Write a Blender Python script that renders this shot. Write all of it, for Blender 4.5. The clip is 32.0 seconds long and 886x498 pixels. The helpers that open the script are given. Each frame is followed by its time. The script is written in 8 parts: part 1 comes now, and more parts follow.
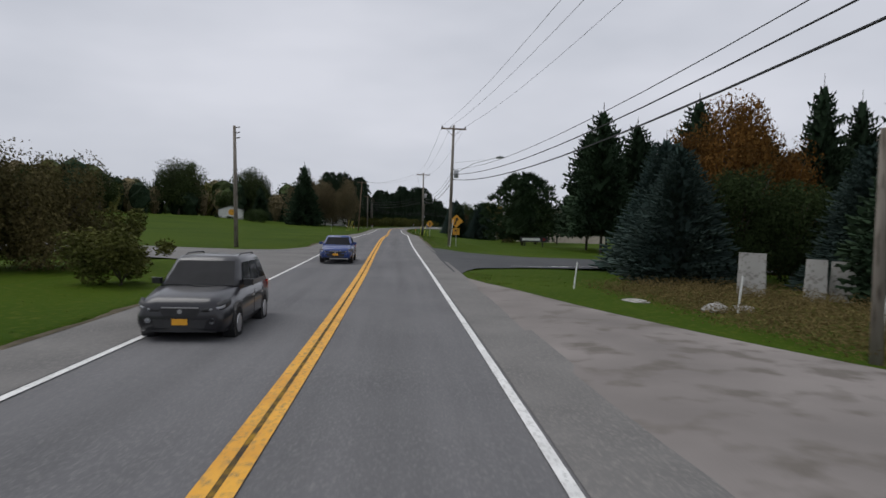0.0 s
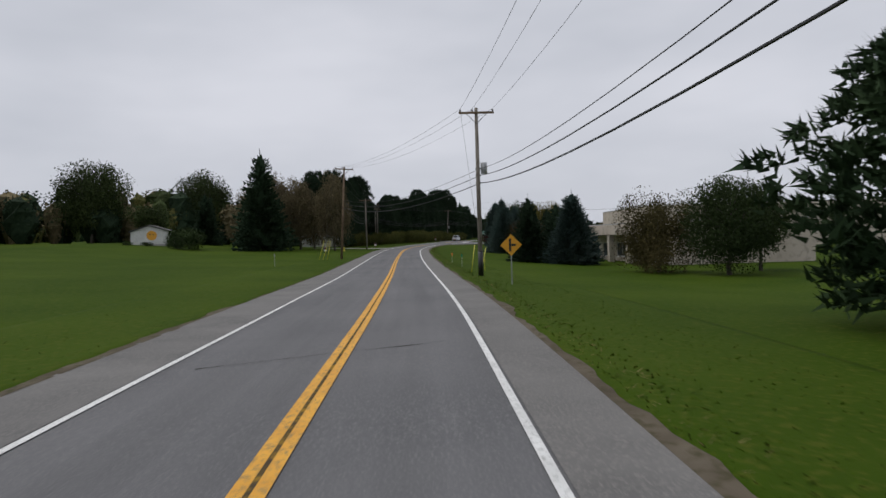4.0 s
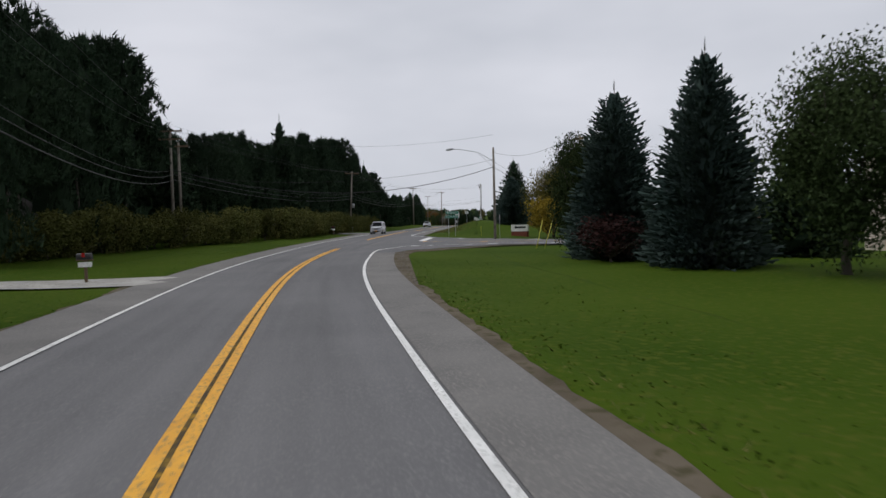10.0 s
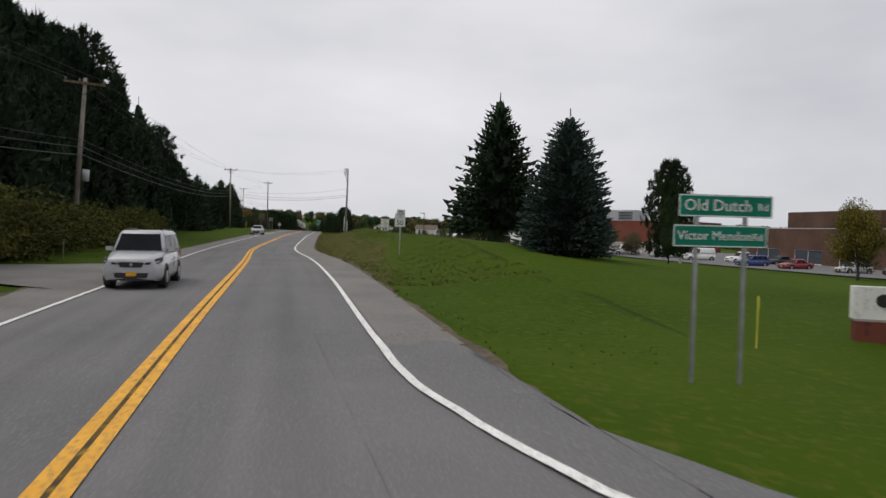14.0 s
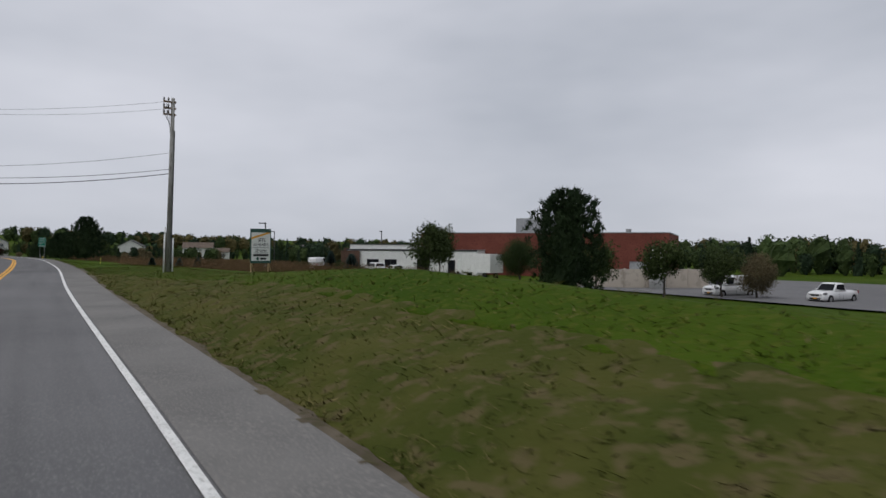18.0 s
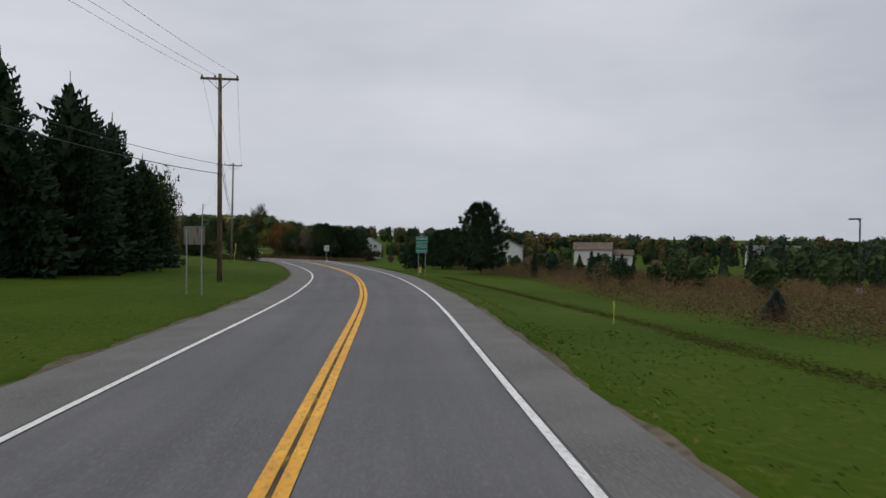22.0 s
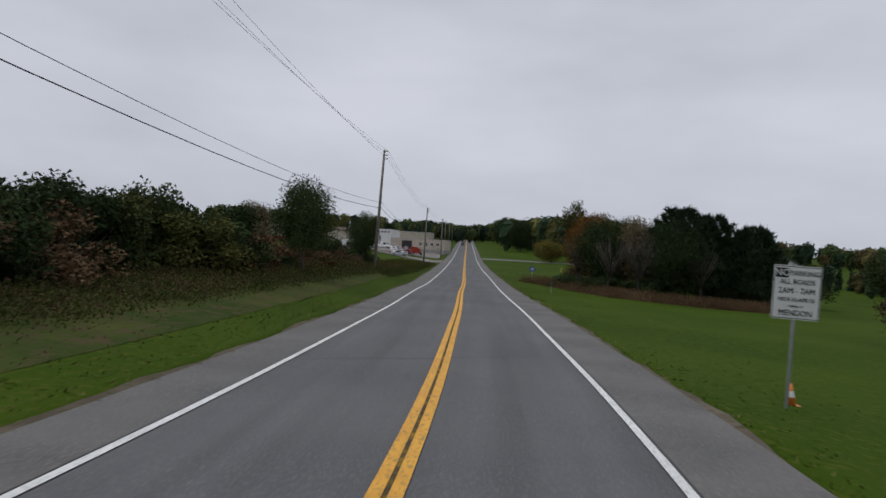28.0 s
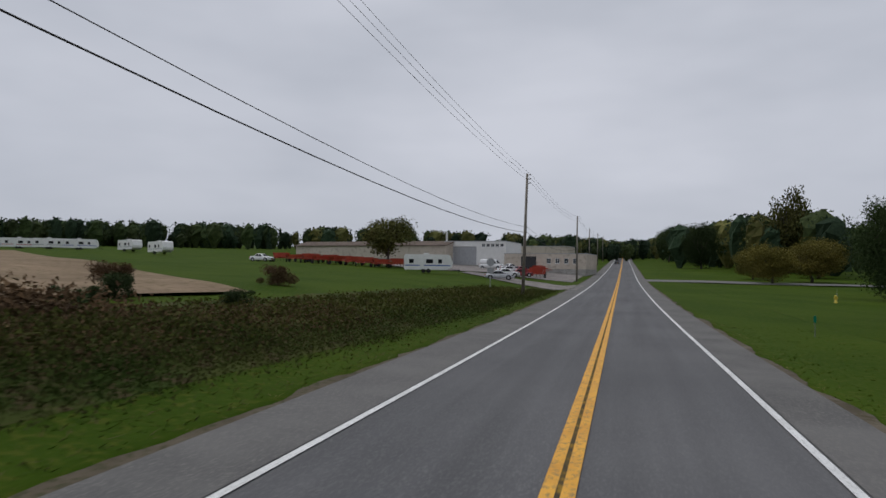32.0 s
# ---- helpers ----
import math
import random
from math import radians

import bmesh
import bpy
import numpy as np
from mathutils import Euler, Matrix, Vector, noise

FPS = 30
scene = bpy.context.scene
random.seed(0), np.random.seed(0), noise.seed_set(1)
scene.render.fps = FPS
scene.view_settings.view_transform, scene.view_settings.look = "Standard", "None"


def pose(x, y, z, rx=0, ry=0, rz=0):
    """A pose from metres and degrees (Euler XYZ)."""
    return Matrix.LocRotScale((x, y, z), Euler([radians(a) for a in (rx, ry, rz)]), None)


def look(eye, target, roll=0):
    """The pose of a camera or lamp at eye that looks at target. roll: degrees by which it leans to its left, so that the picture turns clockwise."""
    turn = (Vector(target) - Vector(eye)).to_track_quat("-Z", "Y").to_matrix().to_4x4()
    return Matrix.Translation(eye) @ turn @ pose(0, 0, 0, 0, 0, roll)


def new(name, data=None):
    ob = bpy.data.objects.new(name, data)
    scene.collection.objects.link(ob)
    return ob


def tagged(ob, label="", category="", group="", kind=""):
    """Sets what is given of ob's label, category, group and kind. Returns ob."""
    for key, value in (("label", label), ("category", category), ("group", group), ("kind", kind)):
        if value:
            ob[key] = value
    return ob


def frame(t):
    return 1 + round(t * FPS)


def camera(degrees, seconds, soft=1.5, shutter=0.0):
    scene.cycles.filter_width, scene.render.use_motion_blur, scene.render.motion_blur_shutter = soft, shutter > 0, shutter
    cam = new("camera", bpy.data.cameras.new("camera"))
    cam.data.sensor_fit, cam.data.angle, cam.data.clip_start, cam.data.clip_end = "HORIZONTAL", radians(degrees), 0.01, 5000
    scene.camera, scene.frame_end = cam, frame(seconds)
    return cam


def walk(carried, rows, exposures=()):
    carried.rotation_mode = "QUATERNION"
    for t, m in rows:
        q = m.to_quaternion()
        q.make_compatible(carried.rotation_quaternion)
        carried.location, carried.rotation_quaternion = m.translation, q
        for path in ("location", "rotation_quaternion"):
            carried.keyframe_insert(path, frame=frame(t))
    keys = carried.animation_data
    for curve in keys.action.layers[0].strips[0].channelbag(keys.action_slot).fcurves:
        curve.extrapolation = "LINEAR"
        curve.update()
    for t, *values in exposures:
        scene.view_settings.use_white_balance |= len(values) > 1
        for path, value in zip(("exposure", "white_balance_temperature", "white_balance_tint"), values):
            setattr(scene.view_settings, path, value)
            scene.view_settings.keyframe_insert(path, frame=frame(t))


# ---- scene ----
cam = camera(65.7, 32.0, soft=1.5, shutter=0.15)
PATH = [
    (0.0, (-1.49, -0.01, 2.45), (-0.943, 9.973, 2.162), 1.19),
    (0.5, (-1.53, 9.88, 2.54), (-1.063, 19.859, 1.996), 1.74),
    (1.0, (-1.56, 19.76, 2.66), (-1.228, 29.747, 2.367), -0.60),
    (1.5, (-1.70, 29.60, 2.76), (-1.273, 39.589, 2.616), -0.45),
    (2.0, (-1.99, 39.45, 2.90), (-1.655, 49.443, 2.681), -0.87),
    (2.5, (-2.19, 49.30, 3.09), (-1.919, 59.294, 2.881), -1.97),
    (4.5, (-2.52, 89.16, 3.80), (-2.184, 99.155, 3.679), -1.59),
    (5.0, (-2.77, 99.20, 3.79), (-2.145, 109.180, 3.781), 0.04),
    (5.5, (-3.14, 109.22, 3.79), (-1.984, 119.133, 4.389), 0.99),
    (6.0, (-3.26, 119.20, 3.77), (-1.965, 129.107, 4.173), 2.05),
    (6.5, (-3.47, 129.09, 3.75), (-2.106, 138.988, 4.120), 2.39),
    (7.0, (-3.74, 138.90, 3.76), (-2.285, 148.794, 4.032), 1.57),
    (7.5, (-3.94, 148.71, 3.81), (-2.447, 158.594, 3.935), 0.39),
    (8.0, (-4.25, 158.58, 3.90), (-2.563, 168.434, 3.916), -0.12),
    (8.5, (-4.54, 168.52, 3.99), (-2.491, 178.309, 3.986), 1.70),
    (9.0, (-4.63, 178.48, 4.08), (-2.577, 188.268, 3.860), -0.79),
    (9.5, (-4.60, 188.45, 4.20), (-2.485, 198.225, 3.933), -0.65),
    (10.0, (-4.52, 198.33, 4.31), (-2.323, 208.077, 3.954), -1.49),
    (10.5, (-4.26, 208.04, 4.44), (-1.809, 217.723, 3.938), -0.90),
    (11.0, (-3.85, 217.57, 4.59), (-1.104, 227.175, 4.025), -0.46),
    (11.5, (-2.95, 226.90, 4.68), (-0.020, 236.444, 4.072), -2.66),
    (12.0, (-1.79, 236.16, 4.76), (1.315, 245.653, 4.221), -2.22),
    (12.5, (-0.26, 245.51, 4.83), (3.289, 254.842, 4.281), -2.05),
    (13.0, (1.55, 254.94, 4.94), (5.351, 264.170, 4.370), -0.06),
    (13.5, (3.75, 264.32, 5.08), (7.798, 273.451, 4.583), 0.96),
    (14.0, (6.07, 273.73, 5.26), (10.895, 282.482, 4.974), 1.38),
    (14.5, (8.31, 283.17, 5.41), (13.750, 291.558, 5.176), 0.24),
    (15.0, (10.98, 292.46, 5.53), (16.832, 300.562, 5.334), -0.06),
    (15.5, (13.61, 301.74, 5.69), (19.854, 309.551, 5.540), -0.37),
    (16.0, (15.94, 311.03, 5.71), (22.561, 318.523, 5.598), -0.67),
    (16.5, (18.03, 320.31, 5.52), (25.003, 327.477, 5.454), -0.98),
    (17.0, (20.73, 329.38, 5.54), (27.964, 336.283, 5.690), -0.08),
    (17.5, (23.73, 338.36, 5.72), (31.102, 345.108, 5.811), 0.86),
    (18.0, (26.81, 347.28, 5.88), (34.499, 353.669, 5.867), 0.44),
    (18.5, (29.85, 356.29, 6.01), (38.007, 362.072, 5.944), -0.67),
    (19.0, (32.84, 365.35, 6.14), (41.267, 370.740, 6.038), 0.13),
    (19.5, (35.89, 374.49, 6.23), (44.200, 380.042, 6.123), 0.60),
    (20.0, (39.15, 383.64, 6.33), (46.571, 390.343, 6.121), 1.15),
    (20.5, (42.52, 392.79, 6.40), (49.241, 400.185, 5.975), -1.34),
    (21.0, (45.79, 401.98, 6.46), (52.027, 409.796, 6.238), -0.34),
    (21.5, (48.99, 411.25, 6.46), (53.850, 419.987, 6.245), -1.24),
    (22.0, (52.22, 420.50, 6.42), (56.071, 429.723, 6.360), 0.26),
    (22.5, (55.48, 429.74, 6.42), (58.884, 439.148, 6.442), 0.29),
    (23.0, (58.57, 439.04, 6.42), (61.799, 448.509, 6.435), 0.64),
    (23.5, (61.50, 448.34, 6.33), (64.624, 457.838, 6.426), 2.72),
    (24.0, (64.20, 457.62, 6.24), (67.315, 467.117, 6.378), 1.60),
    (24.5, (66.52, 466.82, 6.23), (69.676, 476.305, 6.357), 1.62),
    (25.0, (68.68, 475.89, 6.20), (70.652, 485.685, 6.539), 2.48),
    (25.5, (70.94, 484.89, 6.15), (71.858, 494.841, 6.523), 1.78),
    (27.5, (74.55, 522.97, 6.22), (74.203, 532.965, 6.229), 2.70),
    (28.0, (75.42, 532.61, 6.20), (74.592, 542.572, 6.232), 2.81),
    (28.5, (75.55, 542.26, 6.14), (73.861, 552.119, 6.141), 1.65),
    (29.0, (75.07, 551.92, 6.04), (73.095, 561.727, 6.097), 2.82),
    (29.5, (74.55, 561.65, 5.93), (72.277, 571.383, 5.845), 0.10),
    (30.0, (74.13, 571.36, 5.83), (71.597, 581.029, 5.662), 1.73),
    (30.5, (73.82, 581.04, 5.71), (71.177, 590.690, 5.713), -0.17),
    (31.0, (73.22, 590.73, 5.56), (70.651, 600.395, 5.708), -0.90),
    (31.5, (72.30, 600.37, 5.47), (69.640, 610.000, 5.769), 1.22),
    (32.0, (72.26, 610.01, 5.40), (69.241, 619.536, 5.736), 0.87),
]
walk(cam, [(t, look(eye, target, roll)) for t, eye, target, roll in PATH],
     exposures=[(0.0, 0, 6350, 10), (2.0, 0.1, 6400, 10), (4.5, -0.05, 6400, 10), (6.0, -0.12, 6350, 10), (8.0, -0.02, 6350, 10), (10.0, 0.04, 6400, 10), (11.0, 0.2, 6550, 10), (12.0, 0.26, 6550, 10), (13.0, 0.26, 6800, 10), (14.5, 0.2, 6700, 10), (17.0, -0.02, 6400, 10), (18.0, -0.05, 6350, 10), (19.0, 0.2, 6400, 10), (20.2, 0.25, 6600, 10), (21.0, -0.05, 6450, 10), (22.0, -0.05, 6400, 10), (25.0, -0.2, 6250, 10), (28.0, -0.12, 6250, 10), (32.0, -0.18, 6250, 10)])

# ---- sky and light: a closed layer of cloud ----
world = bpy.data.worlds.new("overcast_sky")
scene.world = world
world.use_nodes = True
wt = world.node_tree
wt.nodes.clear()
w_out = wt.nodes.new("ShaderNodeOutputWorld")
w_bg = wt.nodes.new("ShaderNodeBackground")
w_sky = wt.nodes.new("ShaderNodeTexSky")
w_sky.sky_type, w_sky.sun_disc = "NISHITA", False
w_sky.sun_elevation, w_sky.sun_rotation = radians(42), radians(250)
w_dim = wt.nodes.new("ShaderNodeVectorMath")
w_dim.operation = "SCALE"
w_dim.inputs["Scale"].default_value = 0.05
w_tc = wt.nodes.new("ShaderNodeTexCoord")
w_map = wt.nodes.new("ShaderNodeMapping")
w_map.inputs["Scale"].default_value = (1.0, 1.0, 3.0)
w_n1 = wt.nodes.new("ShaderNodeTexNoise")
w_n1.inputs["Scale"].default_value, w_n1.inputs["Detail"].default_value, w_n1.inputs["Roughness"].default_value = 1.7, 4.0, 0.5
w_r1 = wt.nodes.new("ShaderNodeValToRGB")
w_r1.color_ramp.elements[0].position, w_r1.color_ramp.elements[0].color = 0.30, (0.475, 0.497, 0.55, 1)
w_r1.color_ramp.elements[1].position, w_r1.color_ramp.elements[1].color = 0.72, (0.705, 0.712, 0.765, 1)
w_mix = wt.nodes.new("ShaderNodeMix")
w_mix.data_type = "RGBA"
w_mix.inputs["Factor"].default_value = 0.95
for a, b in ((w_sky.outputs["Color"], w_dim.inputs[0]), (w_tc.outputs["Generated"], w_map.inputs["Vector"]),
             (w_map.outputs["Vector"], w_n1.inputs["Vector"]), (w_n1.outputs["Fac"], w_r1.inputs["Fac"]),
             (w_dim.outputs["Vector"], w_mix.inputs["A"]), (w_r1.outputs["Color"], w_mix.inputs["B"]),
             (w_mix.outputs["Result"], w_bg.inputs["Color"]), (w_bg.outputs["Background"], w_out.inputs["Surface"])):
    wt.links.new(a, b)
w_bg.inputs["Strength"].default_value = 1.0
sun_data = bpy.data.lights.new("sun", "SUN")
sun_data.energy, sun_data.angle, sun_data.color = 1.3, radians(50), (1.0, 0.97, 0.93)
sun = new("sun", sun_data)
sun.matrix_world = look((0, 0, 60), (30, -12, 0))

# ---- materials ----
MATS = {}


def surf(name, c0, c1, scale=2.0, rough=0.8, bump=0.0, bump_scale=None, c2=None, fine=None, metal=0.0, rand=0.0, island=0.0, coat=0.0, stretch=None, spec=None):
    """A surface whose colour wanders between c0 and c1 (coarse) and c2 (fine specks), with bump; rand: shade by object, island: by loose piece."""
    if name in MATS:
        return MATS[name]
    m = bpy.data.materials.new(name)
    m.use_nodes = True
    t = m.node_tree
    p = t.nodes["Principled BSDF"]
    tc = t.nodes.new("ShaderNodeTexCoord")
    vec = tc.outputs["Object"]
    if stretch:
        mp = t.nodes.new("ShaderNodeMapping")
        mp.inputs["Scale"].default_value = stretch
        t.links.new(vec, mp.inputs["Vector"])
        vec = mp.outputs["Vector"]

    def noise_tex(sc, detail):
        n = t.nodes.new("ShaderNodeTexNoise")
        n.inputs["Scale"].default_value, n.inputs["Detail"].default_value = sc, detail
        t.links.new(vec, n.inputs["Vector"])
        return n.outputs["Fac"]

    def ramp(fac, lo, hi, a, b):
        r = t.nodes.new("ShaderNodeValToRGB")
        r.color_ramp.elements[0].position, r.color_ramp.elements[0].color = lo, (*a, 1)
        r.color_ramp.elements[1].position, r.color_ramp.elements[1].color = hi, (*b, 1)
        t.links.new(fac, r.inputs["Fac"])
        return r.outputs["Color"]

    def blend(kind, fac, a, b):
        x = t.nodes.new("ShaderNodeMix")
        x.data_type, x.blend_type = "RGBA", kind
        if isinstance(fac, float):
            x.inputs["Factor"].default_value = fac
        else:
            t.links.new(fac, x.inputs["Factor"])
        for sock, v in (("A", a), ("B", b)):
            if isinstance(v, tuple):
                x.inputs[sock].default_value = (*v, 1)
            else:
                t.links.new(v, x.inputs[sock])
        return x.outputs["Result"]

    col = ramp(noise_tex(scale, 4.0), 0.32, 0.68, c0, c1)
    if c2:
        col = blend("MIX", ramp(noise_tex(fine or scale * 9, 3.0), 0.52, 0.66, (0, 0, 0), (1, 1, 1)), col, c2)
    for amount, node, sock in ((rand, "ShaderNodeObjectInfo", "Random"), (island, "ShaderNodeNewGeometry", "Random Per Island")):
        if amount:
            n = t.nodes.new(node)
            mr = t.nodes.new("ShaderNodeMapRange")
            mr.inputs["To Min"].default_value, mr.inputs["To Max"].default_value = 1 - amount, 1 + amount
            t.links.new(n.outputs[sock], mr.inputs["Value"])
            cx = t.nodes.new("ShaderNodeVectorMath")
            cx.operation = "SCALE"
            t.links.new(col, cx.inputs[0])
            t.links.new(mr.outputs["Result"], cx.inputs["Scale"])
            col = cx.outputs["Vector"]
    t.links.new(col, p.inputs["Base Color"])
    p.inputs["Roughness"].default_value, p.inputs["Metallic"].default_value = rough, metal
    p.inputs["Specular IOR Level"].default_value = spec if spec is not None else (0.08 if rough > 0.7 else 0.5)
    p.inputs["Coat Weight"].default_value = coat
    if bump:
        b = t.nodes.new("ShaderNodeBump")
        b.inputs["Strength"].default_value, b.inputs["Distance"].default_value = min(1.0, bump), 0.02
        t.links.new(noise_tex(bump_scale or scale * 12, 5.0), b.inputs["Height"])
        t.links.new(b.outputs["Normal"], p.inputs["Normal"])
    MATS[name] = m
    return m


def glass(name, tint=(0.05, 0.06, 0.07), rough=0.05):
    m = surf(name, tint, tuple(v * 1.3 for v in tint), 3.0, rough, spec=0.3)
    return m


ASPHALT = surf("asphalt", (0.125, 0.124, 0.128), (0.155, 0.153, 0.156), 0.22, 0.88, 0.35, 60, c2=(0.19, 0.188, 0.186), fine=26)
SHOULDER = surf("shoulder_asphalt", (0.14, 0.136, 0.132), (0.19, 0.184, 0.176), 0.5, 0.92, 0.5, 40, c2=(0.23, 0.22, 0.205), fine=22)
NEW_ASPHALT = surf("dark_asphalt", (0.062, 0.064, 0.068), (0.085, 0.087, 0.09), 0.4, 0.88, 0.4, 50, c2=(0.1, 0.1, 0.1), fine=30)
GRAVEL = surf("gravel", (0.17, 0.155, 0.145), (0.27, 0.245, 0.23), 0.22, 0.95, 0.6, 24, c2=(0.15, 0.135, 0.12), fine=1.1)
CORNER_DIRT = surf("gravelly_dirt", (0.078, 0.064, 0.045), (0.145, 0.122, 0.09), 0.9, 0.95, 0.9, 26, c2=(0.07, 0.062, 0.035), fine=4)
DIRT = surf("roadside_dirt", (0.075, 0.062, 0.042), (0.125, 0.105, 0.075), 1.2, 0.95, 0.8, 22, c2=(0.06, 0.06, 0.03), fine=6)
CRACK = surf("crack", (0.03, 0.029, 0.028), (0.05, 0.048, 0.045), 3, 0.9)
YELLOW = surf("yellow_road_paint", (0.64, 0.30, 0.02), (0.76, 0.385, 0.03), 1.4, 0.7, 0.3, 60, c2=(0.3, 0.19, 0.06), fine=14)
WHITE_LINE = surf("white_road_paint", (0.62, 0.62, 0.6), (0.78, 0.78, 0.76), 1.2, 0.7, 0.3, 60, c2=(0.42, 0.42, 0.4), fine=18)
GRASS = surf("mown_grass", (0.028, 0.057, 0.004), (0.050, 0.082, 0.007), 0.10, 0.9, 1.0, 14, c2=(0.066, 0.085, 0.011), fine=5.0, spec=0.03)
BLADE = surf("grass_blades", (0.028, 0.057, 0.004), (0.052, 0.082, 0.008), 0.3, 0.85, island=0.2, spec=0.03)
DRY_BLADE = surf("dry_grass_blades", (0.10, 0.088, 0.03), (0.18, 0.15, 0.06), 0.8, 0.9, island=0.3)
STRAW = surf("straw_weeds", (0.105, 0.08, 0.033), (0.19, 0.142, 0.06), 0.8, 0.9, island=0.3)
BANK_GRASS = surf("bank_grass", (0.044, 0.056, 0.011), (0.078, 0.077, 0.021), 0.45, 0.92, 1.0, 10, c2=(0.098, 0.082, 0.038), fine=2.6, spec=0.03)
WEEDS = surf("dark_weeds", (0.032, 0.054, 0.011), (0.07, 0.078, 0.022), 0.4, 0.92, 1.0, 6, c2=(0.075, 0.06, 0.03), fine=2.0, spec=0.03)
DARK_MAPLE = surf("dark_maple_leaves", (0.034, 0.026, 0.013), (0.066, 0.046, 0.02), 0.9, 0.8, rand=0.15, island=0.4)
FIELD = surf("bare_field", (0.17, 0.12, 0.075), (0.27, 0.2, 0.13), 0.15, 0.95, 1.0, 5, c2=(0.13, 0.1, 0.05), fine=1.6)
SPRUCE = surf("spruce_needles", (0.016, 0.030, 0.016), (0.032, 0.052, 0.027), 1.5, 0.85, rand=0.2, island=0.3)
BLUE_SPRUCE = surf("blue_spruce_needles", (0.034, 0.057, 0.050), (0.066, 0.093, 0.08), 1.5, 0.85, rand=0.15, island=0.3)
PINE = surf("pine_needles", (0.018, 0.034, 0.016), (0.04, 0.062, 0.026), 1.5, 0.85, rand=0.2, island=0.3)
LEAF = surf("green_leaves", (0.03, 0.045, 0.016), (0.058, 0.078, 0.025), 0.9, 0.75, rand=0.25, island=0.4)
GROVE = surf("yellowing_leaves", (0.098, 0.094, 0.022), (0.195, 0.155, 0.032), 0.5, 0.8, rand=0.12, island=0.4)
OLIVE = surf("olive_leaves", (0.06, 0.07, 0.02), (0.12, 0.11, 0.035), 0.9, 0.78, rand=0.2, island=0.4)
AUTUMN = surf("orange_autumn_leaves", (0.085, 0.048, 0.014), (0.175, 0.082, 0.018), 0.9, 0.78, rand=0.15, island=0.45)
GOLD = surf("yellow_autumn_leaves", (0.2, 0.15, 0.02), (0.34, 0.24, 0.03), 0.9, 0.78, rand=0.15, island=0.4)
RUSSET = surf("brown_autumn_leaves", (0.095, 0.08, 0.046), (0.185, 0.148, 0.08), 0.9, 0.8, rand=0.2, island=0.4)
PURPLE = surf("dark_red_leaves", (0.03, 0.014, 0.014), (0.06, 0.026, 0.022), 0.9, 0.78, rand=0.2, island=0.4)
HEDGE = surf("hedge_leaves", (0.058, 0.07, 0.018), (0.118, 0.112, 0.032), 0.7, 0.8, rand=0.2, island=0.4)
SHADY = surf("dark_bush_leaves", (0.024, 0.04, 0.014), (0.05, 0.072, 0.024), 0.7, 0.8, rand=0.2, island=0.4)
OLIVE_BROWN = surf("olive_brown_leaves", (0.05, 0.046, 0.018), (0.105, 0.085, 0.035), 0.6, 0.8, rand=0.15, island=0.4)
BRUSH = surf("brown_brush", (0.078, 0.050, 0.027), (0.155, 0.097, 0.052), 0.25, 0.9, rand=0.2, island=0.4)
BARK = surf("bark", (0.06, 0.052, 0.044), (0.12, 0.105, 0.09), 3, 0.9, 0.9, 14, stretch=(1, 1, 0.3))
POLE_WOOD = surf("weathered_pole_wood", (0.17, 0.15, 0.125), (0.27, 0.245, 0.21), 2.0, 0.85, 0.5, 30, stretch=(1, 1, 0.15), c2=(0.1, 0.085, 0.07), fine=9)
POLE_GREY = surf("pale_grey_pole_wood", (0.22, 0.215, 0.2), (0.34, 0.335, 0.315), 2.0, 0.85, 0.5, 30, stretch=(1, 1, 0.15), c2=(0.14, 0.135, 0.12), fine=9)
POLE_BROWN = surf("brown_pole_wood", (0.13, 0.09, 0.06), (0.22, 0.16, 0.11), 2.0, 0.85, 0.5, 30, stretch=(1, 1, 0.15), c2=(0.07, 0.05, 0.035), fine=9)
STEEL = surf("galvanised_steel", (0.34, 0.35, 0.36), (0.46, 0.47, 0.48), 5, 0.45, metal=0.85)
DARK_STEEL = surf("dark_metal", (0.03, 0.03, 0.032), (0.05, 0.05, 0.052), 5, 0.5, metal=0.4)
WIRE = surf("wire_sheath", (0.012, 0.012, 0.013), (0.02, 0.02, 0.021), 5, 0.6)
PORCELAIN = surf("insulator_porcelain", (0.1, 0.09, 0.085), (0.18, 0.17, 0.16), 6, 0.25)
GREY_PAINT = surf("grey_paint", (0.3, 0.31, 0.32), (0.4, 0.41, 0.42), 4, 0.5)
WHITE_PAINT = surf("white_paint", (0.7, 0.7, 0.68), (0.8, 0.8, 0.78), 0.8, 0.6, c2=(0.6, 0.6, 0.57), fine=6)
SIDING = surf("pale_siding", (0.56, 0.56, 0.54), (0.68, 0.68, 0.65), 0.6, 0.65, c2=(0.48, 0.48, 0.45), fine=5)
BEIGE = surf("beige_precast", (0.47, 0.41, 0.34), (0.58, 0.52, 0.44), 0.15, 0.8, 0.2, 20, c2=(0.4, 0.35, 0.29), fine=1.1)
BRICK = surf("red_brick", (0.15, 0.05, 0.036), (0.22, 0.075, 0.055), 0.3, 0.85, 0.3, 15, c2=(0.12, 0.042, 0.034), fine=5)
BROWN_BRICK = surf("brown_brick", (0.09, 0.055, 0.04), (0.14, 0.085, 0.065), 0.3, 0.85, 0.3, 15, c2=(0.07, 0.042, 0.034), fine=5)
ROOF = surf("grey_shingle", (0.09, 0.088, 0.085), (0.15, 0.147, 0.142), 0.5, 0.9, 0.5, 10, c2=(0.07, 0.068, 0.066), fine=4)
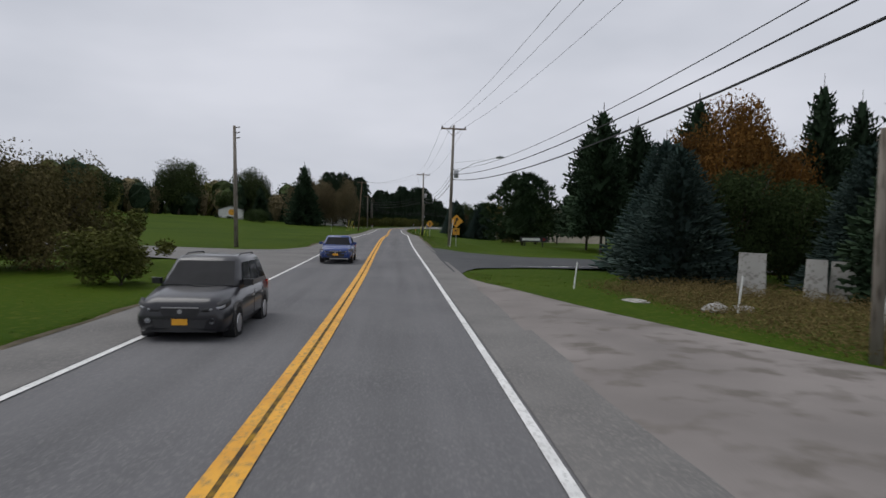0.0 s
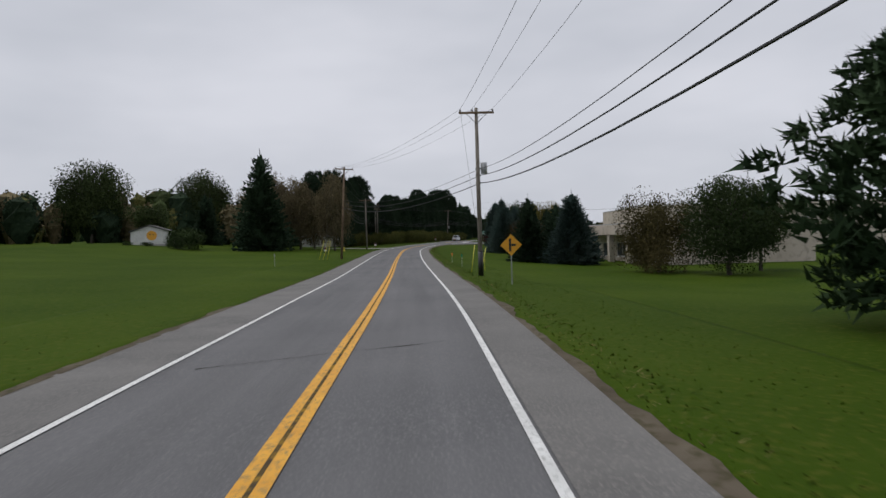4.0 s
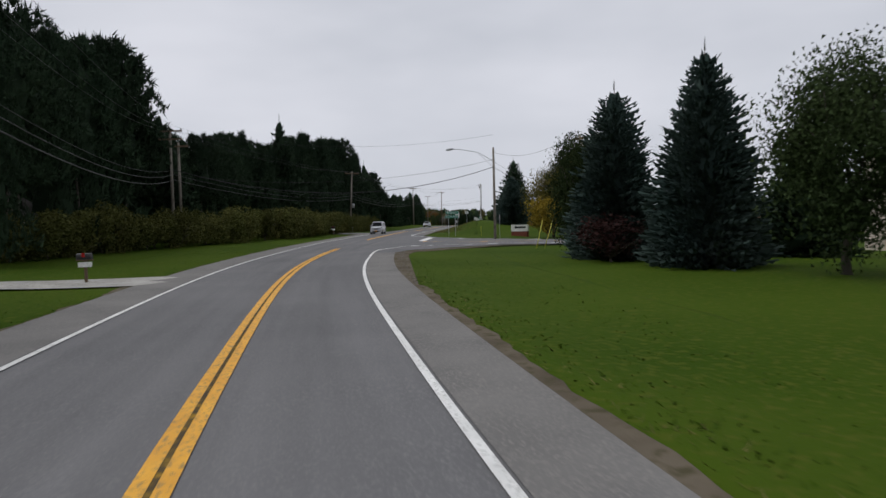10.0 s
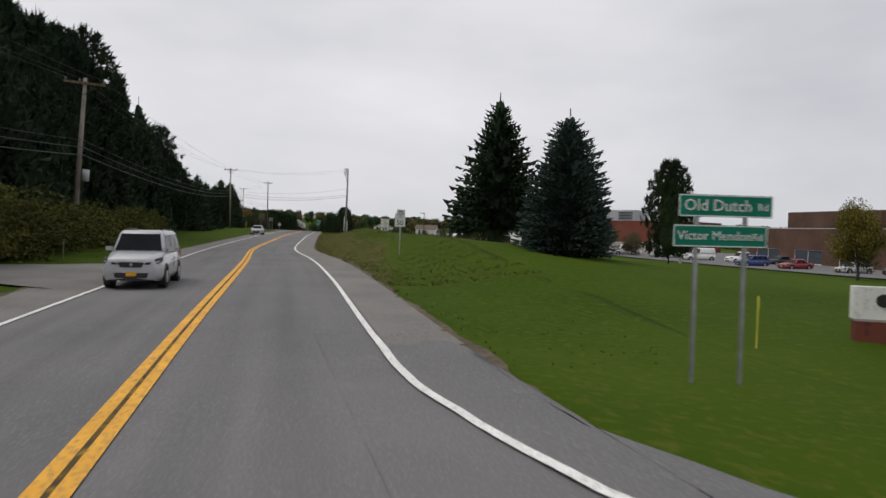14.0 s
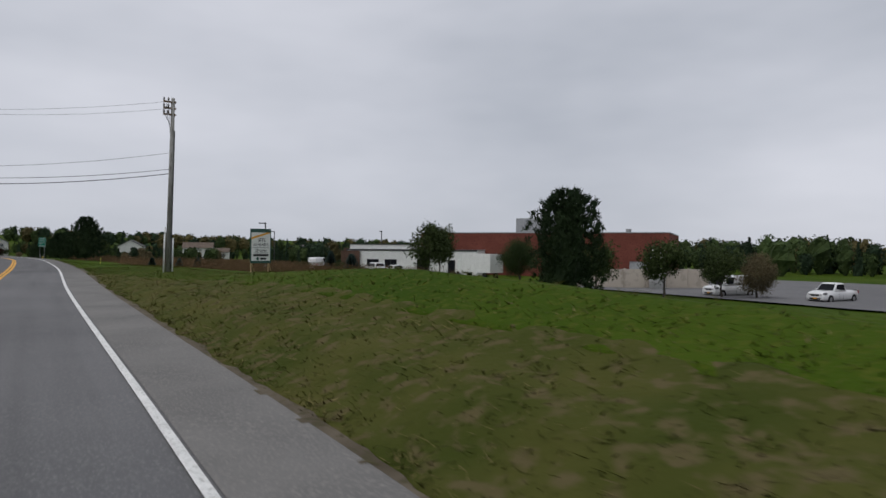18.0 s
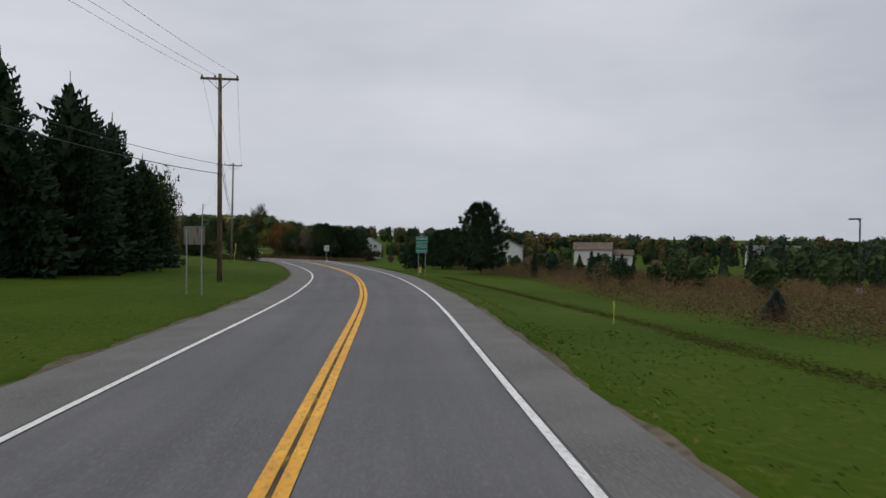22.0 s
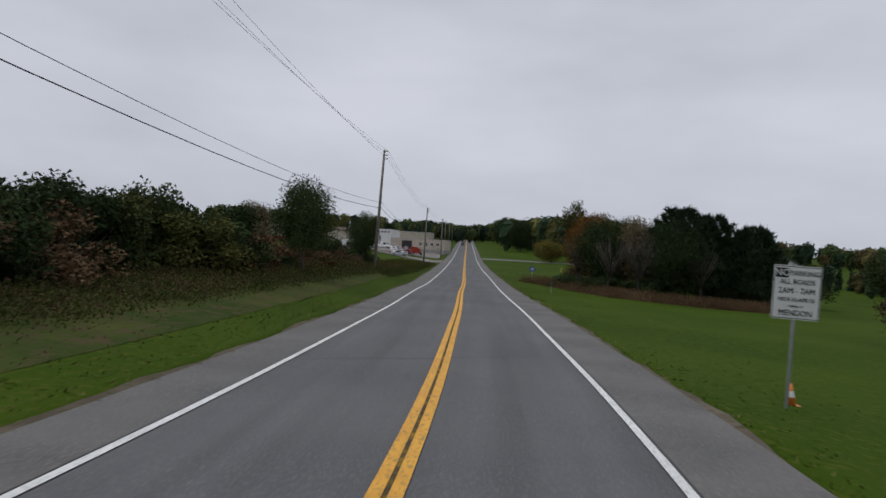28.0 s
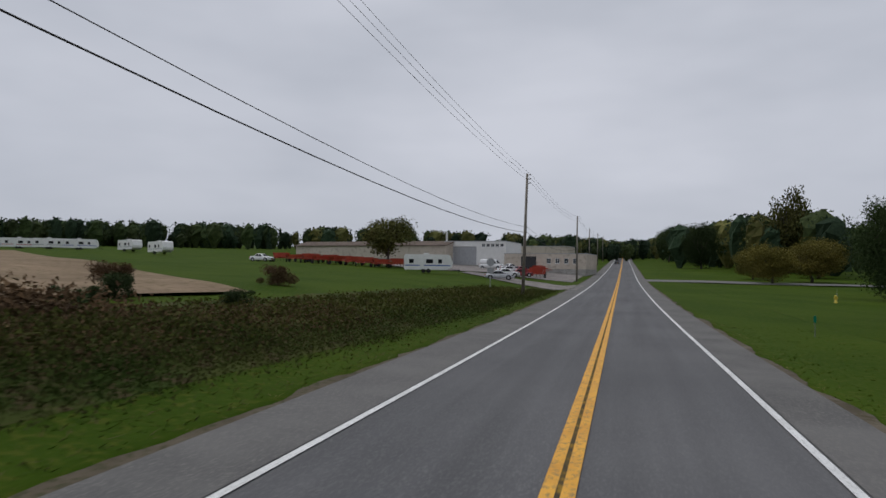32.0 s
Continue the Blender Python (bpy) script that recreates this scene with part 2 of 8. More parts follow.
ROOF_DARK = surf("dark_shingle", (0.03, 0.029, 0.028), (0.055, 0.053, 0.05), 0.5, 0.95, 0.5, 10, c2=(0.022, 0.021, 0.02), fine=4, spec=0.1)
ROOF_BROWN = surf("brown_shingle", (0.11, 0.085, 0.07), (0.17, 0.135, 0.11), 0.5, 0.9, 0.5, 10, c2=(0.08, 0.062, 0.05), fine=4)
ROOF_GREEN = surf("green_metal_roof", (0.05, 0.1, 0.08), (0.07, 0.13, 0.1), 0.5, 0.5)
CONCRETE = surf("concrete", (0.3, 0.29, 0.27), (0.42, 0.41, 0.38), 0.7, 0.9, 0.4, 25, c2=(0.22, 0.21, 0.19), fine=7)
PANE = glass("window_glass")
CAR_GLASS = surf("car_glass", (0.012, 0.013, 0.015), (0.016, 0.017, 0.02), 3.0, 0.06, spec=0.05)
RUBBER = surf("tyre_rubber", (0.018, 0.018, 0.018), (0.03, 0.03, 0.03), 6, 0.85)
RIM = surf("alloy_rim", (0.4, 0.4, 0.41), (0.5, 0.5, 0.51), 5, 0.3, metal=0.8)
LAMP_GLASS = surf("headlamp_glass", (0.42, 0.43, 0.45), (0.55, 0.56, 0.58), 6, 0.1, coat=0.5)
TAIL_RED = surf("tail_lamp_red", (0.3, 0.01, 0.01), (0.4, 0.02, 0.02), 6, 0.2, coat=0.5)
BLACK_PLASTIC = surf("black_plastic", (0.012, 0.012, 0.013), (0.025, 0.025, 0.026), 4, 0.55)
GREEN_SIGN = surf("green_sign_sheeting", (0.004, 0.17, 0.11), (0.01, 0.21, 0.14), 1.5, 0.55, spec=0.15)
WHITE_SIGN = surf("white_sign_sheeting", (0.68, 0.68, 0.66), (0.78, 0.78, 0.76), 2, 0.4)
YELLOW_SIGN = surf("amber_sign_sheeting", (0.66, 0.3, 0.015), (0.76, 0.37, 0.02), 2, 0.4)
BLUE_SIGN = surf("blue_sign_sheeting", (0.01, 0.06, 0.3), (0.02, 0.09, 0.38), 2, 0.4)
BLACK_INK = surf("black_ink", (0.01, 0.01, 0.01), (0.018, 0.018, 0.018), 3, 0.5)
DARK_GREEN = surf("dark_green_board", (0.012, 0.06, 0.045), (0.02, 0.08, 0.06), 2, 0.5)
TIMBER = surf("new_timber", (0.35, 0.24, 0.13), (0.46, 0.33, 0.19), 3, 0.8, 0.3, 20, stretch=(1, 1, 0.2))
GUARD = surf("yellow_plastic_guard", (0.55, 0.5, 0.06), (0.66, 0.6, 0.09), 3, 0.5)
HYDRANT = surf("yellow_hydrant_paint", (0.5, 0.38, 0.04), (0.6, 0.46, 0.06), 5, 0.5)
ORANGE = surf("orange_plastic", (0.6, 0.16, 0.02), (0.7, 0.2, 0.03), 5, 0.5)
RED_MACHINE = surf("red_machine_paint", (0.32, 0.035, 0.02), (0.42, 0.06, 0.03), 2, 0.5)


def darker_beyond(m, run0, run1, share):
    """The pavement's colour drops to share from run0 to run1 and stays darker."""
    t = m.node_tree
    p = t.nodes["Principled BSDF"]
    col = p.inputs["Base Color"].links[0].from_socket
    uv, sep, tone, sc = (t.nodes.new(k) for k in ("ShaderNodeUVMap", "ShaderNodeSeparateXYZ", "ShaderNodeMapRange", "ShaderNodeVectorMath"))
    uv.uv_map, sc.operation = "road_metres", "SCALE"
    tone.inputs["From Min"].default_value, tone.inputs["From Max"].default_value = run0, run1
    tone.inputs["To Min"].default_value, tone.inputs["To Max"].default_value = 1.0, share
    for a, b in ((uv.outputs["UV"], sep.inputs["Vector"]), (sep.outputs["Y"], tone.inputs["Value"]), (tone.outputs["Result"], sc.inputs["Scale"]), (col, sc.inputs[0]), (sc.outputs["Vector"], p.inputs["Base Color"])):
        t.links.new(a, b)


def road_wear(m):
    """Adds paler wheel tracks, darker lane middles and streaks along the road; the UV map holds metres across and along."""
    t = m.node_tree
    p = t.nodes["Principled BSDF"]
    col = p.inputs["Base Color"].links[0].from_socket
    uv = t.nodes.new("ShaderNodeUVMap")
    uv.uv_map = "road_metres"
    sep = t.nodes.new("ShaderNodeSeparateXYZ")
    t.links.new(uv.outputs["UV"], sep.inputs["Vector"])
    mr = t.nodes.new("ShaderNodeMapRange")
    mr.inputs["From Min"].default_value, mr.inputs["From Max"].default_value = -5.0, 5.0
    t.links.new(sep.outputs["X"], mr.inputs["Value"])
    r = t.nodes.new("ShaderNodeValToRGB")
    r.color_ramp.interpolation = "B_SPLINE"
    stops = ((0.0, 0.5), (0.14, 0.5), (0.24, 0.56), (0.32, 0.44), (0.40, 0.57), (0.49, 0.46), (0.59, 0.57), (0.66, 0.43), (0.735, 0.56), (0.81, 0.5))
    e = r.color_ramp.elements
    e[0].position, e[0].color = stops[0][0], (stops[0][1],) * 3 + (1,)
    e[1].position, e[1].color = stops[-1][0], (stops[-1][1],) * 3 + (1,)
    for at, value in stops[1:-1]:
        e.new(at).color = (value, value, value, 1)
    t.links.new(mr.outputs["Result"], r.inputs["Fac"])
    mp = t.nodes.new("ShaderNodeMapping")
    mp.inputs["Scale"].default_value = (1.6, 0.05, 1.0)
    t.links.new(uv.outputs["UV"], mp.inputs["Vector"])
    n = t.nodes.new("ShaderNodeTexNoise")
    n.inputs["Scale"].default_value, n.inputs["Detail"].default_value = 1.0, 5.0
    t.links.new(mp.outputs["Vector"], n.inputs["Vector"])
    add = t.nodes.new("ShaderNodeMath")
    add.operation = "MULTIPLY_ADD"
    add.inputs[1].default_value = 0.5
    t.links.new(n.outputs["Fac"], add.inputs[0])
    t.links.new(r.outputs["Color"], add.inputs[2])
    gain = t.nodes.new("ShaderNodeMapRange")
    gain.inputs["From Min"].default_value, gain.inputs["From Max"].default_value = 0.55, 0.95
    gain.inputs["To Min"].default_value, gain.inputs["To Max"].default_value = 0.78, 1.2
    t.links.new(add.outputs["Value"], gain.inputs["Value"])
    sc = t.nodes.new("ShaderNodeVectorMath")
    sc.operation = "SCALE"
    t.links.new(col, sc.inputs[0])
    t.links.new(gain.outputs["Result"], sc.inputs["Scale"])
    t.links.new(sc.outputs["Vector"], p.inputs["Base Color"])


ROAD_ASPHALT = surf("road_asphalt", (0.125, 0.124, 0.128), (0.155, 0.153, 0.156), 0.22, 0.88, 0.35, 60, c2=(0.19, 0.188, 0.186), fine=26)
road_wear(ROAD_ASPHALT)
darker_beyond(ROAD_ASPHALT, 405, 412, 0.84)
ROAD_SHOULDER = surf("road_shoulder", (0.14, 0.136, 0.132), (0.19, 0.184, 0.176), 0.5, 0.92, 0.5, 40, c2=(0.23, 0.22, 0.205), fine=22)
darker_beyond(ROAD_SHOULDER, 405, 412, 0.82)
JOINT = surf("worn_centre_joint", (0.06, 0.05, 0.04), (0.13, 0.09, 0.03), 2.5, 0.9, 0.5, 30, c2=(0.3, 0.18, 0.03), fine=5)
GROOVE = surf("milled_groove_paint", (0.26, 0.15, 0.02), (0.36, 0.2, 0.025), 3, 0.85)

# ---- the road's line and the lie of the land ----
ROAD = [
    (-3.00, -120.0, -0.80),
    (-3.20, -50.0, -0.40),
    (-3.11, 0.0, 0.04),
    (-3.34, 26.0, 0.28),
    (-3.80, 52.0, 0.69),
    (-4.19, 78.0, 1.14),
    (-4.31, 104.0, 1.34),
    (-4.80, 130.0, 1.31),
    (-5.43, 156.0, 1.45),
    (-5.80, 182.0, 1.72),
    (-5.69, 208.0, 2.06),
    (-4.00, 234.0, 2.34),
    (0.62, 259.6, 2.67),
    (7.19, 284.8, 3.01),
    (14.18, 309.8, 3.26),
    (20.75, 334.9, 3.16),
    (29.14, 359.5, 3.45),
    (37.69, 384.1, 3.73),
    (46.67, 408.4, 3.90),
    (55.14, 433.1, 3.89),
    (62.96, 457.8, 3.77),
    (69.00, 483.1, 3.64),
    (72.40, 508.8, 3.63),
    (74.27, 534.7, 3.59),
    (73.71, 560.7, 3.35),
    (72.51, 586.7, 3.07),
    (71.55, 610.0, 2.86),
    (68.47, 670.0, 3.15),
    (65.00, 740.0, 4.42),
    (60.70, 830.0, 7.42),
    (55.30, 940.0, 11.42),
    (49.50, 1060.0, 15.82),
    (37.40, 1310.0, 18.82),
]


def spline(pts, step=2.0):
    """Samples of a smooth curve through the points, step metres apart."""
    p = np.array(pts, float)
    p = np.vstack([2 * p[0] - p[1], p, 2 * p[-1] - p[-2]])
    out = []
    for i in range(1, len(p) - 2):
        n = max(2, int(np.linalg.norm(p[i + 1] - p[i]) / step))
        u = (np.arange(n) / n)[:, None]
        a, b, c, d = p[i - 1], p[i], p[i + 1], p[i + 2]
        out.append(0.5 * (2 * b + (c - a) * u + (2 * a - 5 * b + 4 * c - d) * u**2 + (3 * b - 3 * c + d - a) * u**3))
    out.append(p[-2][None])
    return np.vstack(out)


MID = spline(ROAD)
RUN = np.concatenate([[0], np.cumsum(np.linalg.norm(np.diff(MID[:, :2], axis=0), axis=1))])
_dir = np.gradient(MID[:, :2], axis=0)
DIR = _dir / np.linalg.norm(_dir, axis=1, keepdims=True)
SIDE_D = (0.0, 5.6, 7.4, 12.0, 25.0, 60.0, 150.0, 600.0)
# height over the road at those distances from the centre line: station (y of the road), right side, left side
BANKS = (
    (-60, (-.04, -.1, -.2, -.4, -.8, -1.5, -2), (-.04, -.1, 0, .3, 1.2, 3, 6)),
    (40, (-.04, -.1, -.2, -.4, -.8, -1.5, -2), (-.04, -.1, 0, .3, 1.2, 3, 6)),
    (95, (-.05, -.3, -.7, -1.1, -1.6, -2, -2), (-.04, -.1, 0, .4, 1.5, 3.5, 7)),
    (130, (-.05, -.35, -.9, -1.6, -1.9, -2, -2), (-.08, -.1, .1, .6, 2.5, 4.5, 8)),
    (180, (-.05, -.3, -.8, -1.5, -1.9, -2, -2), (-.08, -.1, .1, .6, 2.5, 4.5, 8)),
    (225, (-.05, -.2, -.2, -.3, -1.4, -2, -2), (-.08, -.05, .1, .6, 3, 5, 8)),
    (262, (-.05, -.2, -.4, -.9, -2, -3, -3), (-.05, .0, .2, .6, 1.5, 3, 7)),
    (290, (-.05, -.12, -.3, -.8, -2.3, -3, -3), (-.05, .0, .2, .6, 1.5, 3, 7)),
    (312, (-.05, .02, 1.5, .2, -2.0, -3, -3), (-.05, .0, .2, .6, 1.5, 3, 7)),
    (330, (-.05, .4, 1.75, -.5, -2.2, -3, -3), (-.05, .1, .2, .6, 1.5, 3, 7)),
    (352, (-.05, .6, 1.55, -.7, -2.4, -3, -3), (-.05, .1, .2, .6, 1.5, 3, 7)),
    (366, (-.05, .6, 1.75, -.8, -2.5, -3.1, -3), (-.05, .1, .25, .65, 1.5, 3, 7)),
    (384, (-.05, .3, .65, -.9, -2.5, -3.2, -3), (-.05, .1, .3, .7, 1.5, 3, 7)),
    (410, (-.05, 0, .1, -.9, -2.5, -3.5, -3), (-.05, .1, .4, .8, 1.6, 3, 7)),
    (460, (-.06, -.5, -1.0, -1.2, -2.3, -3.4, -3), (-.05, .1, .4, .8, 1.8, 4, 8)),
    (530, (-.05, -.3, -.9, -1.3, -2.2, -3, -3), (-.05, .1, .5, 1.2, 2.5, 5, 9)),
    (565, (-.05, -.2, -.4, -1.0, -2.2, -3, -3), (-.05, .3, 1.0, 1.8, 3, 5, 10)),
    (600, (-.05, -.2, -.4, -1.0, -2.0, -3, -3), (-.05, .5, 1.8, 2.6, 3, 5, 11)),
    (630, (-.05, -.2, -.3, -.8, -1.8, -2, -2), (-.05, .1, .7, 1.6, 3.0, 5, 12)),
    (700, (-.05, -.1, -.2, -.6, -1.2, -2, -2), (-.05, -.3, 0, 1.2, 2.8, 5, 12)),
    (800, (-.05, 0, 0, .2, .3, -.5, -2), (-.05, -.2, .2, 1.2, 2.6, 5, 14)),
    (1400, (-.05, 0, 0, .2, .3, -.5, -2), (-.05, 0, .2, .8, 2.0, 5, 14)),
)
_st = np.array([b[0] for b in BANKS], float)
_bank = {1: np.array([(-.06,) + b[1] for b in BANKS]), -1: np.array([(-.06,) + b[2] for b in BANKS])}


def nearest(x, y):
    """Index of the nearest road sample and the signed distance from the centre line (right positive)."""
    x, y = np.atleast_1d(x).astype(float), np.atleast_1d(y).astype(float)
    k = np.zeros(len(x), int)
    for a in range(0, len(x), 4000):
        b = slice(a, a + 4000)
        k[b] = ((x[b, None] - MID[None, :, 0]) ** 2 + (y[b, None] - MID[None, :, 1]) ** 2).argmin(1)
    off = np.stack([x - MID[k, 0], y - MID[k, 1]], 1)
    return k, off[:, 0] * DIR[k, 1] - off[:, 1] * DIR[k, 0]


def ground_z(x, y):
    """Height of the ground at places x, y (arrays or numbers)."""
    k, d = nearest(x, y)
    y1 = np.atleast_1d(y).astype(float)
    st = np.where(np.abs(d) < 30, MID[k, 1], 0.5 * MID[k, 1] + 0.5 * y1)
    out = np.zeros(len(k))
    for side in (1, -1):
        m = d * side >= 0
        if not m.any():
            continue
        rows = np.stack([np.interp(st[m], _st, _bank[side][:, j]) for j in range(len(SIDE_D))], 1)
        dd = np.abs(d[m])
        j = np.clip(np.searchsorted(SIDE_D, dd) - 1, 0, len(SIDE_D) - 2)
        lo, hi = np.array(SIDE_D)[j], np.array(SIDE_D)[j + 1]
        u = np.clip((dd - lo) / (hi - lo), 0, 1)
        u = u * u * (3 - 2 * u) * 0.5 + u * 0.5
        r = np.arange(len(dd))
        out[m] = rows[r, j] * (1 - u) + rows[r, j + 1] * u
    return MID[k, 2] + out


def gz(x, y):
    return float(ground_z(x, y)[0])


def along(run, d):
    """The place run metres along the road from its first bend point at y = 0, d metres right of the centre line."""
    r = run + RUN0
    x, y = np.interp(r, RUN, MID[:, 0]), np.interp(r, RUN, MID[:, 1])
    dx, dy = np.interp(r, RUN, DIR[:, 0]), np.interp(r, RUN, DIR[:, 1])
    return x + dy * d, y - dx * d


RUN0 = float(np.interp(0.0, MID[:, 1], RUN))


def heading(y):
    """Degrees by which the road at y is turned to the left of +y."""
    k = int(np.abs(MID[:, 1] - y).argmin())
    return math.degrees(math.atan2(-DIR[k, 0], DIR[k, 1]))


# ---- building blocks ----
class Shape:
    """Collects faces for one mesh."""

    def __init__(self):
        self.v, self.f = [], []

    def face(self, *pts):
        n = len(self.v)
        self.v += [tuple(p) for p in pts]
        self.f.append(tuple(range(n, n + len(pts))))
        return self

    def box(self, x0, y0, z0, x1, y1, z1, bevel=0.0):
        if bevel:
            b = bevel
            return self.prism([(x0 + b, y0), (x1 - b, y0), (x1, y0 + b), (x1, y1 - b), (x1 - b, y1), (x0 + b, y1), (x0, y1 - b), (x0, y0 + b)], z0, z1)
        return self.prism([(x0, y0), (x1, y0), (x1, y1), (x0, y1)], z0, z1)

    def prism(self, ring, z0, z1, scale=1.0):
        n, k = len(self.v), len(ring)
        cx, cy = sum(p[0] for p in ring) / k, sum(p[1] for p in ring) / k
        self.v += [(p[0], p[1], z0) for p in ring] + [(cx + (p[0] - cx) * scale, cy + (p[1] - cy) * scale, z1) for p in ring]
        self.f += [tuple(n + (i + 1) % k if j == 1 else n + i if j == 0 else n + k + (i + 1) % k if j == 2 else n + k + i for j in range(4)) for i in range(k)]
        self.f += [tuple(range(n + k - 1, n - 1, -1)), tuple(range(n + k, n + 2 * k))]
        return self

    def tube(self, pts, radii, sides=8):
        n = len(self.v)
        pts = [Vector(p) for p in pts]
        if not hasattr(radii, "__len__"):
            radii = [radii] * len(pts)
        for i, p in enumerate(pts):
            way = (pts[min(i + 1, len(pts) - 1)] - pts[max(i - 1, 0)]).normalized()
            a = way.orthogonal().normalized() if abs(way.z) > 0.99 else way.cross(Vector((0, 0, 1))).normalized()
            b = way.cross(a)
            for s in range(sides):
                u = 2 * math.pi * s / sides
                self.v.append(tuple(p + (a * math.cos(u) + b * math.sin(u)) * radii[i]))
        for i in range(len(pts) - 1):
            for s in range(sides):
                q = n + i * sides
                self.f.append((q + s, q + (s + 1) % sides, q + sides + (s + 1) % sides, q + sides + s))
        self.f += [tuple(range(n + sides - 1, n - 1, -1)), tuple(range(n + (len(pts) - 1) * sides, n + len(pts) * sides))]
        return self

    def disc_y(self, cx, y0, y1, cz, r, sides=16):
        """A flat cylinder whose axis runs along y."""
        ring = [(cx + r * math.cos(2 * math.pi * i / sides), cz + r * math.sin(2 * math.pi * i / sides)) for i in range(sides)]
        return self.extrude_y(ring, y0, y1)

    def extrude_y(self, ring, y0, y1):
        n, k = len(self.v), len(ring)
        self.v += [(p[0], y0, p[1]) for p in ring] + [(p[0], y1, p[1]) for p in ring]
        self.f += [(n + i, n + (i + 1) % k, n + k + (i + 1) % k, n + k + i) for i in range(k)]
        self.f += [tuple(range(n + k - 1, n - 1, -1)), tuple(range(n + k, n + 2 * k))]
        return self

    def mesh(self, name, material, smooth=False):
        me = bpy.data.meshes.new(name)
        me.from_pydata(self.v, [], self.f)
        me.materials.append(material)
        if smooth:
            me.shade_smooth()
        me.update()
        return me


def part(name, shape, material, parent=None, label="", smooth=False):
    """Links a shape (or a ready mesh) as one mesh object under a thing or a part."""
    me = shape if isinstance(shape, bpy.types.Mesh) else shape.mesh(name, material, smooth)
    ob = new(name, me)
    ob.parent = parent
    return tagged(ob, label) if label else ob


def thing(name, label, category, x=0.0, y=0.0, z=None, turn=0.0, group="", kind="", tilt=(0, 0)):
    """An Empty at the base of a thing; z: the ground there, if not given."""
    ob = new(name)
    ob.empty_display_size = 0.2
    ob.matrix_world = pose(x, y, gz(x, y) if z is None else z, tilt[0], tilt[1], turn)
    return tagged(ob, label, category, group, kind)


def letters(text, size, material, parent, x, y, z, turn=0.0, name="lettering", flat=0.004, squeeze=1.0):
    """Writing that stands upright in the parent's xz plane and faces -y."""
    cu = bpy.data.curves.new(name, "FONT")
    cu.body, cu.size, cu.align_x, cu.align_y, cu.extrude, cu.resolution_u = text, size, "CENTER", "CENTER", flat, 2
    cu.materials.append(material)
    ob = new(name, cu)
    ob.parent = parent
    ob.matrix_basis = pose(x, y, z, 90, 0, turn) @ Matrix.Diagonal((squeeze, 1, 1, 1))
    return ob


# ---- ground, one sheet to the horizon ----
def spread(lo, hi, step, far):
    inner = np.arange(lo, hi + step, step)
    out, d = [], step
    while d < far:
        d *= 1.35
        out.append(d)
    out = np.array(out)
    return np.concatenate([lo - out[::-1], inner, hi + out])


gx, gy = spread(-70.0, 190.0, 3.1, 2600.0), spread(-40.0, 760.0, 3.1, 2600.0)
gxx, gyy = np.meshgrid(gx, gy)
fx, fy = gxx.ravel(), gyy.ravel()
fz = ground_z(fx, fy)
_k, _d = nearest(fx, fy)
rng = np.random.default_rng(3)
fz = fz + np.where(np.abs(_d) > 14, rng.normal(0, 0.015, len(fz)), 0.0)
fz = np.where(np.abs(_d) < 9.0, fz - 0.3, fz)
nx, ny = len(gx), len(gy)
idx = np.arange(nx * ny).reshape(ny, nx)
quads = np.stack([idx[:-1, :-1], idx[:-1, 1:], idx[1:, 1:], idx[1:, :-1]], -1).reshape(-1, 4)
me = bpy.data.meshes.new("ground")
me.from_pydata(np.stack([fx, fy, fz], 1).tolist(), [], quads.tolist())
me.materials.append(GRASS)
me.shade_smooth()
ground = tagged(new("ground", me), "mown green grass over gently rolling ground", "ground", kind="structure")


def ribbon(name, d0, d1, material, run0, run1, lift=0.0, cols=1, step=2.0, on_ground=False, label="", category="road", kind="structure", parent=None, wobble=0.0, skirt=0.0, lumps=0.0, tuck=0.0):
    """A strip that follows the road between two distances from its centre line; d0 and d1 may be functions of the run."""
    n = max(2, int((run1 - run0) / step) + 1)
    runs = np.linspace(run0, run1, n)
    a = np.array([d0(r) if callable(d0) else d0 for r in runs])
    b = np.array([d1(r) if callable(d1) else d1 for r in runs])
    if wobble:
        g = np.random.default_rng(int(abs(run0) * 7 + abs(b[0]) * 10))
        b = b + np.convolve(g.normal(0, wobble, n + 4), np.ones(5) / 5, "valid") * 2
    vs = []
    for j in range(cols + 1):
        d = a + (b - a) * j / cols
        x, y = along(runs, d)
        z = ground_z(x, y) if on_ground else np.interp(runs + RUN0, RUN, MID[:, 2])
        if lumps and 0 < j < cols:
            z = z + np.random.default_rng(j).normal(0, lumps, n)
        vs.append(np.stack([x, y, z + lift], 1))
    if tuck:
        vs[-1][:, 2] -= tuck
    if skirt:
        for col, at in ((vs[0], 0), (vs[-1], len(vs))):
            low = col.copy()
            low[:, 2] -= skirt
            vs.insert(0, low) if at == 0 else vs.append(low)
    m = len(vs)
    v = np.concatenate(vs)
    f = [(j * n + i, (j + 1) * n + i, (j + 1) * n + i + 1, j * n + i + 1) for j in range(m - 1) for i in range(n - 1)]
    me = bpy.data.meshes.new(name)
    me.from_pydata(v.tolist(), [], f)
    me.materials.append(material)
    me.shade_smooth()
    uv = me.uv_layers.new(name="road_metres")
    vi = np.empty(len(me.loops), int)
    me.loops.foreach_get("vertex_index", vi)
    across = np.concatenate([np.clip((a + (b - a) * (j - (1 if skirt else 0)) / cols), -9, 9) for j in range(m)])
    uv.data.foreach_set("uv", np.stack([across[vi], np.tile(runs, m)[vi]], 1).astype(np.float32).ravel())
    ob = new(name, me)
    ob.parent = parent
    return tagged(ob, label, category if parent is None else "", kind=kind if parent is None else "")


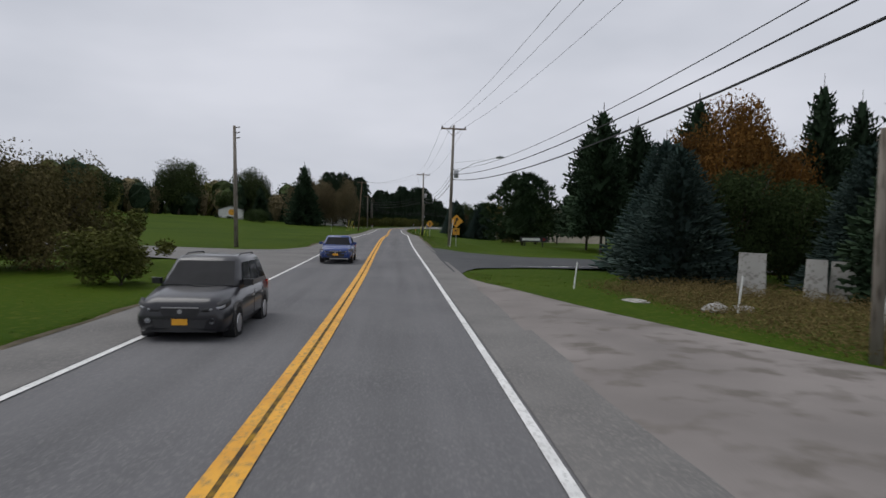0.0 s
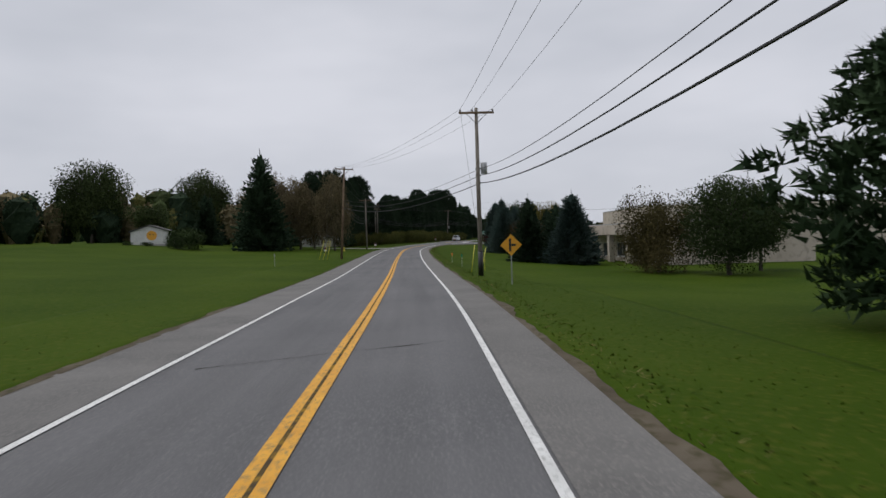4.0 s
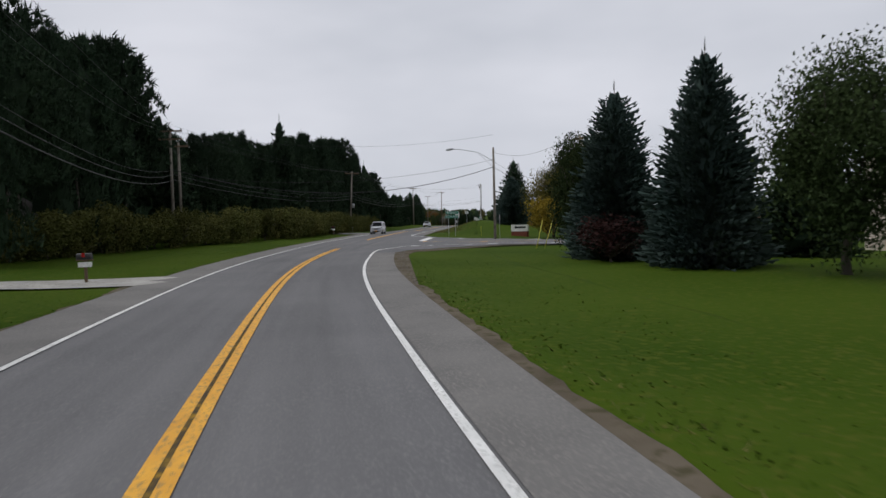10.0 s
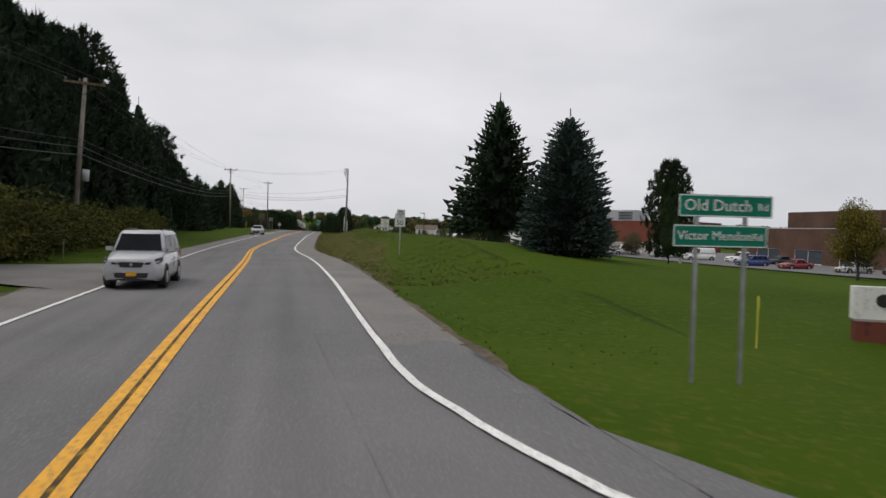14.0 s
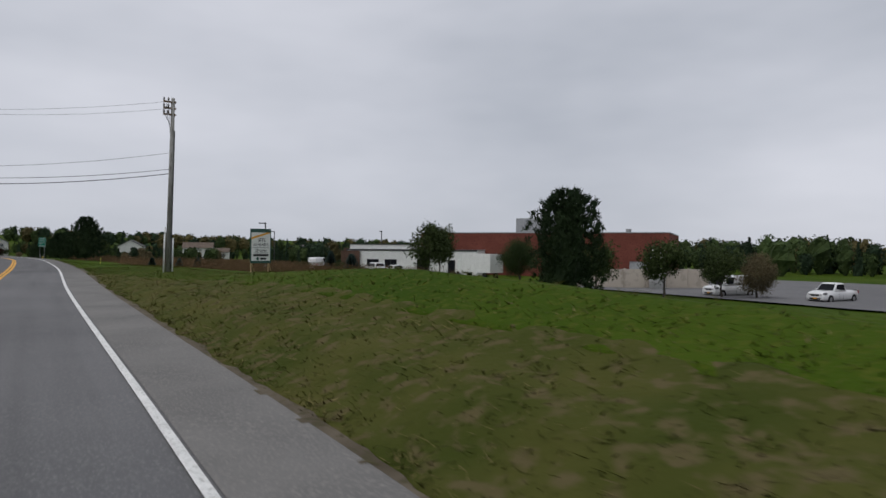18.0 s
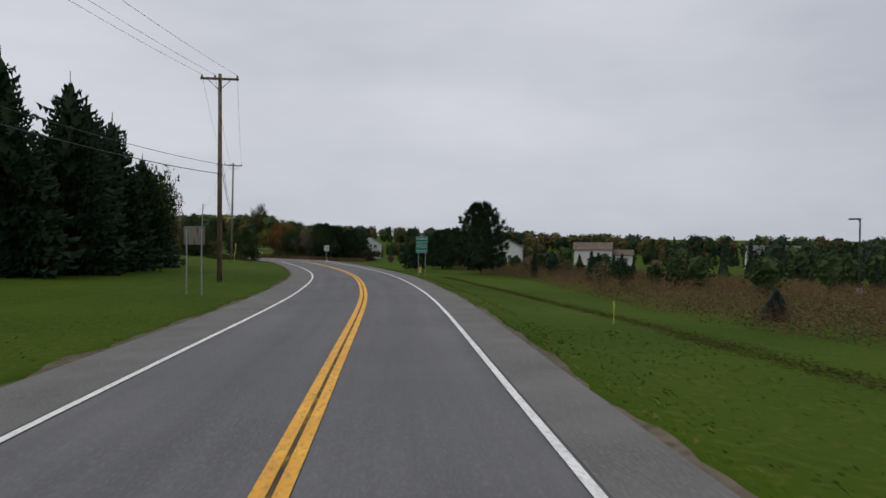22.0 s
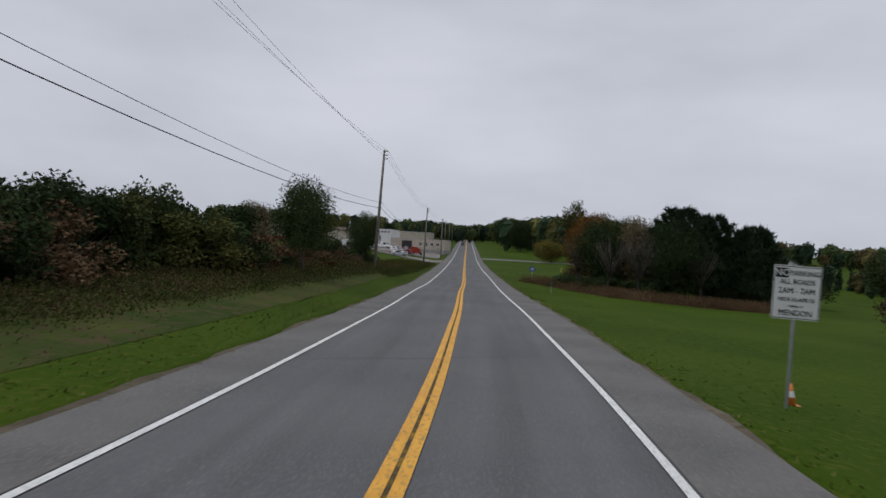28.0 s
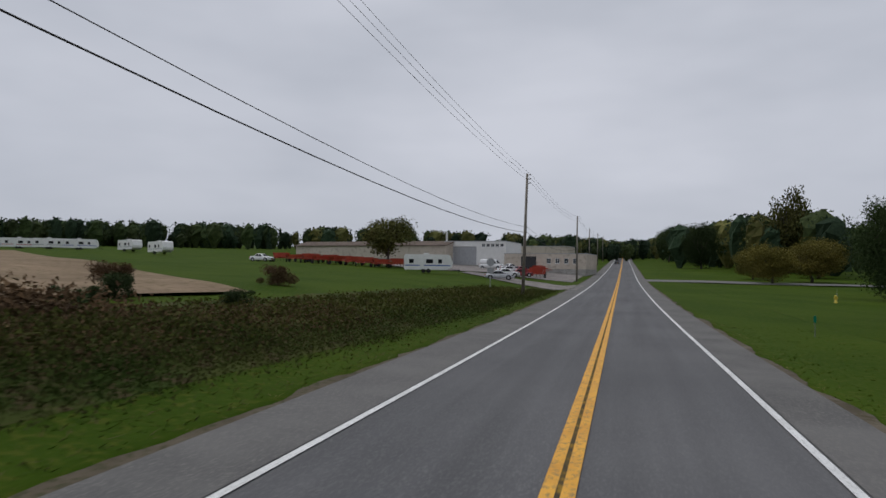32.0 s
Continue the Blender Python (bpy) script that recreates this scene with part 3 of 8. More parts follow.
R_END = 1150.0
def LANE_L(r):
    return float(np.interp(r, (0, 40, 100, 140, 220, 260, 280, 300, 360, 400, 440, 480, 500, 540, 580, 620, 660), (-3.57, -3.49, -3.51, -3.62, -3.65, -3.78, -3.79, -3.62, -3.60, -3.68, -3.75, -3.57, -3.55, -3.66, -3.49, -3.65, -3.60)))


def LANE_R(r):
    return float(np.interp(r, (0, 60, 100, 140, 200, 220, 240, 260, 280, 300, 320, 340, 360, 400, 440, 480, 540, 600, 640, 680), (3.21, 3.10, 3.16, 3.06, 3.07, 3.18, 3.38, 3.51, 3.70, 3.86, 3.73, 3.49, 3.38, 3.42, 3.27, 3.37, 3.43, 3.33, 3.41, 3.32)))


def EDGE_R(r):
    return float(np.interp(r, (0, 60, 100, 200, 222, 250, 276, 284, 300, 320, 340, 380, 400, 420, 440, 480, 540, 600, 640), (4.65, 4.64, 4.57, 4.50, 4.80, 4.95, 4.95, 5.4, 5.5, 5.45, 5.27, 5.13, 5.06, 4.83, 4.67, 4.91, 5.23, 4.94, 4.85)))


def EDGE_L(r):
    return float(np.interp(r, (0, 120, 180, 260, 340, 440, 500, 540, 580, 600, 640, 680), (-5.50, -5.58, -5.46, -5.70, -5.50, -5.59, -5.41, -5.26, -5.15, -5.24, -5.57, -5.65)))


road = ribbon("road", EDGE_L, EDGE_R, ROAD_ASPHALT, -90, R_END, 0.0, 8, skirt=0.35, label="grey worn asphalt country road with two lanes")
for a, b in ((-90, 246), (288, R_END)):
    ribbon("shoulder_right", lambda r: LANE_R(r) + 0.12, lambda r: EDGE_R(r) - 0.02, ROAD_SHOULDER, a, b, 0.014, 2, label="pale worn asphalt shoulder", category="shoulder")
ribbon("shoulder_left", lambda r: EDGE_L(r) + 0.02, lambda r: LANE_L(r) - 0.12, ROAD_SHOULDER, -90, R_END, 0.010, 2, label="pale worn asphalt shoulder", category="shoulder")
def BANK_OUT(r):
    return EDGE_R(r) + 0.2 + 4.4 * min(1.0, max(0.02, (r - 300) / 25), max(0.02, (412 - r) / 30))


ribbon("verge_right", lambda r: max(EDGE_R(r) - 0.05, BANK_OUT(r) - 0.7), 12.0, GRASS, -90, 900, 0.03, 9, on_ground=True, skirt=0.3, tuck=0.06, label="mown grass verge beside the road", category="verge")
ribbon("verge_left", lambda r: EDGE_L(r) + 0.05, -12.0, GRASS, -90, 900, 0.03, 9, on_ground=True, skirt=0.3, tuck=0.06, label="mown grass verge beside the road", category="verge")
ribbon("dirt_edge_right", lambda r: EDGE_R(r) - 0.12, lambda r: EDGE_R(r) + 0.18 + 0.2 * min(1.0, max(0.0, (r - 190) / 20)) * (r < 250), CORNER_DIRT, 60, 900, 0.056, 3, 0.5, on_ground=True, wobble=0.10, label="worn dirt strip along the asphalt", category="dirt strip")
ribbon("dirt_edge_left", lambda r: EDGE_L(r) + 0.12, lambda r: EDGE_L(r) - 0.16, DIRT, -90, 900, 0.056, 3, 0.5, on_ground=True, wobble=0.10, label="worn dirt strip along the asphalt", category="dirt strip")
ribbon("bank_right", lambda r: EDGE_R(r) + 0.12, BANK_OUT, BANK_GRASS, 298, 412, 0.04, 14, 0.5, on_ground=True, skirt=0.25, lumps=0.03, tuck=0.07, label="rough yellowing grass bank beside the road", category="bank")
ribbon("bank_left", lambda r: EDGE_L(r) - 2.1, lambda r: -9.4 - 9 * min(1.0, max(0.02, (r - 532) / 25), max(0.02, (720 - r) / 40)), WEEDS, 530, 720, 0.036, 9, on_ground=True, tuck=0.07, label="bank overgrown with dark weeds", category="bank")
J0, J1 = 254.0, 274.6  # the side road's mouth along the run
for name, d in (("left", -0.118), ("right", 0.118)):
    for a, b in ((-90, J0), (J1 - 1, R_END)):
        ribbon("centre_line_" + name, d - 0.085, d + 0.085, YELLOW, a, b, 0.018, 1, label="yellow painted centre line", category="road marking")
ribbon("edge_line_left", lambda r: LANE_L(r) - 0.07, lambda r: LANE_L(r) + 0.07, WHITE_LINE, -90, R_END, 0.018, 1, label="white painted edge line", category="road marking")
ribbon("edge_line_right", lambda r: LANE_R(r) - 0.07, lambda r: LANE_R(r) + 0.07, WHITE_LINE, -90, J0 - 9.5, 0.018, 1, label="white painted edge line", category="road marking")
ribbon("edge_line_right_beyond", lambda r: LANE_R(r) - 0.07, lambda r: LANE_R(r) + 0.07, WHITE_LINE, 286.9, R_END, 0.024, 1, label="white painted edge line", category="road marking")
for a, b in ((-90, J0), (J1 - 1, R_END)):
    ribbon("centre_joint", -0.03, 0.03, JOINT, a, b, 0.014, 1, 0.8, wobble=0.006, label="dark worn joint between the centre lines", category="crack")
grooves = Shape()
for k in range(760):
    r = 398 + 0.46 * k
    (xa, ya), (xb, yb), (xc, yc), (xd, yd) = along(r, -0.2), along(r, 0.2), along(r + 0.07, 0.2), along(r + 0.07, -0.2)
    z = float(np.interp(r + RUN0, RUN, MID[:, 2])) + 0.011
    grooves.face((xa, ya, z), (xb, yb, z), (xc, yc, z), (xd, yd, z))
tagged(new("rumble_grooves", grooves.mesh("rumble_grooves", GROOVE)), "milled rumble grooves across the yellow centre lines", "road marking", kind="stuff")

# ---- plants ----
def leaf_mesh(name, centres, size, material, seed, flat=0.6, hearts=None):
    """Small leaf faces at the given places, turned at random."""
    g = np.random.default_rng(seed)
    n = len(centres)
    c = np.asarray(centres, float)
    u = g.normal(size=(n, 3))
    u /= np.linalg.norm(u, axis=1, keepdims=True)
    w = g.normal(size=(n, 3))
    w[:, 2] *= flat
    w = np.cross(u, w)
    w /= np.linalg.norm(w, axis=1, keepdims=True) + 1e-9
    s = (size * g.uniform(0.6, 1.4, n))[:, None]
    v = np.stack([c - u * s, c + w * s * 1.05 + u * s * g.uniform(-0.6, 0.6, (n, 1)), c + u * s], 1).reshape(-1, 3)
    me = bpy.data.meshes.new(name)
    k = np.arange(n) * 3
    faces = np.stack([k, k + 1, k + 2], 1).tolist()
    if hearts is not None:
        faces += (hearts[1] + len(v)).tolist()
        v = np.concatenate([v, hearts[0]])
    me.from_pydata(v.tolist(), [], faces)
    me.materials.append(material)
    me.update()
    return me


def spruce_crown(name, material, seed, open_=0.0, blunt=0.0, boughs=430, slim=1.0):
    """Unit spruce crown (height 1, width 1): drooping boughs hung with twigs round a dense dark heart."""
    g = np.random.default_rng(seed)
    v, f = [], []
    bulge = [g.uniform(0, 6.28) for _ in range(4)]
    for i in range(boughs):
        z = 0.04 + 0.95 * (1 - math.sqrt(1 - 0.985 * (i + g.random()) / boughs)) ** 0.94
        a = i * 2.39996 + g.normal(0, 0.3)
        lump = 1 + 0.10 * math.sin(2 * a + bulge[0] + 5 * z) + 0.08 * math.sin(3 * a + bulge[1] - 9 * z)
        reach = 0.5 * ((1 - z) ** (0.78 - 0.3 * blunt)) * min(1.0, 0.72 + 2.6 * z) * lump + 0.014
        r = reach * (g.uniform(0.72, 1.08) if g.random() < 0.85 else g.uniform(1.05, 1.22))
        ca, sa = math.cos(a), math.sin(a)
        rise = (0.34 * z - 0.05) * r + g.normal(0, 0.006)
        steps = 4 if z < 0.8 else 3
        side = np.array([-sa, ca, 0.0])
        for k in range(steps):
            t0, t1 = 0.25 + 0.75 * k / steps, 0.25 + 0.75 * (k + 1) / steps
            p0 = np.array([ca * r * t0, sa * r * t0, z + rise * t0 - 0.20 * r * t0**2 + 0.15 * r * t0**4])
            p1 = np.array([ca * r * t1, sa * r * t1, z + rise * t1 - 0.20 * r * t1**2 + 0.15 * r * t1**4])
            wid = (r * 0.26 * (1.15 - t1) + 0.010) * slim
            for sgn in (-1, 1):
                q = p0 + side * sgn * wid * g.uniform(0.7, 1.4) + (p1 - p0) * g.uniform(0.6, 1.3) + np.array([0, 0, -wid * g.uniform(0.15, 0.7)])
                n = len(v)
                v += [p0, p1 + np.array([0, 0, 0.004]), q]
                f.append((n, n + 1, n + 2))
            n = len(v)
            hang = p0 * 0.35 + p1 * 0.65 + np.array([g.normal(0, 0.008), g.normal(0, 0.008), (-0.018 - 0.034 * g.random()) * slim])
            v += [p0, p1, hang]
            f.append((n, n + 1, n + 2))
        n = len(v)
        tip = np.array([ca * r * 1.12, sa * r * 1.12, p1[2] + 0.010])
        v += [p1 + side * 0.008, p1 - side * 0.008, tip]
        f.append((n, n + 1, n + 2))
    n = len(v)
    rows, cols = 12, 11
    for i in range(rows):
        z = 0.05 + 0.86 * i / (rows - 1)
        for j in range(cols):
            a = 6.2832 * j / cols + i * 0.3
            r = 0.5 * (1 - z) ** 0.82 * g.uniform(0.38, 0.68) * (1 - 0.3 * open_)
            v.append(np.array([math.cos(a) * r, math.sin(a) * r, z + g.normal(0, 0.012)]))
    f += [(n + i * cols + j, n + i * cols + (j + 1) % cols, n + (i + 1) * cols + (j + 1) % cols, n + (i + 1) * cols + j) for i in range(rows - 1) for j in range(cols)]
    n = len(v)
    v += [np.array([0.007, 0, 0.93]), np.array([-0.007, 0.005, 0.93]), np.array([0, 0, 0.99])]
    f.append((n, n + 1, n + 2))
    me = bpy.data.meshes.new(name)
    me.from_pydata([tuple(p) for p in v], [], f)
    me.materials.append(material)
    me.update()
    return me


def trunk_mesh(seed, height=1.0, foot=0.018, fork=0.0, limbs=0, spread_=0.3):
    """Unit trunk, with limbs for a broad-leaved tree."""
    g = np.random.default_rng(seed)
    s = Shape()
    top = fork if fork else height
    bend = [(g.normal(0, 0.008), g.normal(0, 0.008), top * k / 4) for k in range(5)]
    bend[0] = (0, 0, -0.03)
    s.tube(bend, [foot * 1.35, foot, foot * 0.85, foot * 0.7, foot * (0.55 if fork else 0.12)], 8)
    for i in range(limbs):
        a = 6.283 * i / limbs + g.normal(0, 0.3)
        z0 = top * g.uniform(0.62, 1.0)
        out = spread_ * g.uniform(0.6, 1.1)
        rise = g.uniform(0.25, 0.55)
        mid = (math.cos(a) * out * 0.45, math.sin(a) * out * 0.45, z0 + rise * 0.5)
        end = (math.cos(a + 0.2) * out, math.sin(a + 0.2) * out, min(0.96, z0 + rise))
        s.tube([(bend[4][0], bend[4][1], z0 * 0.98), mid, end], [foot * 0.5, foot * 0.28, foot * 0.07], 5)
        for k in range(3):
            b = a + g.normal(0, 0.9)
            q = (mid[0] + math.cos(b) * 0.14, mid[1] + math.sin(b) * 0.14, mid[2] + g.uniform(0.08, 0.22))
            s.tube([mid, q], [foot * 0.2, foot * 0.05], 4)
    return s.mesh("trunk", BARK, True)


def crown_mesh(name, material, seed, n=4900, low=0.20, size=0.0225, lumps=54, ragged=0.15, fill=0.42, squash=1.0):
    """Unit crown of leaves gathered in uneven clumps."""
    g = np.random.default_rng(seed)
    mid = low + (1 - low) * 0.48
    half = (1 - low) * 0.5 * squash
    d = g.normal(size=(lumps, 3))
    d /= np.linalg.norm(d, axis=1, keepdims=True)
    shell = g.uniform(0.45, 0.92, lumps)[:, None]
    cl = d * shell * np.array([0.40, 0.40, half * 0.86])
    cl[:, 2] += mid
    rad = g.uniform(0.10, 0.10 + ragged, lumps)
    which = g.integers(0, lumps, n)
    q = g.normal(size=(n, 3))
    q /= np.linalg.norm(q, axis=1, keepdims=True)
    q *= (g.random(n) ** fill)[:, None]
    c = cl[which] + q * rad[which][:, None] * np.array([1, 1, 0.85])
    c[:, 2] = np.clip(c[:, 2], low * 0.85, 1.0)
    return leaf_mesh(name, c, size, material, seed + 1)


def pine_crown(name, material, seed, low=0.08, tufts_=460, tall=False):
    """Unit pine crown: needle tufts that sweep up at the ends of uneven boughs round a dense heart."""
    g = np.random.default_rng(seed)
    v, f = [], []

    def envelope(z):
        u = (z - low) / (1 - low)
        return 0.5 * ((1 - u) ** 0.85 if tall else math.sqrt(max(0.01, 1 - (abs(u - 0.34) / 0.67) ** 1.8)))

    bulge = g.uniform(0, 6.28, 4)
    for i in range(tufts_):
        z = low + (0.985 - low) * ((i + g.random()) / tufts_) ** 0.92
        a = i * 2.39996 + g.normal(0, 0.4)
        r = envelope(z) * (1 + 0.2 * math.sin(6.2832 * z * 8.5 + bulge[2]) * (1 - 0.5 * z)) * (g.uniform(0.58, 1.0) if g.random() < 0.8 else g.uniform(0.95, 1.14)) * (1 + 0.14 * math.sin(2 * a + bulge[0] + 7 * z) + 0.1 * math.sin(3 * a + bulge[1] - 11 * z))
        c = np.array([math.cos(a) * r, math.sin(a) * r, z])
        out = np.array([math.cos(a) * 0.75, math.sin(a) * 0.75, 0.55])
        k = 15 if tall else 22
        d = g.normal(size=(k, 3)) * 0.62 + out
        d /= np.linalg.norm(d, axis=1, keepdims=True)
        side = np.cross(d, g.normal(size=(k, 3)))
        side /= np.linalg.norm(side, axis=1, keepdims=True) + 1e-9
        ln = g.uniform(0.035, 0.075, (k, 1))
        foot = c + g.normal(size=(k, 3)) * np.array([0.022, 0.022, 0.014])
        n = len(v)
        v += np.stack([foot - side * 0.010, foot + side * 0.010, foot + d * ln], 1).reshape(-1, 3).tolist()
        f += [(n + 3 * j, n + 3 * j + 1, n + 3 * j + 2) for j in range(k)]
    n, rows, cols = len(v), 10, 10
    for i in range(rows):
        z = low + (0.93 - low) * i / (rows - 1)
        for j in range(cols):
            a, r = 6.2832 * j / cols + 0.3 * i, envelope(z) * g.uniform(0.25, 0.55) * (0.5 if i in (0, rows - 1) else 1)
            v.append((math.cos(a) * r, math.sin(a) * r, z + g.normal(0, 0.012)))
    f += [(n + i * cols + j, n + i * cols + (j + 1) % cols, n + (i + 1) * cols + (j + 1) % cols, n + (i + 1) * cols + j) for i in range(rows - 1) for j in range(cols)]
    me = bpy.data.meshes.new(name)
    me.from_pydata(v, [], f)
    me.materials.append(material)
    me.update()
    return me


def bush_mesh(name, material, seed, n=6500, size=0.0225, lumps=22):
    """Unit bush that reaches down to the ground."""
    g = np.random.default_rng(seed)
    cl = g.uniform(-1, 1, (lumps, 3)) * np.array([0.36, 0.36, 0.30]) + np.array([0, 0, 0.45])
    rad = g.uniform(0.11, 0.25, lumps)
    which = g.integers(0, lumps, n)
    q = g.normal(size=(n, 3))
    q /= np.linalg.norm(q, axis=1, keepdims=True)
    q *= (g.random(n) ** 0.4)[:, None]
    c = cl[which] + q * rad[which][:, None] * np.array([1, 1, 1.15])
    c[:, 2] = np.abs(c[:, 2] - 0.02)
    return leaf_mesh(name, c, size, material, seed + 1)


def lifted(me, low):
    """The crown raised, so that the foot of the trunk is bare."""
    for v in me.vertices:
        v.co.z = low + (1 - low) * v.co.z
    return me


CONIFER_TRUNK = [trunk_mesh(s, 0.98, 0.014) for s in (1, 2)]
BROAD_TRUNK = [trunk_mesh(s, 1.0, 0.022, 0.34, 6, 0.34) for s in (3, 4, 5)]
STEM_TRUNK = [trunk_mesh(s, 1.0, 0.02, 0.12, 7, 0.4) for s in (6, 7)]
BUSH_STEMS = [trunk_mesh(s, 1.0, 0.02, 0.1, 5, 0.3) for s in (8, 9)]
KINDS = {
    "bare_spruce": ([lifted(spruce_crown("crown", SPRUCE, s, 0.25, boughs=620, slim=0.8), 0.12) for s in (28, 29, 30)], CONIFER_TRUNK, "tall dark spruce with a bare lower trunk", "spruce tree"),
    "high_pine": ([lifted(pine_crown("crown", SPRUCE, s, 0.08, 330), 0.30) for s in (38, 39, 40)], CONIFER_TRUNK, "tall dark pine with a high rounded crown over a bare trunk", "pine tree"),
    "bare": ([trunk_mesh(s, 1.0, 0.012, 0.3, 15, 0.4) for s in (131, 132)], [trunk_mesh(s, 1.0, 0.015, 0.3, 9, 0.34) for s in (133, 134)], "leafless tree with thin grey limbs", "tree"),
    "thicket": ([bush_mesh("crown", OLIVE_BROWN, s, 24000, 0.0115, 60) for s in (46, 47)], STEM_TRUNK, "dense olive-brown broad tree leafy down to the ground", "tree"),
    "dark_leafy": ([crown_mesh("crown", SHADY, s, n=26000, low=0.03, size=0.011, lumps=90, ragged=0.13) for s in (48, 49)], BROAD_TRUNK, "dense dark green broad-leaved tree", "tree"),
    "blue_spruce": ([spruce_crown("crown", BLUE_SPRUCE, s, boughs=1800, slim=0.45) for s in (11, 12, 13, 14)], CONIFER_TRUNK, "dense blue-green spruce with boughs down to the grass", "spruce tree"),
    "spruce": ([spruce_crown("crown", SPRUCE, s, 0.25, boughs=540, slim=0.85) for s in (21, 22, 23, 24)], CONIFER_TRUNK, "tall dark green spruce with drooping boughs", "spruce tree"),
    "stand_spruce": ([spruce_crown("crown", SPRUCE, s, 0.25, boughs=300, slim=1.25) for s in (25, 26, 27)], CONIFER_TRUNK, "tall dark conifer in a dense roadside stand", "conifer tree"),
    "grove": ([crown_mesh("crown", GROVE, s, n=24000, low=0.07, size=0.0118, lumps=80, ragged=0.13) for s in (54, 55, 56)], BROAD_TRUNK, "full broad-leaved tree turning yellow in autumn", "tree"),
    "pine": ([pine_crown("crown", PINE, s) for s in (31, 32, 33)], CONIFER_TRUNK, "dark green pine with tufted boughs", "pine tree"),
    "tall_pine": ([pine_crown("crown", SPRUCE, s, 0.05, 280, True) for s in (34, 35, 36, 37)], CONIFER_TRUNK, "tall dark conifer in a dense roadside stand", "conifer tree"),
    "leafy": ([crown_mesh("crown", LEAF, s) for s in (41, 42, 43)], BROAD_TRUNK, "green broad-leaved tree with a full crown", "tree"),
    "full_leafy": ([crown_mesh("crown", LEAF, s, n=24000, low=0.12, size=0.0118, lumps=80, ragged=0.13) for s in (44, 45)], BROAD_TRUNK, "green broad-leaved tree with a dense crown", "tree"),
    "olive": ([crown_mesh("crown", OLIVE, s, ragged=0.12) for s in (51, 52, 53)], BROAD_TRUNK, "broad-leaved tree turning olive in autumn", "tree"),
    "orange": ([crown_mesh("crown", AUTUMN, s, n=24000, low=0.04, size=0.0118, lumps=60, ragged=0.14) for s in (61, 62)], BROAD_TRUNK, "tree with orange autumn leaves", "tree"),
    "gold": ([crown_mesh("crown", GOLD, s, low=0.08) for s in (71, 72)], STEM_TRUNK, "spreading tree with yellow autumn leaves", "tree"),
    "russet": ([crown_mesh("crown", RUSSET, s, n=19000, low=0.08, size=0.0125, lumps=70, ragged=0.13, fill=0.5) for s in (81, 82)], BROAD_TRUNK, "thinning tree with brown autumn leaves", "tree"),
    "maple": ([crown_mesh("crown", DARK_MAPLE, s, n=26000, low=0.13, size=0.0105, lumps=90, ragged=0.13) for s in (111, 112)], BROAD_TRUNK, "broad dark maple turning brown in autumn", "tree"),
    "bush": ([bush_mesh("leaves", SHADY, s) for s in (91, 92, 93)], BUSH_STEMS, "dense dark green bush", "bush"),
    "hedge_bush": ([bush_mesh("leaves", HEDGE, s) for s in (95, 96, 97)], BUSH_STEMS, "untrimmed olive-green hedge bush", "bush"),
    "brown_bush": ([bush_mesh("leaves", BRUSH, s) for s in (101, 102, 103)], BUSH_STEMS, "dry brown thicket bush", "bush"),
    "red_bush": ([crown_mesh("crown", PURPLE, s, n=2000, low=0.12) for s in (105,)], STEM_TRUNK, "low dark red ornamental tree", "tree"),
}
TREE_NAMES = {"full_leafy": "leafy", "dark_leafy": "leafy", "grove": "yellowing", "stand_spruce": "spruce", "bare_spruce": "spruce", "high_pine": "pine", "tall_pine": "pine"}
plant_rng = random.Random(5)


def plant(kind, x, y, h, w, group="", label="", sink=0.05):
    crowns, trunks, text, cat = KINDS[kind]
    if "spruce" in kind:
        w *= 1.25
    ob = thing(kind if "bush" in kind else TREE_NAMES.get(kind, kind) + "_tree", label or text, cat, x, y, gz(x, y) - sink, plant_rng.uniform(0, 360), group)
    ob.scale = (w, w, h)
    crown = part("foliage" if "bush" in kind else "crown", plant_rng.choice(crowns), None, ob)
    if trunks:
        part("stem" if "bush" in kind else "trunk", plant_rng.choice(trunks), None, ob, "rough grey-brown bark")
    return ob


def row_of(kind, spots, group=""):
    for x, y, h, w in spots:
        plant(kind, x, y, h, w, group)


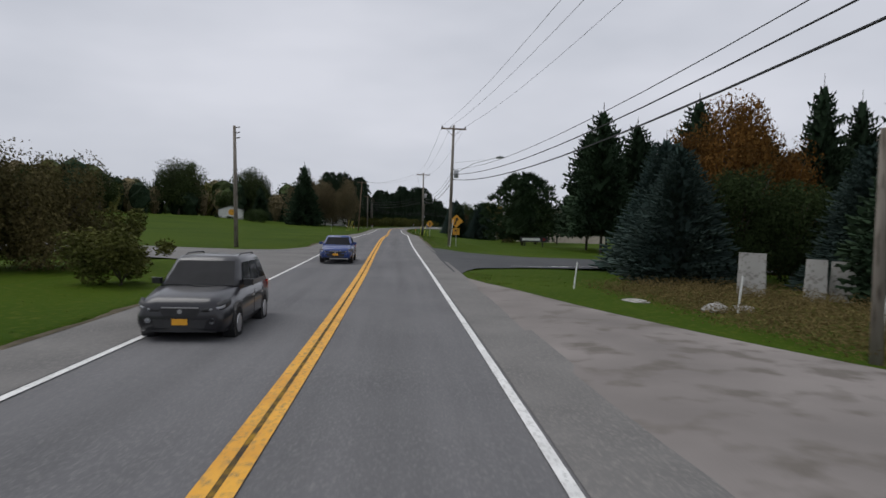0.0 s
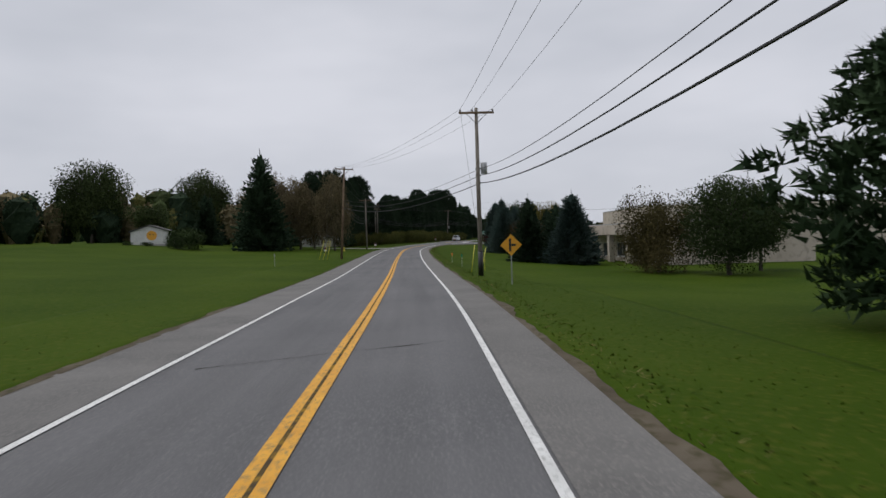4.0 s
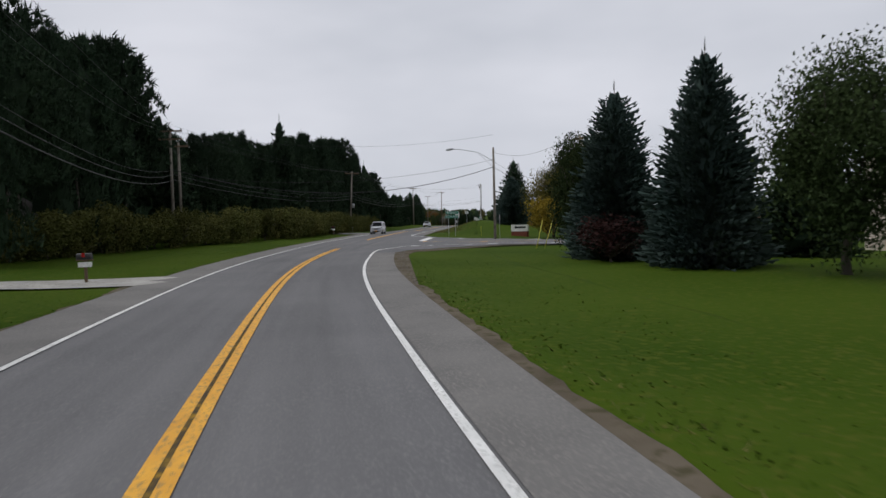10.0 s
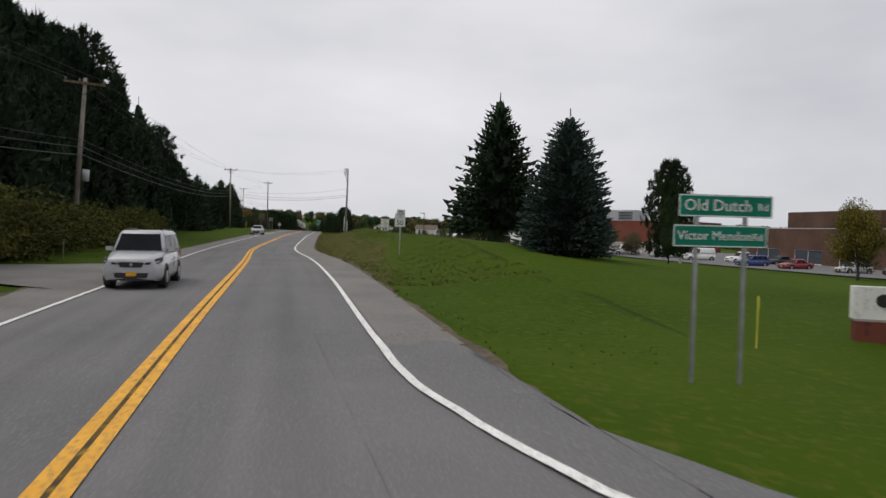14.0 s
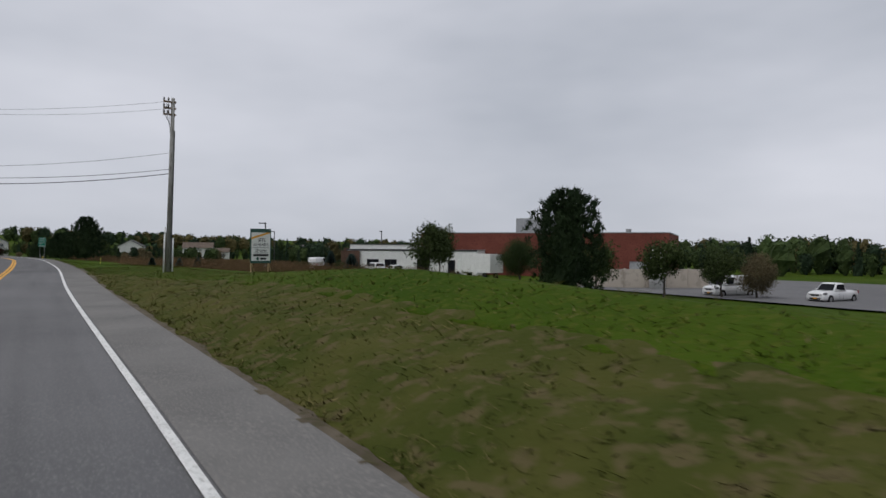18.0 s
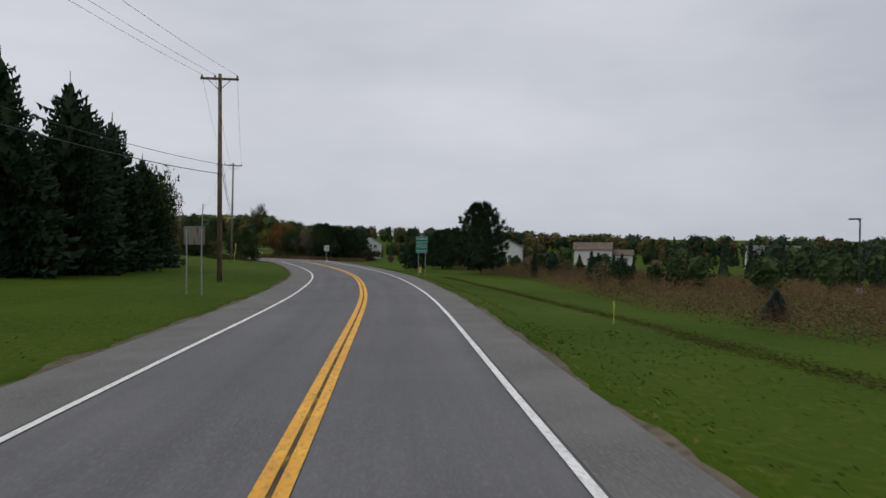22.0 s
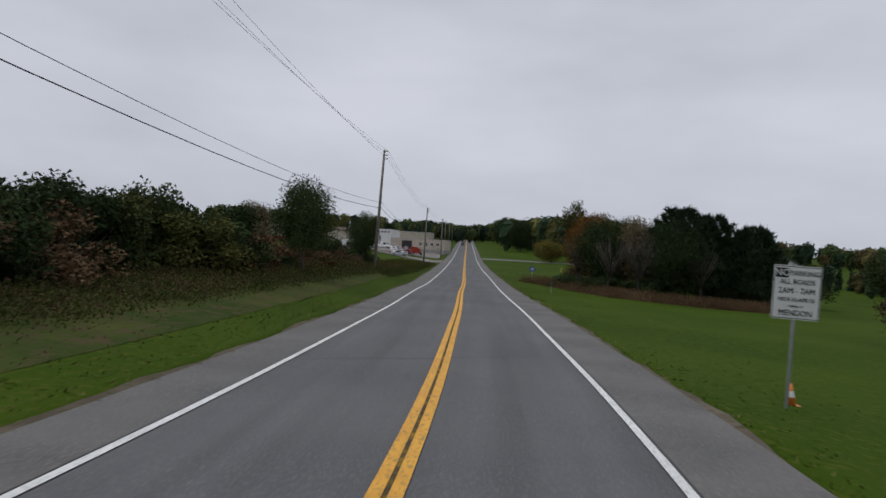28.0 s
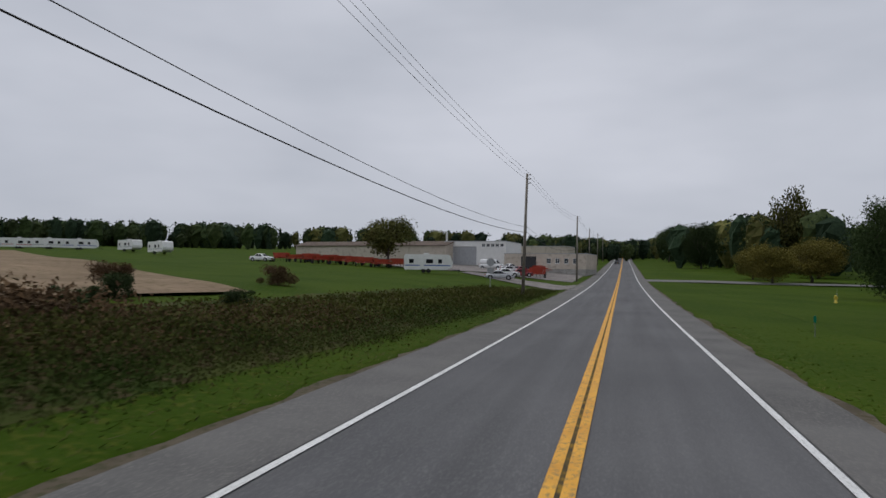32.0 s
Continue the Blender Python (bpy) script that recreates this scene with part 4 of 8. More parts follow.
def woods(name, label, run, height, depth, count, materials, seed, leaf=0.4, conifer=0.3, per=110, base=None):
    """A far belt of trees as one mass: crowns of clumped leaves along a line of points."""
    g = np.random.default_rng(seed)
    pts = np.array(run, float)
    seg = np.concatenate([[0], np.cumsum(np.linalg.norm(np.diff(pts, axis=0), axis=1))])
    groups, hearts = [[] for _ in materials], [[] for _ in materials]
    rows, cols = 6, 8
    grid = np.array([(i * cols + j, i * cols + (j + 1) % cols, (i + 1) * cols + (j + 1) % cols, (i + 1) * cols + j) for i in range(rows - 1) for j in range(cols)])
    ring = np.arange(cols) * 6.2832 / cols
    for i in range(int(count * 1.7)):
        t = g.uniform(0, seg[-1])
        x, y = np.interp(t, seg, pts[:, 0]) + g.normal(0, depth), np.interp(t, seg, pts[:, 1]) + g.normal(0, depth)
        z = gz(x, y) if base is None else base
        h = height * g.uniform(0.55, 1.12)
        cone = g.random() < conifer
        broad = h * (0.19 if cone else g.uniform(0.27, 0.42))
        bump_a, bump_b = g.uniform(0, 6.28, 2)

        def envelope(u, a):
            r = (1.02 - u) ** 0.85 if cone else np.sqrt(np.clip(1.02 - (np.abs(u - 0.55) / 0.47) ** 2.2, 0.05, 1)) * np.where(u < 0.3, 0.85, 1.0)
            return r * (1 + 0.16 * np.sin(2 * a + bump_a + 6 * u) + 0.13 * np.sin(3 * a + bump_b - 9 * u))

        u, a = g.random(per) ** (0.75 if cone else 0.6), g.uniform(0, 6.2832, per)
        r = broad * envelope(u, a) * g.uniform(0.82, 1.12, per)
        which = 0 if cone else int(g.integers(0, len(materials)))
        groups[which].append(np.stack([x + np.cos(a) * r, y + np.sin(a) * r, z + u * h], 1))
        hu = np.repeat(np.array([0.0, 0.22, 0.45, 0.68, 0.86, 0.97]), cols)
        ha = np.tile(ring, rows) + np.repeat(np.arange(rows) * 0.35, cols)
        hr = broad * envelope(hu, ha) * g.uniform(0.5, 0.86, rows * cols) * np.where(hu > 0.95, 0.3, 1.0)
        hearts[which].append(np.stack([x + np.cos(ha) * hr, y + np.sin(ha) * hr, z + hu * h - 0.3 * (hu == 0) + g.normal(0, 0.02 * h, rows * cols)], 1))
    top = tagged(new(name), label, "woods", kind="stuff")
    for j, (material, found) in enumerate(zip(materials, groups)):
        if found:
            part("tree_mass", leaf_mesh("tree_mass", np.concatenate(found), leaf, material, seed + j, hearts=(np.concatenate(hearts[j]), np.concatenate([grid + rows * cols * m for m in range(len(found))]))), None, top)
    return top

# ---- kinds of things ----
def utility_pole(x, y, h, arm=2.4, lean=0.0, turn=None, wood=POLE_WOOD, arms=1, can=None, label="weathered wooden utility pole with a crossarm", lean_side=0.0, dark_foot=0.0, cables=(0.64, 0.60, 0.555)):
    """Returns where the wires hang: three on the crossarm and the lower cables on the pole."""
    turn = heading(y) if turn is None else turn
    ob = thing("utility_pole", label, "utility pole", x, y, None, turn, "utility poles along the road", tilt=(lean_side, lean))
    part("pole", Shape().tube([(0, 0, -0.4), (0, 0, h * 0.5), (0, 0, h)], [0.17, 0.145, 0.11], 12), wood, ob, smooth=True)
    if dark_foot:
        part("tarred_foot", Shape().tube([(0, 0, 0), (0, 0, dark_foot)], [0.185, 0.175], 12), BLACK_INK, ob, "dark tarred foot", True)
    at = []
    for k in range(arms):
        z = h - 0.35 - 0.75 * k
        if arm:
            part("crossarm", Shape().box(-arm / 2, -0.2, z - 0.07, arm / 2, -0.09, z + 0.07), POLE_BROWN, ob)
            for sx in (-1, 1):
                part("brace", Shape().tube([(sx * arm * 0.3, -0.22, z - 0.06), (0, -0.14, z - 0.75)], 0.02, 5), DARK_STEEL, ob)
            for u in (-0.46, 0.02 if k else -0.12, 0.46):
                part("insulator", Shape().tube([(u * arm, -0.14, z + 0.06), (u * arm, -0.14, z + 0.14), (u * arm, -0.14, z + 0.24)], [0.03, 0.07, 0.05], 8), PORCELAIN, ob)
                if k == 0:
                    at.append((u * arm, -0.14, z + 0.26))
    if not arm:
        for u in (0.0, 0.4, 0.8):
            part("insulator", Shape().tube([(0.12, 0, h - 0.15 - u), (0.3, 0, h - 0.12 - u), (0.42, 0, h - 0.1 - u)], [0.03, 0.06, 0.04], 6), PORCELAIN, ob)
            at.append((0.42, 0, h - 0.1 - u))
    if can:
        part("transformer", Shape().prism([(0.42 + 0.22 * math.cos(a * 0.6283), 0.22 * math.sin(a * 0.6283)) for a in range(10)], can, can + 0.75), GREY_PAINT, ob, "grey transformer can", True)
    for z in (h * u for u in cables):
        part("cable_clamp", Shape().box(-0.16, -0.05, z - 0.06, 0.18, 0.05, z + 0.06), DARK_STEEL, ob)
        at.append((0.17, 0, z))
    bpy.context.view_layer.update()
    return [ob.matrix_world @ Vector(p) for p in at]


def wire(a, b, sag=0.9, r=0.012, label="thin black overhead wire"):
    a, b = Vector(a), Vector(b)
    pts = [a.lerp(b, t / 14) - Vector((0, 0, 4 * sag * (t / 14) * (1 - t / 14))) for t in range(15)]
    ob = part("overhead_wire", Shape().tube(pts, r, 5), WIRE)
    return tagged(ob, label, "wire", "overhead wires")


def string_wires(one, two, sag=1.0):
    n = min(len(one), len(two))
    for i in range(n):
        low = i >= 3
        wire(one[i], two[i], sag * (1.1 if low else 0.9), (0.014, 0.022, 0.03)[min(2, i - 3)] if low else 0.009,
             "thick black overhead cable" if low else "thin black overhead wire")


def post_sign(name, label, x, y, turn, panels, posts=(0.0,), post_h=3.0, post=STEEL, tilt=(0, 0)):
    """A sign on one or two posts. Panels: (part name, outline in x and z, material, thickness behind)."""
    ob = thing(name, label, "road sign", x, y, None, turn, tilt=tilt)
    for px in posts:
        part("post", Shape().box(px - 0.03, 0.02, -0.3, px + 0.03, 0.065, post_h), post, ob, "thin galvanised steel post")
    for pname, ring, material, y0 in panels:
        part(pname, Shape().extrude_y(ring, y0, y0 + 0.006), material, ob)
    return ob


def rect(cx, cz, w, h, r=0.0):
    if not r:
        return [(cx - w / 2, cz - h / 2), (cx + w / 2, cz - h / 2), (cx + w / 2, cz + h / 2), (cx - w / 2, cz + h / 2)]
    out = []
    for sx, sz, a0 in ((1, -1, -90), (1, 1, 0), (-1, 1, 90), (-1, -1, 180)):
        for k in range(4):
            a = math.radians(a0 + 30 * k)
            out.append((cx + sx * (w / 2 - r) + r * math.cos(a), cz + sz * (h / 2 - r) + r * math.sin(a)))
    return out


def diamond(cz, s):
    return [(0, cz - s), (s, cz), (0, cz + s), (-s, cz)]


def bars(parent, cx, cz, w, rows, gap, thick, material, y=-0.012, seed=1):
    """Lines of writing too small to read, as plain bars."""
    g = random.Random(seed)
    for i in range(rows):
        ww = w * g.uniform(0.7, 1.0)
        part("print_bar", Shape().extrude_y(rect(cx, cz - i * gap, ww, thick), y, y + 0.004), material, parent)


def walls_with_openings(length, height, thick, openings):
    """A wall along x from 0, its outer face at y = 0; openings are (x0, z0, x1, z1) and go right through."""
    s = Shape()
    xs = sorted({0.0, length, *(v for o in openings for v in (o[0], o[2]))})
    zs = sorted({0.0, height, *(v for o in openings for v in (o[1], o[3]))})
    for i in range(len(xs) - 1):
        z_from = None
        for j in range(len(zs)):
            solid = j < len(zs) - 1 and not any(o[0] <= xs[i] and xs[i + 1] <= o[2] and o[1] <= zs[j] and zs[j + 1] <= o[3] for o in openings)
            if solid and z_from is None:
                z_from = zs[j]
            if not solid and z_from is not None:
                s.box(xs[i], 0, z_from, xs[i + 1], thick, zs[j])
                z_from = None
    seen, order = {}, []
    for p in s.v:
        key = tuple(round(c, 4) for c in p)
        order.append(seen.setdefault(key, len(seen)))
    s.v, s.f = list(seen), [tuple(order[i] for i in q) for q in s.f]
    return s


def house(name, label, x, y, turn, length, depth, height, wall, roof, rise=2.2, windows=(), doors=(), side_windows=(), gable_front=False, chimney=None, overhang=0.35, z=None, category="house"):
    """A building whose front faces local -y, from x = 0 to length. Openings: (x, sill, width, height)."""
    ob = thing(name, label, category, x, y, z, turn)
    front = [(a, b, a + w, b + h) for a, b, w, h in list(windows) + list(doors)]
    t = 0.25
    w1 = part("wall", walls_with_openings(length, height, t, front), wall, ob)
    back = part("wall", Shape().box(0, depth - t, 0, length, depth, height), wall, ob)
    sides = []
    for sx in (0, 1):
        s = walls_with_openings(depth - 2 * t, height, t, [(a, b, a + w, b + h) for a, b, w, h in side_windows])
        s.v = [((length - p[1]) if sx else p[1], t + p[0], p[2]) for p in s.v]
        sides.append(part("wall", s, wall, ob))
    part("footing", Shape().box(0.02, 0.02, -1.5, length - 0.02, depth - 0.02, 0.0), CONCRETE, ob)
    for k, (a, b, w, h) in enumerate(windows):
        win = part("window", Shape().box(a, 0.1, b, a + 0.07, 0.18, b + h).box(a + w - 0.07, 0.1, b, a + w, 0.18, b + h).box(a, 0.1, b + h - 0.07, a + w, 0.18, b + h).box(a, 0.1, b, a + w, 0.18, b + 0.07).box(a + w / 2 - 0.03, 0.1, b, a + w / 2 + 0.03, 0.17, b + h), WHITE_PAINT, ob)
        part("pane", Shape().box(a + 0.05, 0.13, b + 0.05, a + w - 0.05, 0.145, b + h - 0.05), PANE, win)
        part("sill", Shape().box(a - 0.06, -0.06, b - 0.08, a + w + 0.06, 0.1, b), WHITE_PAINT, win)
    for a, b, w, h in doors:
        part("door", Shape().box(a, 0.12, b, a + w, 0.18, b + h).box(a + w * 0.15, 0.10, b + h * 0.1, a + w * 0.85, 0.12, b + h * 0.45).box(a + w * 0.15, 0.10, b + h * 0.55, a + w * 0.85, 0.12, b + h * 0.92), GREY_PAINT if wall is not BEIGE else DARK_STEEL, ob)
    for sx in (0, 1):
        for a, b, w, h in side_windows:
            xx = length - 0.16 if sx else 0.13
            win = part("window", Shape().box(xx, t + a + 0.05, b + 0.05, xx + 0.03, t + a + w - 0.05, b + h - 0.05), PANE, ob)
    o = overhang
    if rise:
        if gable_front:
            ring = [(-o, height), (length / 2, height + rise), (length + o, height), (length + o, height + 0.16), (length / 2, height + rise + 0.2), (-o, height + 0.16)]
            part("roof", Shape().extrude_y(ring, -o, depth + o), roof, ob)
            for yy in (0.0, depth - t):
                part("gable", Shape().extrude_y([(0, height), (length, height), (length / 2, height + rise)], yy, yy + t), wall, ob)
        else:
            s = Shape().extrude_y([(-o, height), (depth / 2, height + rise), (depth + o, height), (depth + o, height + 0.16), (depth / 2, height + rise + 0.2), (-o, height + 0.16)], -o, length + o)
            s.v = [(p[1], p[0], p[2]) for p in s.v]
            part("roof", s, roof, ob)
            for xx in (0.0, length - t):
                g = Shape().extrude_y([(0, height), (depth, height), (depth / 2, height + rise)], xx, xx + t)
                g.v = [(p[1], p[0], p[2]) for p in g.v]
                part("gable", g, wall, ob)
    else:
        part("roof", Shape().box(0.1, 0.1, height - 0.35, length - 0.1, depth - 0.1, height - 0.15), ROOF, ob)
        part("coping", Shape().box(-0.06, -0.06, height, length + 0.06, 0.34, height + 0.14).box(-0.06, depth - 0.34, height, length + 0.06, depth + 0.06, height + 0.14).box(-0.06, 0.34, height, 0.34, depth - 0.34, height + 0.14).box(length - 0.34, 0.34, height, length + 0.06, depth - 0.34, height + 0.14), GREY_PAINT, ob)
    if chimney:
        cx, cy, ch = chimney
        part("chimney", Shape().box(cx - 0.35, cy - 0.35, height - 0.3, cx + 0.35, cy + 0.35, height + ch).box(-0.42 + cx, cy - 0.42, height + ch, cx + 0.42, cy + 0.42, height + ch + 0.12), WHITE_PAINT, ob)
    return ob


def paint(name, colour):
    return surf(name, tuple(c * 0.92 for c in colour), colour, 1.5, 0.3, coat=0.4)


def loft(s, sections):
    """Closed skin through rings of equal length."""
    n, k = len(s.v), len(sections[0])
    for ring in sections:
        s.v += [tuple(p) for p in ring]
    for i in range(len(sections) - 1):
        for j in range(k):
            a, b = n + i * k + j, n + i * k + (j + 1) % k
            s.f.append((a, b, b + k, a + k))
    s.f += [tuple(range(n + k - 1, n - 1, -1)), tuple(range(n + (len(sections) - 1) * k, n + len(sections) * k))]
    return s


def car(name, label, x, y, turn, colour, kind="suv", z=None, group="", size=1.0, category="car"):
    """A car that faces local +y, standing on its wheels."""
    ob = thing(name, label, category, x, y, z, turn, group)
    ob.scale = (size, size, size)
    L, W, H, hood, belt = {"suv": (4.45, 1.85, 1.66, 1.02, 1.05), "sedan": (4.55, 1.78, 1.45, 0.92, 0.95), "boxy": (4.3, 1.82, 1.8, 1.12, 1.12),
                           "pickup": (5.4, 1.9, 1.8, 1.1, 1.1), "van": (5.4, 1.95, 2.1, 1.15, 1.2)}[kind]
    w2, y0, y1 = W / 2, -L / 2, L / 2
    g = 0.24

    def ring(yy, half, low, high, tuck=0.9):
        return [(-half * 0.9, yy, low), (half * 0.9, yy, low), (half, yy, low + 0.16), (half, yy, (low + high) / 2), (half * tuck, yy, high), (half * tuck * 0.7, yy, high + 0.03),
                (-half * tuck * 0.7, yy, high + 0.03), (-half * tuck, yy, high), (-half, yy, (low + high) / 2), (-half, yy, low + 0.16)]

    end_h = {"suv": belt, "sedan": belt - 0.04, "boxy": belt, "pickup": belt - 0.05, "van": belt}[kind]
    body = loft(Shape(), [ring(y0, w2 * 0.86, g + 0.16, end_h - 0.12), ring(y0 + 0.12, w2 * 0.96, g + 0.04, end_h), ring(y0 + 0.9, w2, g, belt), ring(0, w2, g, belt), ring(y1 - 1.25, w2, g, belt - 0.02),
                          ring(y1 - 0.85, w2 * 0.995, g, hood - 0.02, 0.84), ring(y1 - 0.5, w2 * 0.97, g, hood - 0.07, 0.82), ring(y1 - 0.26, w2 * 0.94, g, hood - 0.11, 0.82), ring(y1 - 0.11, w2 * 0.9, g + 0.02, hood - 0.16, 0.84),
                          ring(y1 - 0.03, w2 * 0.85, g + 0.05, hood - 0.22, 0.86), ring(y1, w2 * 0.79, g + 0.1, hood - 0.30, 0.88)])
    part("body", body, colour, ob, smooth=True)
    cab0, cab1 = {"suv": (y0 + 0.1, 1.0), "sedan": (y0 + 0.75, 1.05), "boxy": (y0 + 0.05, 1.05), "pickup": (-0.75, 1.25), "van": (y0 + 0.05, 1.75)}[kind]
    lean_f, lean_r = {"suv": (0.75, 0.4), "sedan": (0.85, 0.75), "boxy": (0.45, 0.12), "pickup": (0.7, 0.12), "van": (0.7, 0.08)}[kind]

    hw, ht = w2 * 0.93, w2 * 0.74
    yb, yt = (cab0, cab1), (cab0 + lean_r, cab1 - lean_f)
    zt = H - 0.05

    def cab_at(u, v, w):
        """A point of the cabin: u across (-1 to 1), v from back to front, w from belt to roof edge."""
        half = hw * (1 - w) + ht * w - 0.03 * w * (1 - w)
        back, front = yb[0] * (1 - w) + yt[0] * w, yb[1] * (1 - w) + yt[1] * w
        return (u * half, back + (front - back) * v, belt - 0.04 + (zt - belt + 0.04) * w)

    rings = []
    for w in (0.0, 0.35, 0.7, 0.94):
        rings.append([cab_at(*p, w) for p in ((-0.9, 0.0), (0.9, 0.0), (1, 0.05), (1, 0.5), (1, 0.95), (0.88, 1.0), (-0.88, 1.0), (-1, 0.95), (-1, 0.5), (-1, 0.05))])
    mid_y = (yt[0] + yt[1]) / 2
    for shrink, dz in ((0.9, 0.045), (0.6, 0.06)):
        rings.append([(p[0] * shrink, mid_y + (p[1] - mid_y) * shrink, zt + dz) for p in rings[3]])
    part("cabin", loft(Shape(), rings), colour, ob, smooth=True)

    def pane_on(u0, v0, u1, v1, lo, hi, push):
        q = [cab_at(u0, v0, lo), cab_at(u1, v1, lo), cab_at(u1, v1, hi), cab_at(u0, v0, hi)]
        return Shape().face(*[(p[0] + push[0], p[1] + push[1], p[2] + push[2]) for p in q])

    part("windscreen", pane_on(-0.86, 1.0, 0.86, 1.0, 0.1, 0.9, (0, 0.012, 0.012)), CAR_GLASS, ob, "dark sloping windscreen")
    if kind != "van":
        part("rear_window", pane_on(0.84, 0.0, -0.84, 0.0, 0.2, 0.88, (0, -0.012, 0.01)), CAR_GLASS, ob, "dark rear window")
    spans = {"suv": ((0.07, 0.30), (0.33, 0.60), (0.63, 0.92)), "boxy": ((0.05, 0.3), (0.33, 0.62), (0.65, 0.94)), "sedan": ((0.14, 0.5), (0.53, 0.9)), "pickup": ((0.1, 0.9),), "van": ((0.7, 0.93),)}[kind]
    for sx in (-1, 1):
        for a, b in spans:
            q = (sx, b, sx, a) if sx < 0 else (sx, a, sx, b)
            part("side_window", pane_on(*q, 0.16, 0.86, (sx * 0.012, 0, 0.004)), CAR_GLASS, ob, "dark side window")
    for sx in (-1, 1):
        part("mirror", Shape().box(sx * (w2 + 0.04) - 0.11, cab1 - 0.42, belt + 0.02, sx * (w2 + 0.04) + 0.11, cab1 - 0.3, belt + 0.15, 0.03), colour, ob)
        outer, inner = [], []
        for u, v, lo, hi in ((0.43, -0.012, -0.36, -0.29), (0.60, -0.025, -0.36, -0.235), (0.78, -0.075, -0.34, -0.175), (0.89, -0.2, -0.31, -0.14), (0.95, -0.42, -0.25, -0.125)):
            outer.append([(sx * w2 * u, y1 + v + 0.03, hood + lo), (sx * w2 * (u + 0.012), y1 + v + 0.035, hood + (lo + hi) / 2), (sx * w2 * u * 0.985, y1 + v - 0.01, hood + hi), (sx * w2 * u * 0.9, y1 + v - 0.12, hood + (lo + hi) / 2)][::-sx])
            inner.append([(p[0] * 1.0, p[1] + 0.006, p[2] + (0.022 if k in (0, 3) else -0.012)) for k, p in enumerate(outer[-1])])
        lamp = part("headlight", loft(Shape(), outer), BLACK_PLASTIC, ob, "dark headlight housing", True)
        part("lens", loft(Shape(), inner[1:4]), LAMP_GLASS, lamp, "clear headlight lens", True)
        part("fog_lamp", Shape().disc_y(sx * w2 * 0.66, y1 - 0.06, y1 - 0.0, g + 0.24, 0.055, 12), LAMP_GLASS, ob)
        part("tail_light", Shape().box(sx * w2 * 0.82 - 0.1, y0 - 0.01, belt - 0.3, sx * w2 * 0.82 + 0.1, y0 + 0.12, belt - 0.05), TAIL_RED, ob, "red tail light")
        for wy in (y1 - 0.9, y0 + 0.85):
            wheel = part("wheel", Shape().tube([(sx * w2 - sx * 0.2, wy, 0.34), (sx * w2 + sx * 0.005, wy, 0.34)], 0.34, 20), RUBBER, ob, "black tyre")
            part("rim", Shape().tube([(sx * w2 - sx * 0.02, wy, 0.34), (sx * w2 + sx * 0.018, wy, 0.34)], [0.22, 0.19], 12), RIM, wheel)
            part("wheel_arch", Shape().tube([(sx * w2 - sx * 0.24, wy, 0.37), (sx * w2 + sx * 0.002, wy, 0.37)], 0.40, 18), BLACK_PLASTIC, ob)
    if kind in ("suv", "boxy"):
        for sx in (-1, 1):
            part("roof_rail", Shape().tube([(sx * ht * 0.86, yt[0] + 0.1, zt + 0.02), (sx * ht * 0.86, yt[0] + 0.3, zt + 0.09), (sx * ht * 0.86, yt[1] - 0.5, zt + 0.09), (sx * ht * 0.86, yt[1] - 0.25, zt + 0.02)], 0.018, 6), BLACK_PLASTIC, ob)
    for sx in (-1, 1):
        for q in (0.32, 0.62):
            yy = cab0 + (cab1 - cab0) * q
            part("door_seam", Shape().box(sx * (w2 + 0.001) - 0.004, yy - 0.006, g + 0.14, sx * (w2 + 0.001) + 0.004, yy + 0.006, belt - 0.12), BLACK_PLASTIC, ob)
            part("door_handle", Shape().box(sx * (w2 + 0.012) - 0.014, yy + 0.05, belt - 0.28, sx * (w2 + 0.012) + 0.014, yy + 0.22, belt - 0.245, 0.004), RIM, ob)
    grille = [(-w2 * 0.42, hood - 0.31), (-w2 * 0.34, hood - 0.45), (w2 * 0.34, hood - 0.45), (w2 * 0.42, hood - 0.31), (w2 * 0.38, hood - 0.285), (-w2 * 0.38, hood - 0.285)]
    part("grille", Shape().extrude_y(grille, y1 - 0.05, y1 + 0.012), BLACK_PLASTIC, ob)
    part("grille_trim", Shape().box(-w2 * 0.38, y1 - 0.03, hood - 0.295, w2 * 0.38, y1 + 0.018, hood - 0.272, 0.004), RIM, ob, "bright grille trim")
    part("badge", Shape().disc_y(0.0, y1 + 0.013, y1 + 0.024, hood - 0.36, 0.045, 14), RIM, ob)
    part("air_intake", Shape().extrude_y([(-w2 * 0.5, g + 0.1), (w2 * 0.5, g + 0.1), (w2 * 0.56, g + 0.26), (-w2 * 0.56, g + 0.26)], y1 - 0.07, y1 + 0.006), BLACK_PLASTIC, ob)
    part("number_plate", Shape().box(-0.15, y1 + 0.008, g + 0.16, 0.15, y1 + 0.022, g + 0.28, 0.003), YELLOW_SIGN, ob, "plain amber number plate")
    part("bumper_lip", loft(Shape(), [[(u * w2, y1 + v, g + z) for u, v in ((-0.9, -0.32), (-0.74, -0.05), (0.0, 0.015), (0.74, -0.05), (0.9, -0.32), (0.7, -0.4), (0.0, -0.3), (-0.7, -0.4))] for z in (0.02, 0.1)]), BLACK_PLASTIC, ob)
    for sx in (-1, 1):
        part("bonnet_seam", Shape().tube([(sx * w2 * 0.6, cab1 - 0.02, belt - 0.005), (sx * w2 * 0.58, y1 - 0.5, hood - 0.045), (sx * w2 * 0.5, y1 - 0.12, hood - 0.135)], 0.006, 4), BLACK_PLASTIC, ob)
